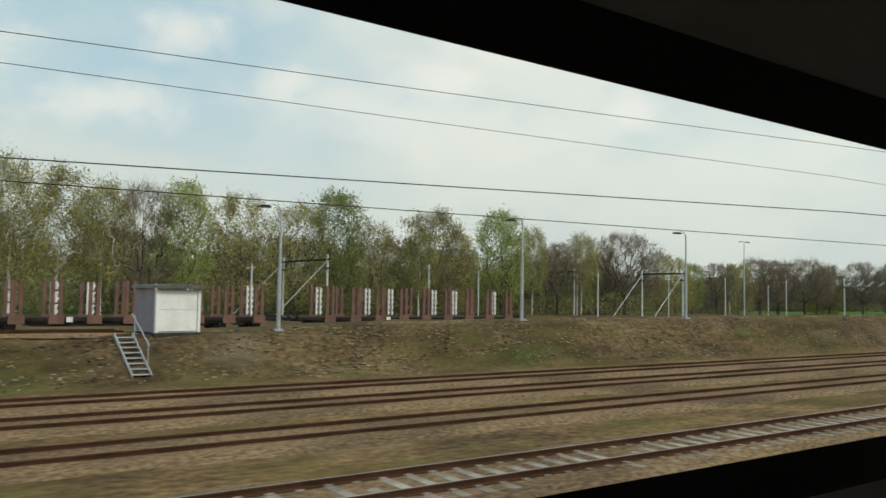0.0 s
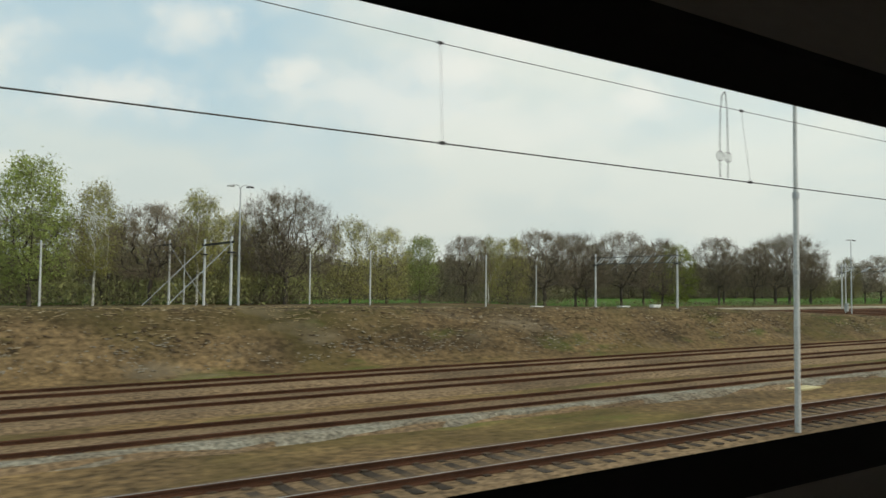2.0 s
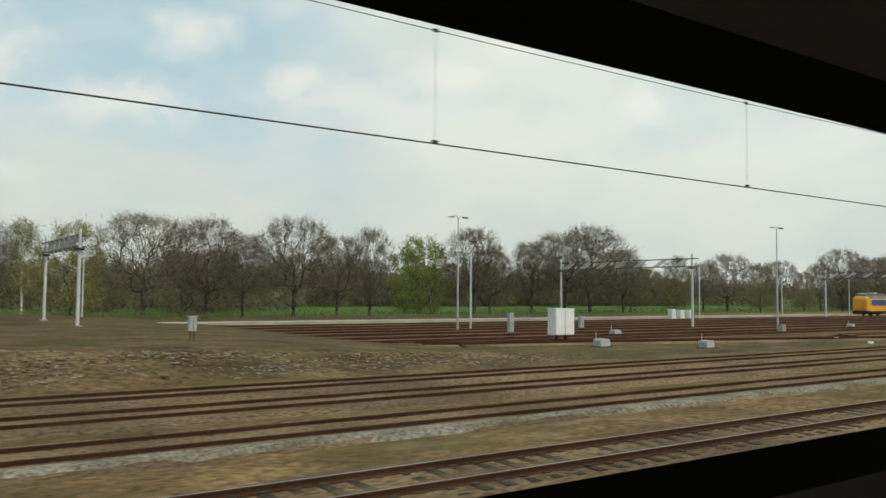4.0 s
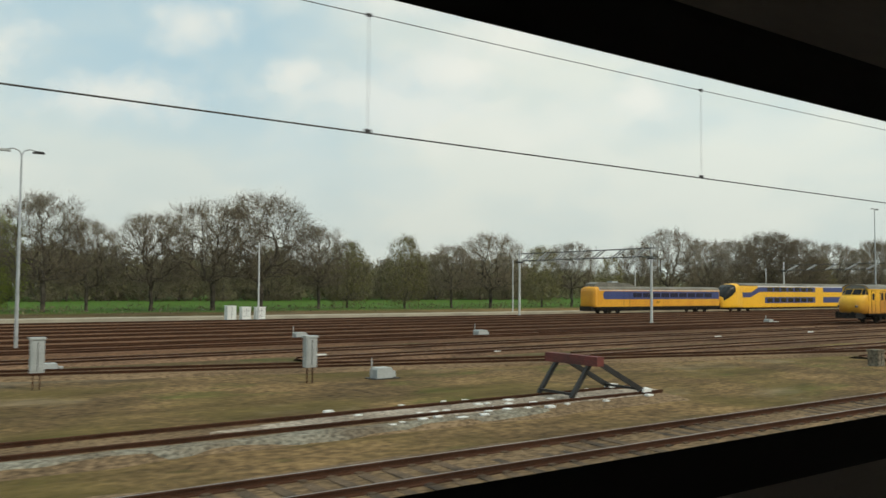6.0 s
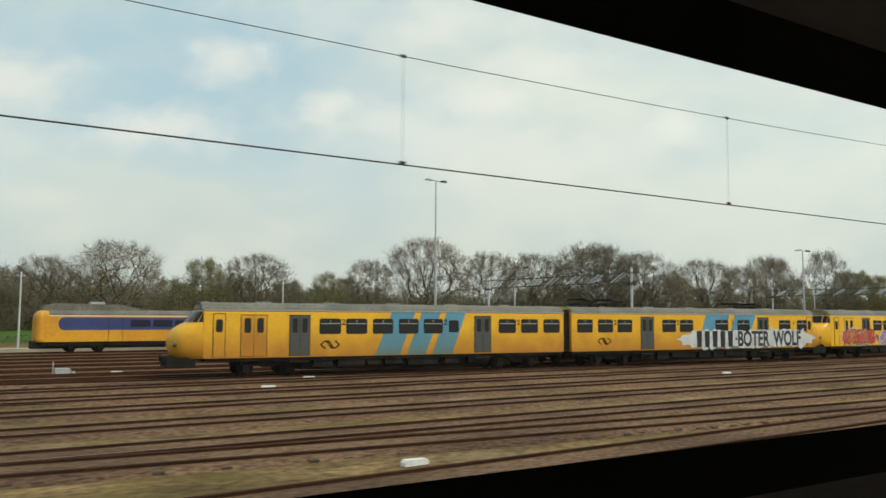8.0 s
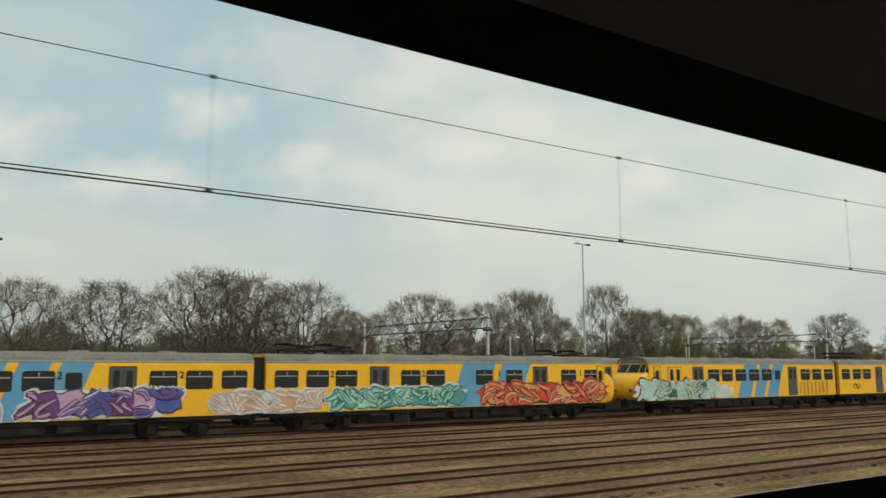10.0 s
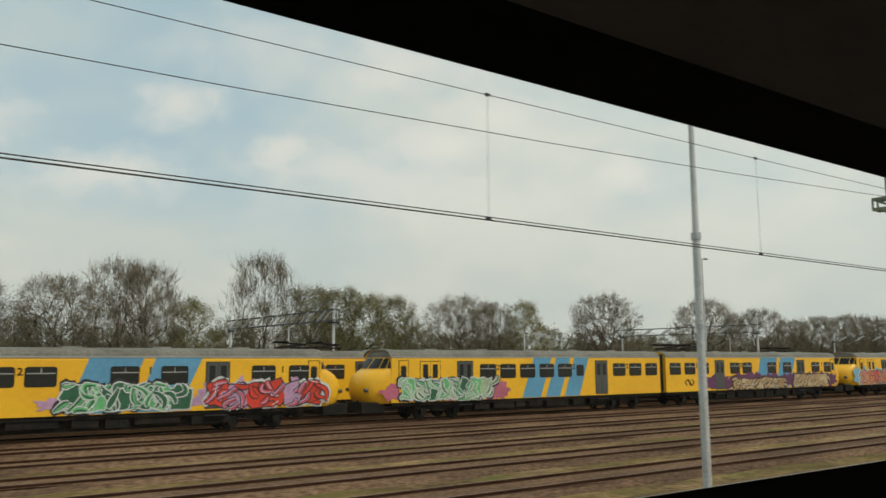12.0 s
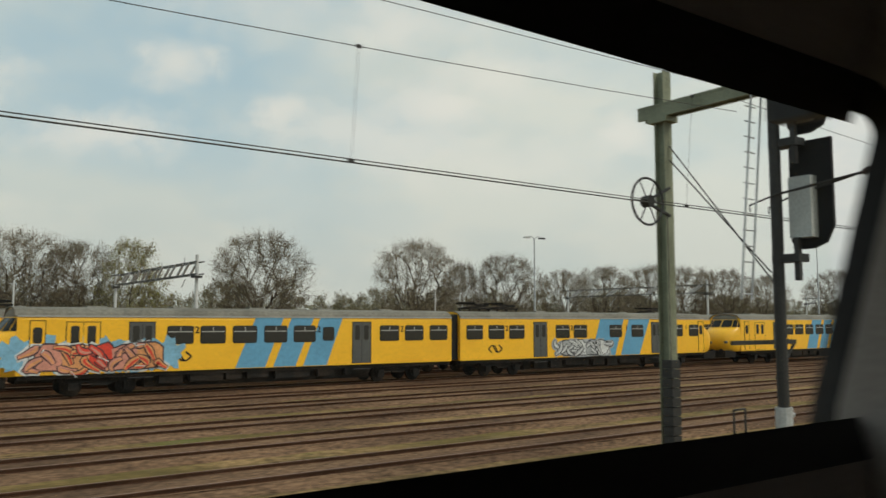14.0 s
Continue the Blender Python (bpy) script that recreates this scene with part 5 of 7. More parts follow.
def portal_mast(x, y, h=8.75, wheel=False, arm=True, drop=True, label="green steel overhead-line mast with a lattice cross arm"):
    m = thing("catenary_mast", label, "mast", "masts of the running line", (x, y, 0))
    part("post", h_mast(Shape(), h), M_STEELG, m)
    part("footing", Shape().box(-0.3, 0.3, -0.3, 0.3, -0.5, -0.12), M_CONC, m)
    if drop:
        part("cross_beam", lattice(Shape(), (0, -12.6, 7.72), (0, 0.5, 7.72), 0.30, 0.30, 22, 0.045) if 450 < x < 470 else Shape().box(-0.15, -0.09, -12.6, 0.55, 7.74, 8.0).box(0.09, 0.15, -12.6, 0.55, 7.74, 8.0).box(-0.16, 0.16, -12.6, 0.55, 7.98, 8.03), M_STEELG, m)
        part("clamp", Shape().box(-0.2, 0.2, -0.24, 0.24, 7.62, 7.74), M_STEELG, m)
        dp = Shape()
        for dx in (-0.1, 0.1):
            dp.box(dx - 0.025, dx + 0.025, -4.83, -4.67, 5.55, 7.75)
        dp.box(-0.16, 0.16, -4.87, -4.63, 5.5, 5.57)
        dp.box(-0.14, 0.14, -4.86, -4.64, 6.2, 6.26).box(-0.14, 0.14, -4.86, -4.64, 6.75, 6.81)
        d = part("drop_post", dp, M_STEELG, m)
        registration(d, (0, -4.66, 6.0), (0.1, -1.95, 5.62))
        if x > 450:
            registration(d, (0, -4.66, 6.05), (0.75, -1.95, 5.62))
        registration(d, (0, -4.84, 6.15), (0, -8.1, 5.75))
    if 450 < x < 470:
        tag = Shape()
        for k, (a, b, c, d) in enumerate(((-0.08, 1.05, 0.08, 1.3), (0.08, 1.3, -0.08, 1.45), (-0.06, 1.55, 0.08, 1.5), (0.08, 1.5, 0.0, 1.8), (-0.08, 1.85, 0.08, 1.95), (0.0, 0.75, -0.08, 0.95))):
            stroke(tag, a, b, c, d, 0.06, -0.133 - 0.001 * k, 0.002)
        part("graffiti", tag, P_WHITE, m, "white spray-painted tag on the post")
    if arm:
        registration(m, (0, -0.13, 5.66), (0.05, -2.2, 5.55))
    if wheel:
        tw = Shape()
        n = 20
        for i in range(n):
            a0, a1 = 2 * math.pi * i / n, 2 * math.pi * (i + 1) / n
            tw.tube((0.48 * math.cos(a0), 0, 0.48 * math.sin(a0)), (0.48 * math.cos(a1), 0, 0.48 * math.sin(a1)), 0.025, n=5)
        for i in range(6):
            a0 = math.pi * i / 3
            tw.tube((0, 0, 0), (0.47 * math.cos(a0), 0, 0.47 * math.sin(a0)), 0.014, n=5)
        tw.tube((0, -0.1, 0), (0, 0.1, 0), 0.12, n=12)
        w = part("tension_wheel", tw, M_DARK, m, "spoked tensioning wheel")
        w.location = (-0.98 if wheel > 0 else 0.62, -0.35, 5.8)
        part("wheel_bracket", Shape().beam((0, -0.13, 6.2), (w.location.x, -0.3, 5.8), 0.05, 0.05).beam((0, -0.13, 5.6), (w.location.x, -0.3, 5.8), 0.05, 0.05), M_DARK, m)
        wt = Shape()
        for i in range(9):
            wt.box(-0.34 - 0.13, -0.34 + 0.13, -0.45, -0.2, 0.9 + i * 0.19, 1.07 + i * 0.19)
        wt.tube((-0.34, -0.33, 0.8), (-0.34, -0.33, 5.6), 0.012, n=5)
        part("balance_weight", wt, M_DARK, m, "stacked iron tension weights")
    return m


for x, y, wheel, drop in ((121.5, 10.9, 0, False), (185.9, 10.8, 0, False), (258.05, 10.93, 0, True), (329.4, 10.9, 0, True), (396.7, 10.9, -1, True), (458.5, 10.9, 0, True), (519.7, 11.05, 1, True)):
    portal_mast(x, y, 8.0 if x < 250 else 8.75, wheel, arm=x < 450, drop=drop,
                label="green steel overhead-line mast" + (" with spoked tension wheel and weights" if wheel else " with steady arm beside the line"))

# single masts at the first crossing, with a bracket towards the near line
m = thing("catenary_mast", "green steel overhead-line mast with double bracket arm", "mast", "masts of the running line", (43.5, 9.73, 0))
part("post", h_mast(Shape(), 7.6), M_STEELG, m)
part("footing", Shape().box(-0.3, 0.3, -0.3, 0.3, -0.5, -0.12), M_CONC, m)
br, ins = Shape(), Shape()
br.beam((0, 0.1, 6.3), (0, -2.5, 6.55), 0.07, 0.07).beam((0, 0.1, 6.12), (0, -2.5, 6.42), 0.07, 0.07).beam((0, -2.5, 6.2), (0, -2.5, 6.7), 0.08, 0.08)
registration(m, (0, 0.13, 6.25), (-0.1, 2.7, 5.6))
insulator(ins, (-0.2, 0.9, 7.35), (-0.1, 0.15, 7.2), 0.09, 6)
part("bracket_arm", br, M_DARK, m)
part("insulator", ins, M_INSUL, m)
m = thing("catenary_mast", "green steel overhead-line mast with a push-off arm", "mast", "masts of the running line", (63.5, 6.61, 0))
part("post", h_mast(Shape(), 8.0), M_STEELG, m)
part("footing", Shape().box(-0.3, 0.3, -0.3, 0.3, -0.5, -0.12), M_CONC, m)
registration(m, (0, 0.13, 5.8), (-0.05, 2.65, 5.53))

# stays of the first mast
st = Shape()
for dy in (0, 0.35):
    st.tube((43.5, 8.3 - dy, 6.7), (45.8, 7.2 - dy, 3.3), 0.013, n=5)
single("guy_wire", st, M_WIRE, "pair of slanting steel guy wires below a mast", "wire")


# ---- wires ----
def wire(points, r, label, sag=0.0, n=10):
    s = Shape()
    pts = []
    for a, b in zip(points, points[1:]):
        for i in range(n):
            k = i / n
            p = Vector(a).lerp(Vector(b), k)
            p.z -= sag * 4 * k * (1 - k)
            pts.append(p)
    pts.append(Vector(points[-1]))
    for a, b in zip(pts, pts[1:]):
        s.tube(a, b, r, n=5, caps=False)
    return single("overhead_wire", s, M_WIRE, label, "wire", "overhead wires"), pts


MX = (121.5, 185.9, 258.05, 327.4, 396.7, 458.5, 519.7, 580.0, 640.0)
LC = "taut dark overhead contact wire above the near line"
LM = "sagging dark messenger wire above the contact wire"
zig = [9.1, 9.15, 9.75, 10.0, 9.5, 9.4, 9.45, 9.4, 9.4]
cpts = [(2, 17.2, 5.5), (25, 14.2, 5.5), (40, 12.3, 5.52), (63.5, 10.1, 5.52), (80, 9.6, 5.52), (95, 9.15, 5.52)] + [(x, y, 5.5) for x, y in zip(MX, zig)]
wire(cpts, 0.0115, LC, 0.0, 2)
wire([(x, y + 0.1, z + 0.07) for x, y, z in cpts[9:]], 0.0085, LC, 0.0, 2)
spans = [(63.5, 9.9, 7.45), (121.5, 9.1, 7.7), (185.9, 9.15, 7.7), (258.05, 9.75, 7.75), (327.4, 10.0, 7.75), (396.7, 9.5, 7.5), (458.5, 9.4, 7.6), (519.7, 9.25, 7.75), (580, 9.4, 7.75), (640, 9.4, 7.75)]
mess = []
SAGS = {258.05: (8.26, 8.26, 1.2), 327.4: (8.1, 7.5, 0.8), 396.7: (7.5, 7.6, 0.12), 458.5: (7.85, 7.5, 1.02)}
for p, q in zip(spans, spans[1:]):
    z0, z1, sag = SAGS.get(p[0], (p[2], q[2], 0.62))
    _, run = wire([(p[0], p[1], z0), (q[0], q[1], z1)], 0.0065, LM, sag, 16)
    mess += run[:-1]
wire([(396.7, 9.3, 7.1), (458.5, 9.2, 7.5)], 0.0065, LM, 0.75, 12)
wire([(458.5, 9.2, 7.75), (519.7, 9.1, 7.9)], 0.0065, LM, 0.35, 12)
wire([(-16, 16.8, 7.0), (2, 14.2, 7.0), (22, 11.8, 7.0), (38, 10.7, 7.0), (43.5, 10.0, 7.2), (63.5, 9.9, 7.3)], 0.0065, LM, 0.02, 3)
wire([(-16, 15.8, 7.0), (2, 12.4, 7.0), (18, 9.35, 7.0), (34, 6.4, 7.0), (60, 2.5, 7.1)], 0.0065, LM, 0.02, 3)
wire([(-10, 17.5, 5.5), (2, 14.1, 5.5), (18, 9.3, 5.5), (36, 6.4, 5.52), (70, 3.0, 5.52)], 0.011, LC, 0.0, 2)
wire([(391, 9.4, 5.80), (400, 9.3, 5.70), (417, 9.35, 5.55)], 0.012, LC, 0.0, 2)

dr = Shape()
clamps = Shape()
mx, mz, my = [p.x for p in mess], [p.z for p in mess], [p.y for p in mess]
for a, b in zip(spans, spans[1:]):
    x = a[0] + 2.2
    while x < b[0] - 1:
        y = float(np.interp(x, [q[0] for q in cpts], [q[1] for q in cpts]))
        p = Vector((x, float(np.interp(x, mx, my)), float(np.interp(x, mx, mz))))
        dr.tube(p, (x, y, 5.53), 0.003, n=4, caps=False)
        clamps.box(x - 0.05, x + 0.05, y - 0.015, y + 0.015, 5.50, 5.55)
        clamps.box(x - 0.04, x + 0.04, p.y - 0.015, p.y + 0.015, p.z - 0.02, p.z + 0.025)
        x += 7.2
tagged(single("dropper_wires", dr, M_WIRE, "thin vertical dropper wires between the overhead wires", "wire"), kind="stuff")
tagged(single("wire_clamps", clamps, M_DARK, "small dark clamps on the overhead wires", "clamp"), kind="stuff")
# looped jumper cables between messenger and contact wire
for jx, jw in ((86.5, 0.12), (248.2, 0.12), (314.3, 0.13), (427.5, 0.75)):
    y = float(np.interp(jx, [q[0] for q in cpts], [q[1] for q in cpts]))
    js = Shape()
    pp = [(jx - jw, 5.55), (jx - jw, 6.3), (jx - jw * 0.9, 6.8), (jx - jw * 0.4, 7.12), (jx + jw * 0.4, 7.2), (jx + jw * 0.8, 6.9), (jx + jw, 6.3), (jx + jw, 5.55)]
    for (ax, az), (bx, bz) in zip(pp, pp[1:]):
        js.tube((ax, y, az), (bx, y, bz), 0.009, n=5)
    for k in (-1, 1):
        for i in range(8):
            a0, a1 = i * math.pi / 4, (i + 1) * math.pi / 4
            js.tube((jx + k * jw + 0.1 * math.cos(a0), y, 5.95 + 0.1 * math.sin(a0)), (jx + k * jw + 0.1 * math.cos(a1), y, 5.95 + 0.1 * math.sin(a1)), 0.007, n=4)
    single("jumper_cable", js, M_WIRE, "looped jumper cable hanging between the overhead wires", "cable")
# section insulator in the wire
s = Shape()
for dx in (-0.55, 0.55):
    s.tube((40.5 + dx, 12.24, 5.54), (40.5 + dx * 0.5, 12.24, 5.66), 0.02, n=6)
s.tube((40.22, 12.24, 5.66), (40.78, 12.24, 5.66), 0.03, n=6).box(39.7, 41.3, 12.19, 12.29, 5.50, 5.54)
single("section_insulator", s, M_SAND, "pale section insulator clamped in the contact wire", "insulator")

# ribbed insulators let into the wires of the last stretch
for ix, iy, iz, half in ((497.3, 9.30, 6.68, 0.36), (497.8, 9.43, 5.50, 0.38), (417.5, 9.27, 6.56, 0.6)):
    s = Shape()
    s.tube((ix - half, iy, iz), (ix + half, iy, iz), 0.022, n=8)
    for k in range(7):
        x = ix + half * (k - 3) / 4.2
        s.tube((x - 0.025, iy, iz), (x + 0.025, iy, iz), 0.042, 0.03, 10)
    for e in (-1, 1):
        s.box(ix + e * half - 0.05, ix + e * half + 0.05, iy - 0.03, iy + 0.03, iz - 0.04, iz + 0.04)
    single("wire_insulator", s, M_INSUL, "dark ribbed insulator let into an overhead wire", "insulator")


# ---- slender masts and lamps ----
def slim_pole(x, y, h, material, label, r=0.085, z=None):
    m = thing("pole", label, "pole", "", (x, y, ground_z(x, y) if z is None else z))
    part("shaft", Shape().tube((0, 0, -0.3), (0, 0, h * 0.62), r, r * 0.9, 10).tube((0, 0, h * 0.62), (0, 0, h), r * 0.75, r * 0.55, 10), material, m)
    part("band", Shape().tube((0, 0, h * 0.62 - 0.08), (0, 0, h * 0.62 + 0.08), r * 1.15, n=10).tube((0, 0, h * 0.42 - 0.05), (0, 0, h * 0.42 + 0.05), r * 1.08, n=10), M_GALV, m)
    return m


slim_pole(23.7, 8.95, 9.5, M_RUSTPOLE, "rusty orange tubular pole with pale bands", 0.095)
slim_pole(92.7, 11.7, 9.8, M_MASTW, "slender pale grey tubular lamp pole beside the line", 0.075)
slim_pole(450.1, 11.55, 10.4, M_MASTW, "slender pale grey tubular pole beside the line", 0.10)
slim_pole(179.2, 12.46, 10.2, M_MASTW, "slender white-painted tubular lamp pole beside the line", 0.085)


def yard_lamp(x, y, h, arms="double", turn=0.0, label="tall grey yard lamp post with two heads"):
    m = thing("yard_lamp", label, "lamp post", "lamps of the yard", (x, y, ground_z(x, y)), turn)
    part("shaft", Shape().tube((0, 0, -0.3), (0, 0, h * 0.55), 0.11, 0.09, 10).tube((0, 0, h * 0.55), (0, 0, h), 0.07, 0.05, 10), M_GALV, m)
    part("base_plate", Shape().box(-0.22, 0.22, -0.22, 0.22, -0.05, 0.06), M_GALV, m)
    heads = (-1, 1) if arms != "single" else (1,)
    for k in heads:
        a = Shape()
        if arms == "flat":
            a.beam((0, 0, h), (k * 0.55, 0, h + 0.02), 0.06, 0.06)
            hx, hz = k * 0.75, h
        else:
            pts = [Vector((0, 0, h - 0.1)), Vector((k * 0.12, 0, h + 0.15)), Vector((k * 0.4, 0, h + 0.27)), Vector((k * 0.72, 0, h + 0.2))]
            for p, q in zip(pts, pts[1:]):
                a.tube(p, q, 0.035, n=6)
            hx, hz = k * 0.85, h + 0.1
        am = part("arm", a, M_GALV, m)
        hd = Shape().extrude_y([(hx - 0.30, hz - 0.03), (hx + 0.30, hz - 0.03), (hx + 0.30, hz + 0.03), (hx + 0.2, hz + 0.09), (hx - 0.2, hz + 0.09), (hx - 0.30, hz + 0.03)], -0.14, 0.14)
        part("lamp_head", hd, M_DARK if k > 0 else M_CAB, am)
    return m


for x, y, h, kind in ((98.9, 65.5, 10.9, "double"), (193.2, 63.6, 11.0, "double"), (225.5, 50.05, 10.9, "double"), (259.9, 19.1, 10.85, "double"), 
                      (324.3, 53.0, 14.1, "flat"), (366.3, 49.3, 10.3, "double"), (413.3, 52, 14.4, "flat"), (506.6, 52.2, 14.2, "flat"), (552, 50, 10.5, "double"), (600, 52, 13.5, "flat")):
    yard_lamp(x, y, h, kind, 0 if kind != "flat" else 8, "tall grey yard lamp post with two " + ("flat floodlights" if kind == "flat" else "curved arms"))
for x, y in ((17.1, 36.95), (33.0, 37.0), (48.2, 36.6)):
    yard_lamp(x, y, 5.9, "single", 172, "grey street lamp with one curved arm on the bank")

# plain white posts on the plateau and in the yard
for x, y, h in ((27.9, 65.9, 5.4), (63.3, 89.8, 7.2), (86.2, 80.5, 6.6), (107, 105, 7.5), (79, 98.7, 7), (123.2, 85.3, 7.0), (167.7, 105, 7), (119.8, 94.7, 7), (197.0, 66.5, 8.0),
                (140, 84, 7), (252, 80, 8.2), (300, 96, 8), (330, 98, 8), (365, 95, 8), (440, 95, 8), (480, 95, 8), (520, 95, 8), (575, 96, 8)):
    p = thing("post", "slender white-painted steel post of the yard", "post", "white posts", (x, y, ground_z(x, y)))
    part("shaft", Shape().tube((0, 0, -0.2), (0, 0, h), 0.11, 0.08, 8), M_MASTW, p)
    part("crossbar", Shape().beam((-0.5, 0, h - 0.35), (0.35, 0, h - 0.35), 0.06, 0.06), M_GALV, p)


# ---- portals over the yard ----
M_PORTAL = mat("portal_dark_paint", (0.13, 0.13, 0.12), 0.7, 0.3, 1.5, 0.05, 0, 20)


def portal(x, y0, y1, h, group="portals of the yard", brace=0, label="white steel portal with a lattice beam spanning the tracks"):
    m = thing("yard_portal", label, "portal", group, (x, 0, 0))
    for y in (y0, y1):
        z = ground_z(x, y)
        p = part("column", Shape().tube((0, y, z - 0.3), (0, y, h + 0.4), 0.15, 0.12, 10), M_MASTW, m)
        part("base_plate", Shape().box(-0.3, 0.3, y - 0.3, y + 0.3, z - 0.05, z + 0.1), M_CONC, p)
        part("bracket", Shape().box(-0.3, 0.3, y - 0.35, y + 0.35, h - 1.32, h - 1.16), M_DARK, p)
    if brace:
        part("beam", Shape().beam((0, y0 - 0.6, h - 0.2), (0, y1 + 0.6, h - 0.2), 0.16, 0.22), M_DARK, m)
        for y in (y0, y1):
            part("guy", Shape().tube((0, y, h - 0.3), (-brace, y, ground_z(x - brace, y)), 0.05, n=6), M_GALV, m)
    else:
        ch, la = Shape(), Shape()
        for e in (-0.28, 0.28):
            for z in (h - 1.05, h - 0.15):
                ch.beam((e, y0 - 0.7, z), (e, y1 + 0.7, z), 0.09, 0.09)
        bays = 7
        for k in range(bays):
            ya, yb = y0 + (y1 - y0) * (k + 0.25) / bays, y0 + (y1 - y0) * (k + 0.75) / bays
            for e in (-0.28, 0.28):
                la.beam((e, ya, h - 0.15), (e, yb, h - 1.05), 0.13, 0.13)
            ch.beam((-0.28, ya, h - 0.15), (0.28, ya, h - 0.15), 0.05, 0.05).beam((-0.28, yb, h - 1.05), (0.28, yb, h - 1.05), 0.05, 0.05)
        part("chord", ch, M_PORTAL, m, "dark grey steel chords")
        part("lattice_beam", la, M_MASTW, m)
    hang = Shape()
    n = max(2, int(abs(y1 - y0) / 5))
    for i in range(n):
        y = y0 + (y1 - y0) * (i + 0.5) / n
        hang.beam((0, y, h - 0.1), (0, y, h + 0.35), 0.06, 0.06).tube((0, y - 0.3, h - 1.3), (0, y + 0.5, h - 1.9), 0.03, n=5)
    part("hanger", hang, M_GALV, m)
    return m


for x, y0, y1 in ((160.0, 69, 83.6), (224.5, 60.2, 82.0), (287.0, 57.9, 79.35), (351.0, 58.2, 82.4), (408.0, 59, 82), (468.3, 62, 85), (526.6, 59, 81), (588, 59, 82), (650, 59, 82)):
    portal(x, y0, y1, 7.95)
LB = "white steel portal with dark beam and slanting stays"
portal(46.8, 87.7, 100.0, 8.0, brace=7, label=LB)
portal(103.4, 79.1, 87.0, 7.9, brace=7, label=LB)
portal(104.6, 103.4, 112.0, 8.6, brace=-5, label=LB)


# ---- buffer stops ----
def buffer_stop(x, y):
    m = thing("buffer_stop", "dark steel buffer stop with a red timber beam", "buffer stop", "buffer stops of the sidings", (x, y, 0))
    part("beam", Shape().extrude_x([(-1.2, 0.98), (1.2, 0.98), (1.2, 1.28), (-1.2, 1.28)], -0.16, 0.14), M_RED, m, "weathered red timber beam")
    for sy in (-0.75, 0.75):
        part("upright", Shape().beam((-0.85, sy, 0.0), (-0.05, sy, 1.0), 0.13, 0.13), M_DARK, m)
        part("strut", Shape().beam((0.15, sy, 1.15), (2.5, sy, 0.0), 0.13, 0.15), M_DARK, m)
        part("shoe", Shape().box(2.35, 2.75, sy - 0.14, sy + 0.14, -0.02, 0.09), M_WHITE, m, "white-painted shoe")
    part("tie", Shape().beam((-0.8, -0.75, 0.12), (-0.8, 0.75, 0.12), 0.08, 0.08).beam((2.2, -0.75, 0.1), (2.2, 0.75, 0.1), 0.08, 0.08), M_DARK, m)
    return m


buffer_stop(210.4, 28.6)
buffer_stop(217.2, 24.3)
buffer_stop(237.6, 19.3)
rng = random.Random(8)
stones = Shape()
for k in range(46):
    x, y, r = 233 + rng.uniform(-4, 8.5), 19.3 + rng.uniform(-1.5, 1.5), rng.uniform(0.07, 0.15)
    if abs(abs(y - 19.3) - 0.75) < 0.2:
        continue
    stones.box(x - r, x + r * 0.9, y - r * 0.7, y + r * 0.7, -0.2, -0.1 + r * 0.35)
tagged(single("white_stones", stones, M_WHITE, "whitewashed lumps of ballast round a buffer stop", "stone"), kind="stuff")


# ---- lineside cabinets and point machines ----
def cabinet(x, y, w, d, h, material, label, stand=0.0, slots=0):
    m = thing("lineside_cabinet", label, "cabinet", "", (x, y, ground_z(x, y)))
    b = Shape().box(-w / 2, w / 2, -d / 2, d / 2, stand, h)
    body = part("body", b, material, m)
    part("lid", Shape().box(-w / 2 - 0.04, w / 2 + 0.04, -d / 2 - 0.04, d / 2 + 0.04, h, h + 0.07), material, m)
    part("door", Shape().box(-w / 2 + 0.05, w / 2 - 0.05, -d / 2 - 0.025, -d / 2, stand + 0.08, h - 0.06).box(-0.012, 0.012, -d / 2 - 0.035, -d / 2, stand + 0.1, h - 0.08, 1), (material, M_DARK), body)
    if slots:
        v = Shape()
        for i in range(slots):
            for k in (-1, 1):
                v.box(k * w * 0.22 - w * 0.13, k * w * 0.22 + w * 0.13, -d / 2 - 0.03, -d / 2 - 0.02, h * (0.3 + 0.4 * i), h * (0.3 + 0.4 * i) + 0.07)
        part("vent", v, M_CAB, body)
    if stand:
        part("leg", Shape().box(-w * 0.29, -w * 0.22, -d * 0.12, d * 0.12, -0.1, stand), M_RAIL, m)
        part("leg", Shape().box(w * 0.22, w * 0.29, -d * 0.12, d * 0.12, -0.1, stand), M_RAIL, m)
    return m


WC = "large white lineside equipment cabinet"
GC = "grey steel lineside cabinet on short legs"
cabinet(190.4, 46.3, 1.95, 0.9, 2.55, M_WHITE, WC + " on a raised frame", 0.6)
for k, x in enumerate((250.6, 252.0, 253.4)):
    cabinet(x, 84.2 - k * 0.6, 1.0, 0.8, 1.5 - (k > 0) * 0.12, M_WHITE, "white cabinet with small vents beside the platform edge", slots=2 if k else 0)
for x, y, h in ((223.6, 31.3, 1.75), (232.5, 28.2, 1.72), (189.5, 51.3, 2.1), (201.5, 55.2, 1.6), (162, 47.6, 1.4)):
    cabinet(x, y, 0.44, 0.3, h, M_CAB, GC, 0.60)
for x, y in ((142.0, 62), (131, 64), (119, 66), (152, 66)):
    cabinet(x, y, 1.2, 0.7, 0.75, M_WHITE, "low white box on the plateau edge")
cabinet(223.0, 48.0, 0.6, 0.5, 0.75, M_SAND, "small sand-coloured cable box")
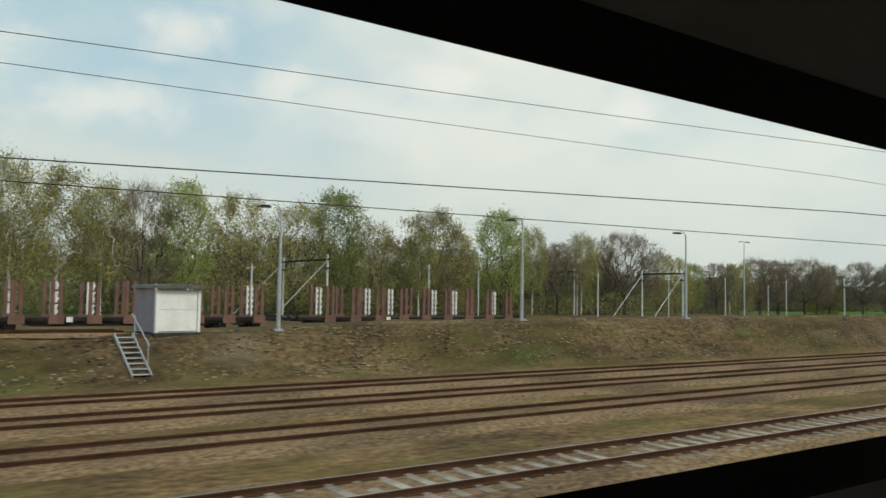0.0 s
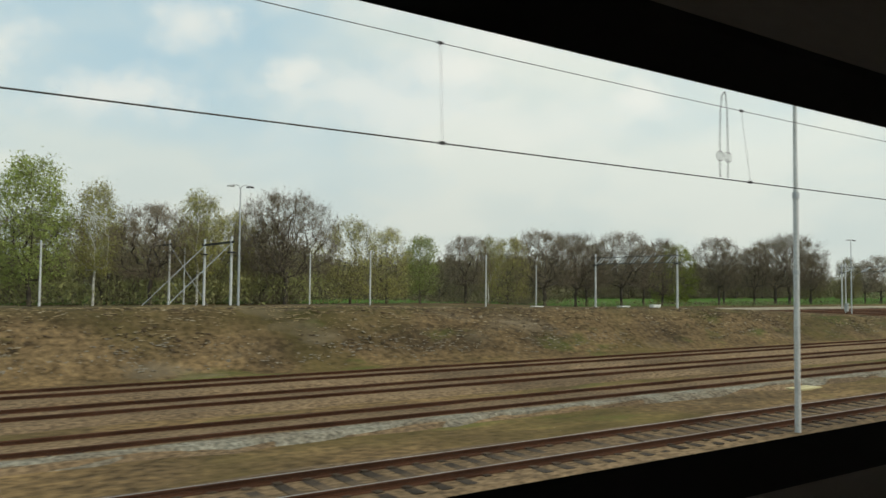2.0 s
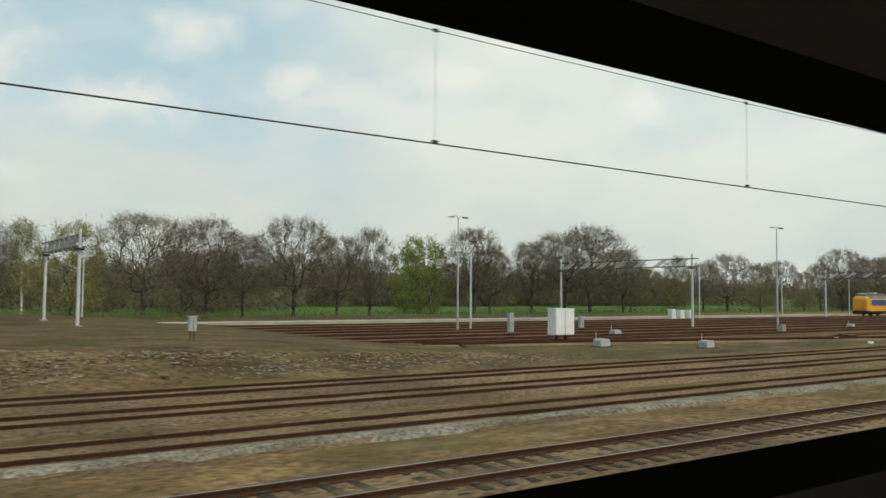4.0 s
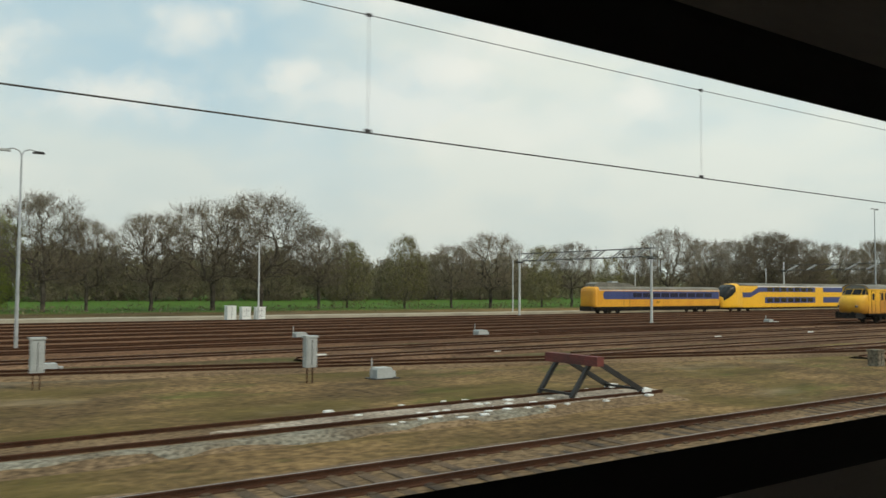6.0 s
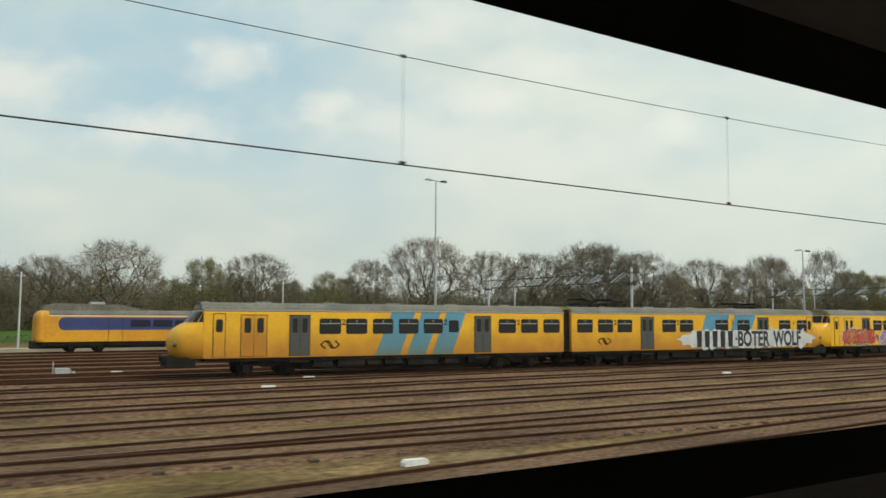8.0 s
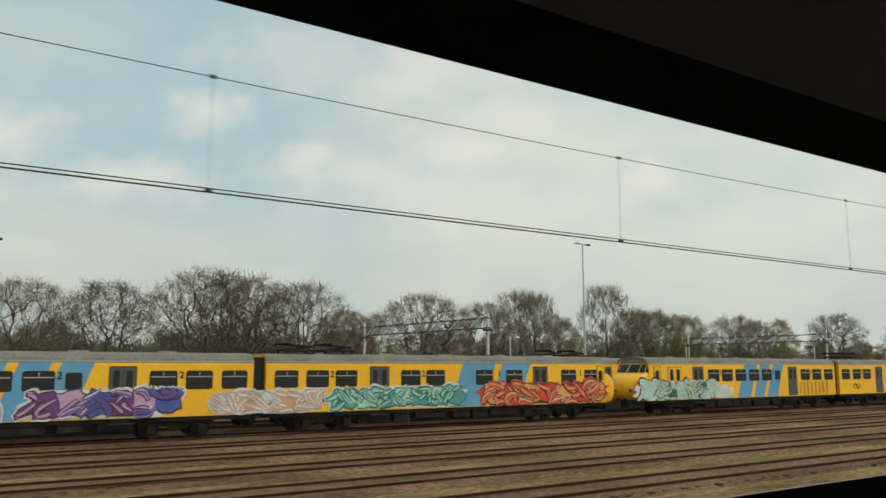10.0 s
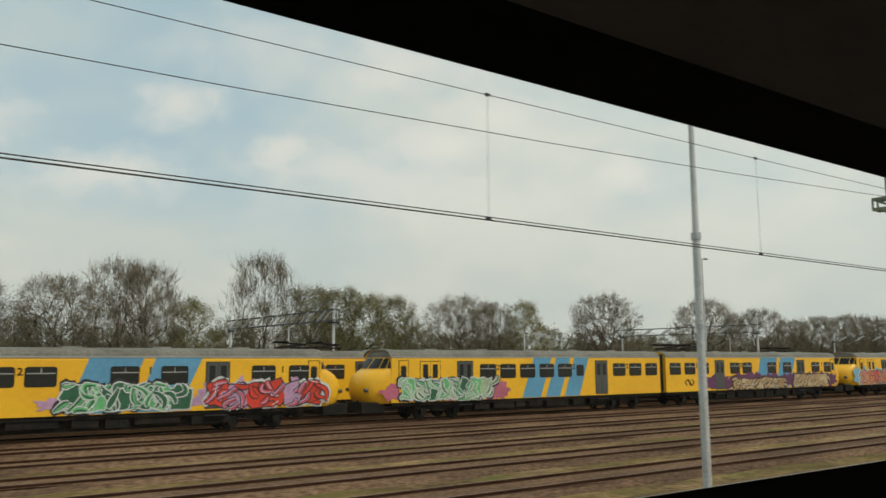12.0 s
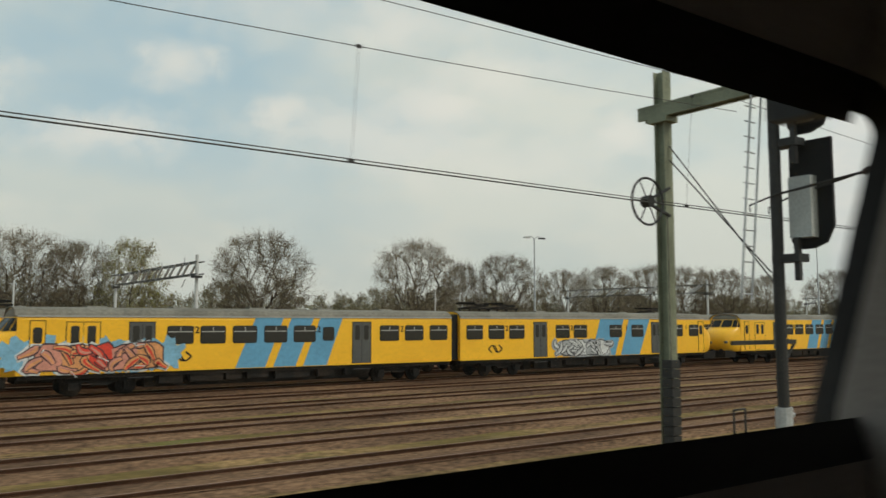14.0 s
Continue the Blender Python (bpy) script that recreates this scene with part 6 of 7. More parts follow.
cabinet(258.8, 20.2, 0.6, 0.5, 0.72, M_BALLASTG, "worn sand-coloured concrete box beside a lamp post")


def point_machine(x, y, s=1.0):
    m = thing("point_machine", "grey point motor with a small lever post", "point machine", "point motors", (x, y, -0.22))
    part("housing", Shape().extrude_y([(-0.5 * s, 0), (0.5 * s, 0), (0.5 * s, 0.5 * s), (0.42 * s, 0.62 * s), (-0.42 * s, 0.62 * s), (-0.5 * s, 0.5 * s)], -0.4 * s, 0.4 * s), M_CAB, m)
    part("plinth", Shape().box(-0.75 * s, 0.9 * s, -0.5 * s, 0.5 * s, -0.05, 0.04), M_DARK, m)
    part("lever", Shape().tube((-0.62 * s, 0, 0), (-0.62 * s, 0, 1.15 * s), 0.03, n=6), M_GALV, m)
    part("junction_box", Shape().box(0.62 * s, 0.85 * s, -0.15 * s, 0.15 * s, 0.05, 0.4 * s), M_CAB, m)
    return m


for x, y, s in ((235.6, 28.1, 0.72), (224.9, 36.9, 0.68), (195.2, 36.5, 0.85), (203.0, 52.3, 0.8), (189.3, 41.0, 0.9), (256.1, 47.9, 0.85), (243.2, 51.6, 0.8), (297.9, 51.2, 0.8)):
    point_machine(x, y, s)

# white clearance markers lying between converging tracks
for x, y, tilt in ((284.0, 38.3, 8), (285.2, 24.3, 10), (300.8, 17.0, 8), (305.3, 38.3, 5), (296.9, 47.8, 5), (245.9, 47.6, 5), (247.5, 35.3, 15), (301.1, 52.3, 5), (309.5, 43.0, 8), (46.3, 16.9, 12), (271, 38, 6), (216, 38.4, 8),
                   (334, 33.8, 6), (355, 29, 6), (212, 33.4, 6), (238, 38.2, 6)):
    single("clearance_marker", Shape().extrude_y([(-0.36, 0), (0.36, 0), (0.36, 0.09), (0.3, 0.14), (-0.3, 0.16), (-0.36, 0.1)], -0.1, 0.1), M_WHITE,
           "low white-painted clearance marker lying between two tracks", "marker", "clearance markers", at=(x, y, -0.2), turn=tilt)
for x, y in ((101.9, 17.0), (116.8, 16.6), (49.4, 16.6), (47.6, 16.2), (214.6, 26.4), (213.0, 16.3), (339.8, 19.6)):
    single("cover_slab", Shape().box(-0.75, 0.75, -0.32, 0.32, -0.05, 0.03), mat("slab_yellow", (0.55, 0.47, 0.25), 0.9, 0.25, 2, 0.2), "pale yellowish concrete cable cover slab on the ground", "slab", "cable covers",
           at=(x, y, -0.2), turn=4)


# ---- dwarf signals and the main signal ----
def dwarf_signal(x, y, h, head):
    m = thing("ground_signal", "small shunting signal on a slender post", "signal", "", (x, y, -0.22))
    part("post", Shape().tube((0, 0, -0.1), (0, 0, h), 0.05, 0.045, 8), M_GALV, m)
    if head == "box":
        part("head", Shape().box(-0.2, 0.2, -0.1, 0.1, h - 0.26, h).box(-0.05, 0.28, -0.05, 0.05, h - 0.2, h - 0.08), M_CAB, m)
        part("number_plate", Shape().extrude_y([(-0.13, h + 0.02), (0.17, h + 0.02), (0.17, h + 0.24), (-0.13, h + 0.24)], -0.03, 0.03), M_DARK, m, "dark plate with a pale bar")
        part("bar", Shape().box(-0.08, 0.12, -0.042, -0.03, h + 0.11, h + 0.15), M_WHITE, m)
    else:
        part("head", Shape().box(-0.13, 0.13, -0.1, 0.1, h - 0.7, h + 0.15), M_DARK, m)
        part("hood", Shape().tube((0, -0.1, h - 0.1), (0, -0.28, h - 0.12), 0.1, n=10), M_DARK, m)
    return m


dwarf_signal(279.75, 15.8, 2.35, "box")
dwarf_signal(406.0, 12.6, 1.95, "dark")

m = thing("main_signal", "black-backed colour-light signal on a post with a ladder", "signal", "", (519.9, 8.6, -0.22))
part("post", Shape().tube((0, 0, 1.9), (0, 0, 8.2), 0.11, n=12), M_DARK, m)
part("base", Shape().tube((0, 0, -0.2), (0, 0, 2.0), 0.16, n=12).tube((0, 0, 1.85), (0.28, 0, 1.85), 0.06, n=8).tube((0, 0, 0.9), (0.3, 0, 0.9), 0.09, n=8), M_GALV, m, "silver-painted post base")
for k, (z0, z1) in enumerate(((4.95, 7.0), (7.15, 8.4))):
    bd = Shape().extrude_x([(-0.95, z0 + 0.4), (-0.8, z0 + 0.1), (-0.55, z0), (-0.25, z0), (-0.12, z0 + 0.15), (-0.12, z1), (-0.95, z1)], 0.28, 0.36)
    h = part("backboard", bd, M_BLACK, m)
    part("back_cover", Shape().box(0.05, 0.28, -0.66, -0.22, z0 + 0.2, min(z0 + 1.35, z1 - 0.1)), M_CAB, h, "grey rear cover")
    part("bracket", Shape().box(-0.05, 0.3, -0.45, 0.1, z0 - 0.25, z0 - 0.1).box(0.0, 0.1, -0.42, -0.32, z0 - 0.6, z0 + 0.2), M_DARK, h)
ld = Shape()
for dx in (-0.75, -0.42):
    ld.tube((dx - 0.1, 0.25, 4.0), (dx + 0.25, 0.1, 8.3), 0.022, n=6)
part("ladder_rails", ld, M_GALV, m)
for k in range(14):
    z = 4.1 + 0.3 * k
    o = 0.35 * (z - 4.0) / 4.3
    part("rung", Shape().tube((-0.85 + o, 0.24, z), (-0.52 + o, 0.24, z), 0.014, n=5), M_GALV, m)
single("signal_cage", Shape().beam((-1.2, 0, 3.2), (0.9, 0, 3.2), 0.05, 0.08).beam((0.9, 0, 3.2), (0.2, 0, 2.5), 0.04, 0.04).beam((-1.2, 0, 0.2), (-1.2, 0, 2.0), 0.03, 0.03).beam((-0.85, 0, 0.2), (-0.85, 0, 2.0), 0.03, 0.03)
       .beam((-1.2, 0, 2.0), (-0.85, 0, 2.0), 0.03, 0.03).beam((-1.2, 0, 1.1), (-0.85, 0, 1.1), 0.03, 0.03).beam((-1.2, 0, 0.4), (-0.85, 0, 0.4), 0.03, 0.03), M_DARK, "dark steel access frame beside a signal post", "frame", at=(519.9, 8.85, -0.22))
wire([(519.7, 10.9, 7.1), (519.9, 8.7, 4.1)], 0.015, "steel stay wire from mast to signal post")
wire([(519.7, 10.9, 6.8), (519.9, 8.75, 4.3)], 0.015, "steel stay wire from mast to signal post")


# ---- shed, stairs and timber wagons at the bank ----
sz = ground_z(11.6, 37.8)
m = thing("shed", "small white metal-clad hut with a dark flat roof", "shed", "", (12.1, 38.2, sz + 0.02), 8)
for k, x in enumerate((-1.38, 1.22)):
    part("pilaster", Shape().box(x, x + 0.17, -1.3, -1.1, 0.0, 2.18), M_WHITE, m, "bright white corner post")
wl = Shape().box(-1.3, 1.3, -1.2, 1.2, 0.05, 2.2)
b = part("wall", wl, M_CAB, m)
for x in (-1.2, -0.005):
    for z, z1 in ((0.12, 1.2), (1.22, 2.14)):
        part("wall_panel", Shape().box(x, x + 1.19, -1.24, -1.2, z, z1), M_WHITE, b)
part("side_wall", Shape().box(-1.42, -1.30, -1.1, 1.2, 0.1, 2.2), mat("shed_side", (0.30, 0.26, 0.30), 0.8, 0.2, 1.5), b)
part("roof", Shape().extrude_y([(-1.62, 2.28), (1.62, 2.28), (1.5, 2.44), (0, 2.5), (-1.5, 2.44)], -1.55, 1.5), mat("shed_roof", (0.13, 0.135, 0.12), 0.9, 0.3, 1.2), m, "dark grey felt roof")
# dark strip round the hut's foot, a little wider than its walls
part("plinth", Shape().box(-1.46, 1.46, -1.32, 1.25, -0.3, 0.05), M_DARK, m, "dark base strip under the hut")

m.scale = (0.78, 0.84, 0.9)
m = thing("bank_stairs", "galvanised steel stairs with handrail up the bank", "stairs", "", (0, 0, 0))
a, c = Vector((9.75, 33.7, 0.0)), Vector((9.75, 36.7, 1.56))
for dx in (-0.38, 0.38):
    part("stringer", Shape().beam(a + Vector((dx, 0, 0.05)), c + Vector((dx, 0, 0.05)), 0.05, 0.16), M_GALV, m)
for k in range(8):
    p = a.lerp(c, (k + 0.3) / 8)
    part("tread", Shape().box(p.x - 0.36, p.x + 0.36, p.y - 0.11, p.y + 0.13, p.z + 0.06, p.z + 0.10), M_GALV, m)
hr = Shape()
for k in (0.25, 0.95):
    p = a.lerp(c, k) + Vector((0.42, 0, 0))
    hr.tube(p, p + Vector((0, 0, 0.95)), 0.025, n=6)
hr.tube(a.lerp(c, 0.2) + Vector((0.42, 0, 0.95)), c + Vector((0.42, 0.3, 0.95)), 0.025, n=6)
part("handrail", hr, M_GALV, m)

M_STAKE = mat("stake_rust_red", (0.19, 0.095, 0.07), 0.8, 0.3, 1.0, 0, 0, 12)


def timber_wagon(x):
    """Flat wagon with nine sets of tall stakes; 20.8 m over the frame."""
    m = thing("timber_wagon", "empty dark flat wagon with tall rusty timber stakes", "wagon", "timber wagons on the plateau", (x, 52.6, 0.92))
    fr = Shape().box(-10.3, 10.3, -1.25, 1.25, 0.78, 0.98).box(-10.4, -10.3, -1.3, 1.3, 0.7, 1.1).box(10.3, 10.4, -1.3, 1.3, 0.7, 1.1)
    fr.extrude_y([(-6.5, 0.78), (6.5, 0.78), (5, 0.48), (-5, 0.48)], -1.1, -0.95)
    part("frame", fr, M_UNDER, m)
    for bx in (-7.4, 7.4):
        q = part("bogie", BOGIE, None, m)
        q.location.x = bx
    for k in range(9):
        sx = -7.9 + 2.08 * k
        for sy in (-1.22, 1.22):
            st = Shape()
            for dx in (-0.24, 0.2):
                st.beam((sx + dx, sy, 0.7), (sx + dx, sy, 3.2 - 0.12 * (k % 2)), 0.20, 0.14)
            for z in (1.75, 2.5):
                st.box(sx - 0.24, sx + 0.2, sy - 0.03, sy + 0.03, z, z + 0.12)
            st.box(sx - 0.42, sx + 0.42, sy - 0.12, sy + 0.12, 0.62, 1.15)
            part("stake", st, M_STAKE, m)
        if k % 3 != 1:
            tooth = Shape()
            for dx in (0.05, 0.36):
                tooth.box(sx + dx, sx + dx + 0.09, 1.0, 1.14, 1.1, 3.1)
                for q in range(5):
                    tooth.box(sx + dx + 0.09, sx + dx + 0.16, 1.0, 1.14, 1.2 + 0.4 * q, 1.36 + 0.4 * q)
            part("stake_face", tooth, M_WHITE, m, "pale toothed stake lining")
    for e in (-1, 1):
        for sy in (-0.88, 0.88):
            part("buffer", Shape().tube((e * 10.4, sy, 0.95), (e * 10.9, sy, 0.95), 0.09, 0.2, 10), M_DARK, m)
    part("marker_plate", Shape().box(-3.2, -2.85, -1.31, -1.27, 0.72, 1.02), M_WHITE, m)
    return m


w0 = timber_wagon(35.6)
for k in range(1, 4):
    copy_thing(w0, pose(35.6 - 22.0 * k, 52.6, 0.92))


# ---- trees ----
def grow(seed, H, kind):
    """Shapes of trunk with limbs, of fine twigs, and of buds or leaves. Limbs reach out to points spread through a lumpy crown."""
    rng = random.Random(seed)
    wood, twig, leaf = Shape(), Shape(), Shape()
    # crown base, crown radius, leader height, tips, twigs and leaves at a tip, leaf size, trunk radius
    base, cr, lead, tips, ntw, nlf, ls, tr = dict(
        oak=(0.28, 0.52, 0.46, 640, 15, 4, 0.12, 0.021), round=(0.29, 0.42, 0.50, 540, 15, 5, 0.12, 0.019),
        birch=(0.28, 0.22, 0.93, 190, 10, 46, 0.16, 0.010), green=(0.18, 0.27, 0.80, 250, 6, 46, 0.20, 0.015), olive=(0.10, 0.36, 0.66, 250, 18, 36, 0.18, 0.016), young=(0.10, 0.33, 0.72, 220, 12, 40, 0.18, 0.015),
        willow=(0.06, 0.46, 0.60, 320, 2, 60, 0.24, 0.022), thin=(0.16, 0.34, 0.80, 420, 11, 0, 0.11, 0.016), far=(0.03, 0.48, 0.55, 80, 24, 34, 0.34, 0.018))[kind]
    big = 1.5 if kind == "far" else 1.0
    P, parent, kids = [], [], []
    m = 9
    for i in range(m + 1):
        P.append((rng.gauss(0, 0.006) * H * (i > 1), rng.gauss(0, 0.006) * H * (i > 1), -0.3 + (lead * H + 0.3) * i / m))
        parent.append(i - 1)
    pts = []
    while len(pts) < tips:
        u = rng.random()
        az = rng.uniform(0, 2 * math.pi)
        w = (u - 0.40) / (0.62 if u > 0.40 else 0.52)
        r = cr * H * max(0.0, 1 - abs(w) ** 2.5) ** 0.45
        if kind in ("birch", "thin"):
            r = cr * H * min(1.0, 0.5 + 1.5 * u) * math.sqrt(max(0.0, 1 - max(0.0, (u - 0.45) / 0.58) ** 2))
        r *= 0.92 + 0.24 * noise.noise((math.cos(az) * 1.3 + seed, math.sin(az) * 1.3, u * 2.6))
        k = rng.random() ** 0.38
        pts.append((r * k * math.cos(az), r * k * math.sin(az), H * (base + (1 - base) * u * (0.93 + 0.07 * rng.random()))))
    pts.sort(key=lambda q: q[0] ** 2 + q[1] ** 2 + (q[2] - base * H) ** 2 * 0.8)
    A = np.zeros((m + 1 + 2 * tips, 3))
    A[:m + 1] = P
    n = m + 1
    ends = []
    for q in pts:
        q = np.array(q)
        dd = A[:n] - q
        ray = q - np.array([0, 0, base * H * 0.8])
        ray = ray / np.sqrt((ray ** 2).sum())
        along = dd @ ray
        across = dd - along[:, None] * ray
        cost = np.sqrt(along ** 2 + 5.0 * (across ** 2).sum(1)) + 1.2 * np.maximum(0, along + 0.02 * H) + (A[:n, 2] < base * H * 0.7) * 50
        j = int(cost.argmin())
        mid = (A[j] + q) / 2 + np.array([rng.gauss(0, 0.010) * H, rng.gauss(0, 0.010) * H, rng.uniform(-0.012, 0.016) * H])
        A[n], A[n + 1] = mid, q
        parent += [j, n]
        ends.append(n + 1)
        n += 2
    load = np.zeros(n)
    load[ends] = 1
    for i in range(n - 1, 0, -1):
        load[parent[i]] += load[i]
    R = H * tr
    rad = np.maximum(R * 0.04, R * (load / load[1]) ** (0.43 if kind in ("oak", "round") else 0.55))
    for i in range(1, n):
        j = parent[i]
        r0 = R * (1.2 if i == 1 else 1.0) if i <= 2 else min(rad[j], rad[i] * 1.5)
        if rad[i] > 0.05 or i <= m:
            wood.tube(A[j], A[i], r0, rad[i], 7 if i <= m else 4, caps=False)
        else:
            # a thin branch: a three-sided spike
            a, b = Vector(A[j]), Vector(A[i])
            d = (b - a)
            u = d.orthogonal().normalized() * max(min(r0, 0.045), 0.022)
            w = d.cross(u).normalized() * max(min(r0, 0.045), 0.022)
            wood.add([a + u, a - u * 0.5 + w * 0.87, a - u * 0.5 - w * 0.87, b], [(0, 1, 3), (1, 2, 3), (2, 0, 3)])

    def rnd():
        return Vector((rng.gauss(0, 1), rng.gauss(0, 1), rng.gauss(0, 1)))

    spread = 0.75 if kind in ("far", "oak", "round") else 0.55
    heart = Vector((0, 0, H * (base + 0.25)))
    for e in ends:
        q = Vector(A[e])
        back = Vector(A[parent[e]])
        outw = (q - heart).normalized()
        for k in range(ntw):
            a = q.lerp(back, rng.random() * 1.2) + rnd() * 0.32 * H / 17
            t = (outw * 0.45 + rnd() * 0.6 + Vector((0, 0, 1.3 if kind == "thin" else 0.25))).normalized()
            tl = rng.uniform(0.6, 1.7) * H / 17 * big * (1.3 if kind == "thin" else 1.0)
            w = t.orthogonal().normalized()
            w.rotate(Matrix.Rotation(rng.uniform(0, 6.28), 3, t))
            e2 = a + (t + rnd() * 0.12) * tl
            twig.add([a - w * 0.026 * big, a + w * 0.026 * big, e2], [(0, 1, 2)])
        for k in range(nlf):
            c = q.lerp(back, rng.random() * 0.7) + rnd() * spread * H / 17 + outw * rng.uniform(-0.2, 0.5)
            u = rnd().normalized() * ls * rng.uniform(0.5, 1.3)
            v = rnd().normalized() * ls * rng.uniform(0.4, 1.0)
            leaf.add([c - u, c + v, c + u - v * 0.5], [(0, 1, 2)])
    return wood, twig, leaf


KINDS = {"oak": (M_TRUNK, M_TWIG, M_BUD, "bare oak with brown twigs and first buds"),
         "round": (M_TRUNK, M_TWIG, M_BUD, "round-crowned budding tree with bare grey twigs"),
         "birch": (M_BIRCH, M_TWIG, M_BIRCHL, "white-stemmed birch with yellow-green young leaves"),
         "green": (M_TRUNK, M_TWIG, M_SPRING, "tree in bright green young leaf"),
         "olive": (M_TRUNK, M_TWIG, M_OLIVE, "bushy tree in brown-olive young leaf"),
         "young": (M_TRUNK, M_TWIG, M_YOUNG, "bushy tree in pale yellow-green young leaf"),
         "willow": (M_TRUNK, M_TWIG, M_GREEN, "dense fresh green tree in leaf"),
         "thin": (M_TRUNK, M_TWIG, M_BUD, "slender bare tree with fine twigs"),
         "far": (M_TRUNK, M_TWIG, M_FARL, "bushy budding tree at the back of the wood")}
PROTO = {}
for kind, seeds in (("oak", (11, 12, 13, 14)), ("round", (21, 22)), ("birch", (31, 32, 33)), ("green", (41, 42)), ("olive", (45, 46)), ("young", (47, 48)), ("willow", (51,)), ("thin", (61, 62)), ("far", (71, 72, 73))):
    for sd in seeds:
        wood, twig, leaf = grow(sd, 17.0, kind)
        tm, wm, lm, lab = KINDS[kind]
        PROTO.setdefault(kind, []).append((wood.mesh("trunk", tm), twig.mesh("twig_spray", wm), leaf.mesh("crown", lm), lab))


def tree(kind, x, y, h, rng):
    tr, tw, le, lab = PROTO[kind][rng.randrange(len(PROTO[kind]))]
    t = thing("tree", lab, "tree", "trees of the wood", (x, y, ground_z(x, y) - 0.1), rng.uniform(0, 360))
    k = h / 17.0
    t.scale = (k * rng.uniform(0.88, 1.12), k * rng.uniform(0.88, 1.12), k)
    part("trunk", tr, None, t)
    tagged(part("twig_spray", tw, None, t), kind="stuff")
    part("crown", le, None, t)
    return t


rng = random.Random(77)
def stand(*trees):
    """Single trees along one stretch: kind, place along and away from the line, height."""
    for kind, x, y, h in trees:
        tree(kind, x, y, h, rng)


# birches and young leaf beside the first stretch
stand(("birch", 4, 97, 16), ("birch", 9, 99, 17), ("birch", 14, 98, 17.3), ("birch", 19, 100, 17), ("birch", 24, 101, 16), ("thin", 29, 102, 15.8), ("green", 34, 102, 16.8), ("young", 42, 103, 16),
      ("young", 50, 103, 15.4), ("green", 56, 103, 17.8), ("young", 62, 103, 13.8), ("olive", 74, 104, 16.6), ("young", 81, 108, 14), ("green", 89, 105, 17.4), ("birch", 96, 105, 15), ("round", 103, 106, 12.8),
      ("birch", 109, 106, 14.8), ("oak", 122, 107, 15.8), ("birch", 68, 99, 12.5), ("young", 116, 112, 13))
# olive and bare trees behind the end of the bank
stand(("young", 133, 108, 12.8), ("young", 140, 109, 11.7), ("green", 147, 110, 10.9), ("round", 157, 111, 11.3), ("birch", 162, 111, 11.5), ("young", 168, 113, 12), ("oak", 177, 113, 14), ("oak", 186, 114, 14.1),
      ("round", 193, 118, 12.5), ("oak", 200, 115, 15.2))
# park-like trees round the meadow
stand(("round", 208, 116, 12.8), ("thin", 214, 116, 14.1), ("willow", 231, 127, 14.0), ("round", 238, 119, 15.6), ("round", 244, 122, 12.5), ("round", 252, 119, 14), ("oak", 261, 119, 16.4), ("oak", 269, 120, 17.9),
      ("round", 279, 120, 13.3), ("olive", 287, 125, 11.5), ("olive", 295, 119, 12.4), ("round", 305, 119, 11.4), ("oak", 314, 119, 13.6), ("olive", 326, 118, 11.9), ("round", 334, 118, 12.8))
stand(("olive", 345, 118, 10.3), ("round", 353, 118, 12.5), ("oak", 364, 118, 16.8), ("oak", 378, 119, 15), ("round", 388, 119, 15.4), ("oak", 402, 119, 18.1), ("oak", 409, 122, 17.6), ("oak", 418, 120, 17),
      ("round", 426, 121, 13), ("olive", 432, 122, 12.6), ("oak", 445, 126, 17))
# tall bare trees and an olive-coloured grove behind the trains
stand(("round", 459, 126, 15.8), ("thin", 467, 125, 18.4), ("thin", 471, 125, 18), ("olive", 477, 124, 13.4), ("thin", 489, 123, 20.5), ("olive", 497, 122, 15.9), ("olive", 502, 122, 16.2), ("olive", 507, 121, 15.5),
      ("olive", 513, 120, 14.8), ("oak", 524, 117, 15.2), ("round", 531, 116, 14.2), ("olive", 537, 114, 14.5))
# spaced oaks along the last stretch
stand(("oak", 554, 109.5, 16.4), ("oak", 576, 102, 16), ("thin", 584, 101, 12.7), ("oak", 592, 100, 14.4), ("round", 606, 101, 12.6), ("round", 616, 101, 13.5), ("oak", 630, 102, 14.4), ("oak", 643, 103, 14.6),
      ("oak", 655, 103, 14.6), ("round", 672, 104, 14), ("oak", 703, 104, 16.5), ("round", 730, 106, 15), ("oak", 760, 108, 15))
# a broken birch leaning in the meadow
bs = thing("birch_stem", "bare leaning white birch stem in the meadow", "tree", "", (236.3, 130.5, ground_z(236.3, 130.5)))
part("trunk", Shape().tube((0.3, 0, -0.1), (0, 0, 1.9), 0.17, 0.14, 8).tube((0, 0, 1.9), (-0.45, 0.1, 3.9), 0.14, 0.09, 8), M_BIRCH, bs)
part("branch", Shape().tube((-0.1, 0, 2.4), (0.35, 0.2, 3.2), 0.05, 0.02, 6), M_BIRCH, bs)
# the lower wood behind them
x = -15.0
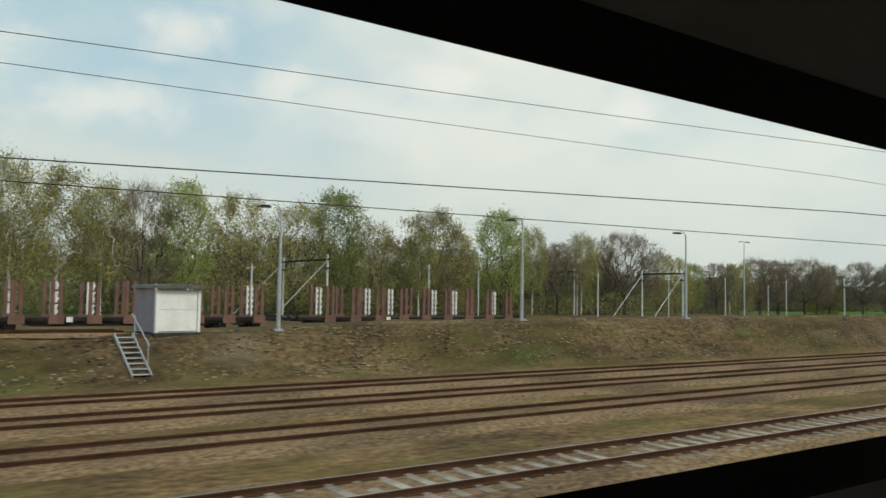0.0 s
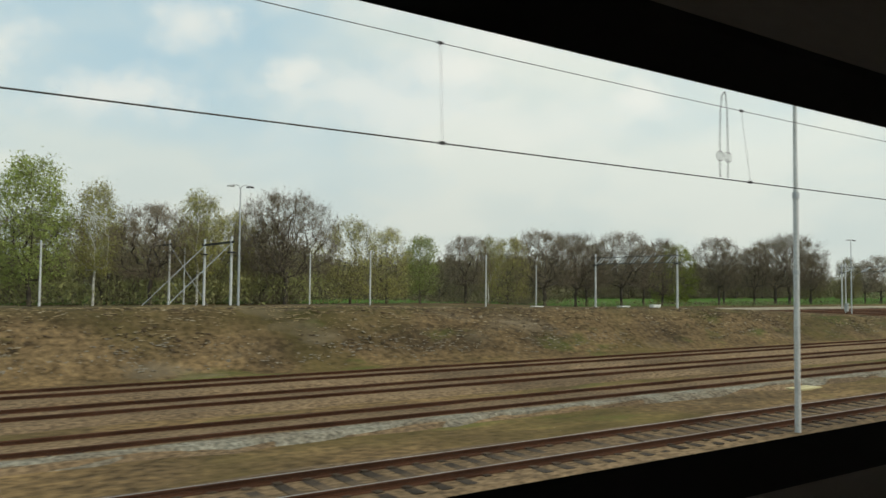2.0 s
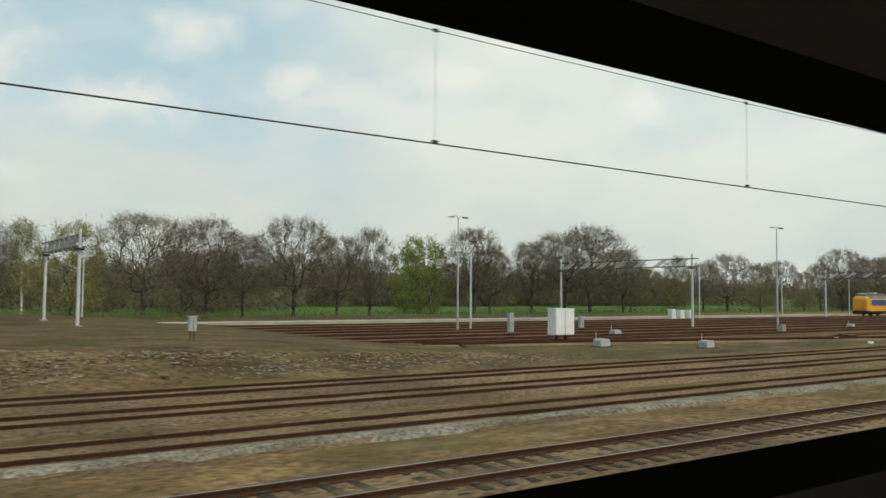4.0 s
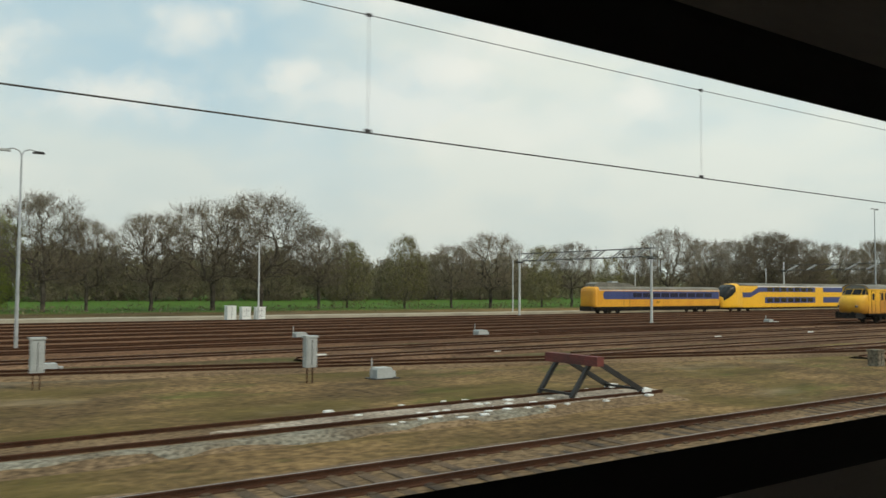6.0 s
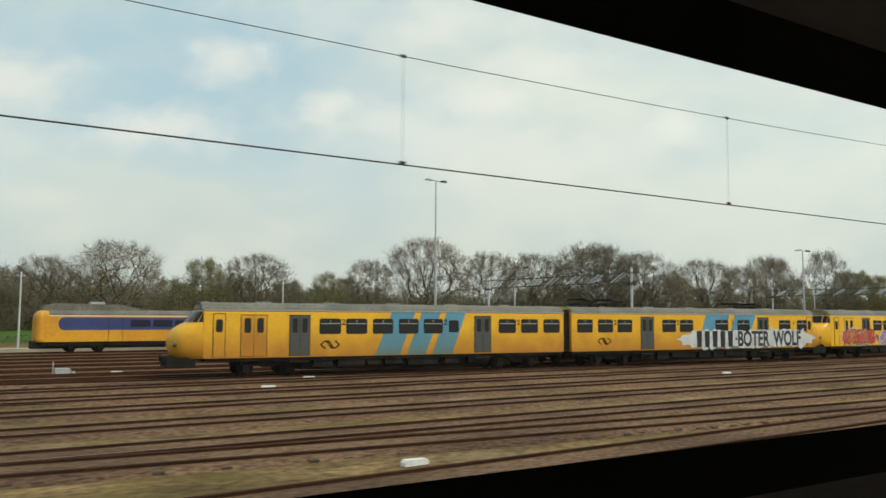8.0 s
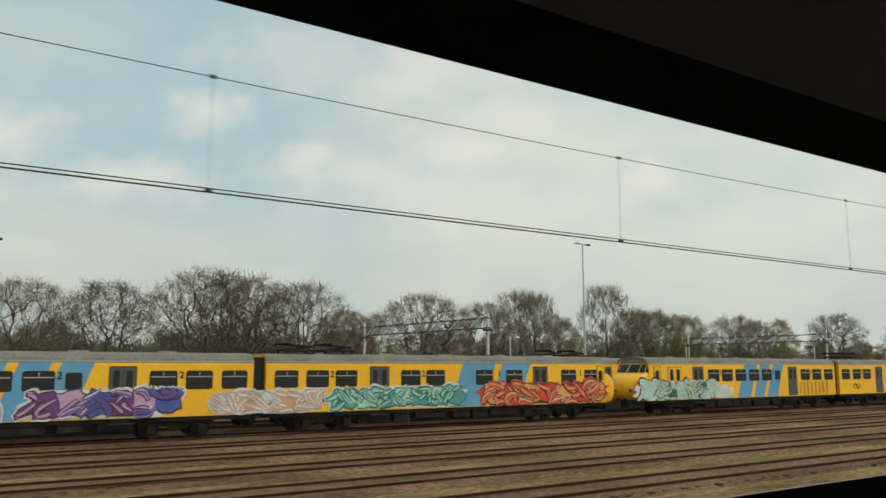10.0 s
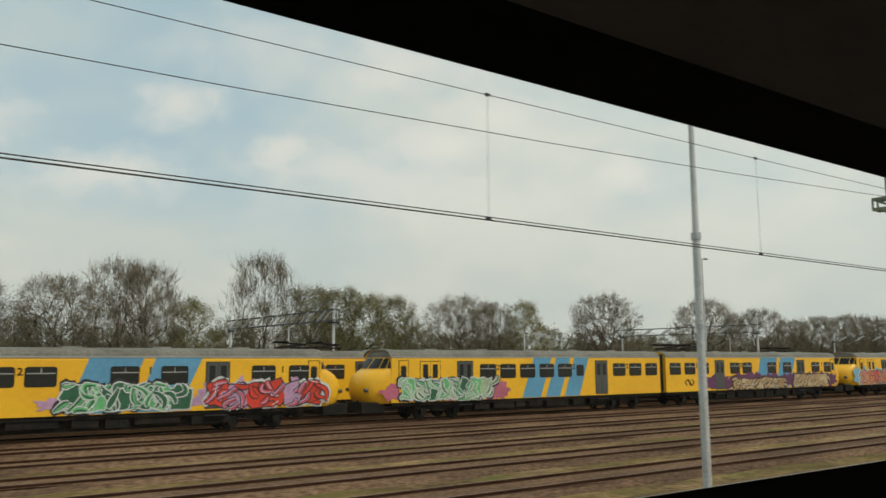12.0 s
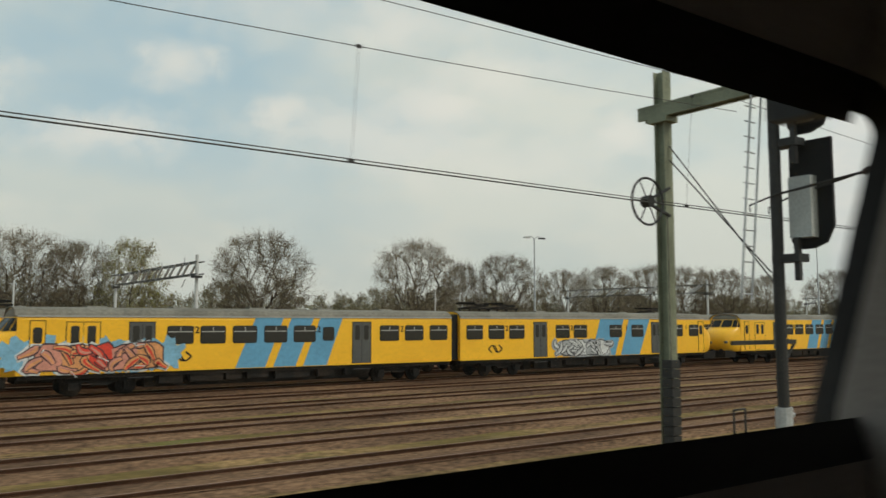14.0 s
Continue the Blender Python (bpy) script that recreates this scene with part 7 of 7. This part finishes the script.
while x < 880:
    if x < 130:
        y, h, step = rng.uniform(112, 140), rng.uniform(10.5, 14.0), 3.6
    elif x < 205:
        y, h, step = rng.uniform(130, 155), rng.uniform(8.5, 11.5), 4.4
    elif x < 400:
        y, h, step = rng.uniform(190, 225), rng.uniform(11.0, 14.5), 3.0
    elif x < 450:
        y, h, step = rng.uniform(135, 165), rng.uniform(8.5, 11.5), 4.5
    elif x < 545:
        y, h, step = rng.uniform(124, 145), rng.uniform(8.5, 11.5), 4.5
    else:
        y, h, step = rng.uniform(118, 150), rng.uniform(8.5, 11.5), 4.0
    tree("far", x, y, h, rng)
    x += step * rng.uniform(0.6, 1.4)


def thicket(x0, x1, y0, y1, h, seed, material, label, n, size=0.42):
    """A belt of brush: upright twigs of uneven height and many small sprays."""
    rng = random.Random(seed)
    s = Shape()
    for i in range(n):
        x, y = rng.uniform(x0, x1), rng.uniform(y0, y1)
        top = h * (0.70 + 0.38 * noise.noise((x * 0.07, y * 0.05, seed)) + 0.2 * noise.noise((x * 0.35, y * 0.3, 3)))
        z = ground_z(x, y) + top * rng.random() ** 0.8
        c = Vector((x, y, z))
        if i % 3:
            d = Vector((rng.gauss(0, 0.8), rng.gauss(0, 0.6), 1)).normalized() * size * rng.uniform(0.8, 2.4)
            w = Vector((1, 0, 0)) if rng.random() < 0.7 else Vector((0, 1, 0))
            w = w * size * 0.10
            s.add([c - w, c + w, c + d + w * 0.4, c + d - w * 0.4], [(0, 1, 2, 3)])
        else:
            a = Vector((rng.gauss(0, 1), rng.gauss(0, 1), rng.gauss(0, 1))).normalized() * size * rng.uniform(0.3, 1.0)
            b = Vector((rng.gauss(0, 0.6), rng.gauss(0, 0.6), rng.gauss(0, 1))).normalized() * size * rng.uniform(0.25, 0.8)
            s.add([c - a, c + b * 0.6, c + a, c - b], [(0, 1, 2, 3)])
    return single("thicket", s, material, label, "brush", kind="stuff")


M_BRUSHG = leafy("undergrowth_greening", (0.40, 0.40, 0.16), (0.26, 0.255, 0.115), 0.3, gaps=0.0)
thicket(-20, 135, 118, 145, 11.0, 1, M_BRUSHG, "tangled greening undergrowth of a wood", 26000, 0.8)
thicket(-20, 130, 104, 120, 5.0, 2, M_BRUSHG, "low brown and green undergrowth below birches", 16000, 0.42)
thicket(130, 215, 140, 180, 9.5, 3, M_BUSH, "dark brush at the back of a meadow", 13000, 1.0)
thicket(200, 470, 196, 235, 12.0, 11, M_BUSH, "dark brush at the back of a meadow", 34000, 1.3)
thicket(60, 240, 101, 108, 1.5, 8, M_BUSH, "low scrub along the edge of a meadow", 4000, 0.3)
thicket(240, 430, 104, 110, 1.0, 9, M_BUSH, "patchy low scrub along the edge of a meadow", 2200, 0.25)
thicket(130, 215, 132, 150, 2.6, 4, M_BUSH, "low hedge along a meadow", 2200, 0.45)
thicket(215, 430, 117, 131, 1.0, 12, M_BUSH, "scattered low brush between the trees of a meadow", 1800, 0.4)
thicket(535, 820, 119, 138, 8.2, 10, M_BUSH, "dense brown brush closing the gaps between spaced oaks", 15000, 0.75)
thicket(410, 900, 132, 185, 7.5, 5, M_BUSH, "brown brush behind the trees", 46000, 1.0)
thicket(400, 600, 118, 146, 6.0, 6, M_BUSH, "brown bare brush below the trees", 12000, 0.7)
thicket(-60, 1200, 260, 330, 13.0, 7, M_BUSH, "distant wood on the skyline", 14000, 2.2)
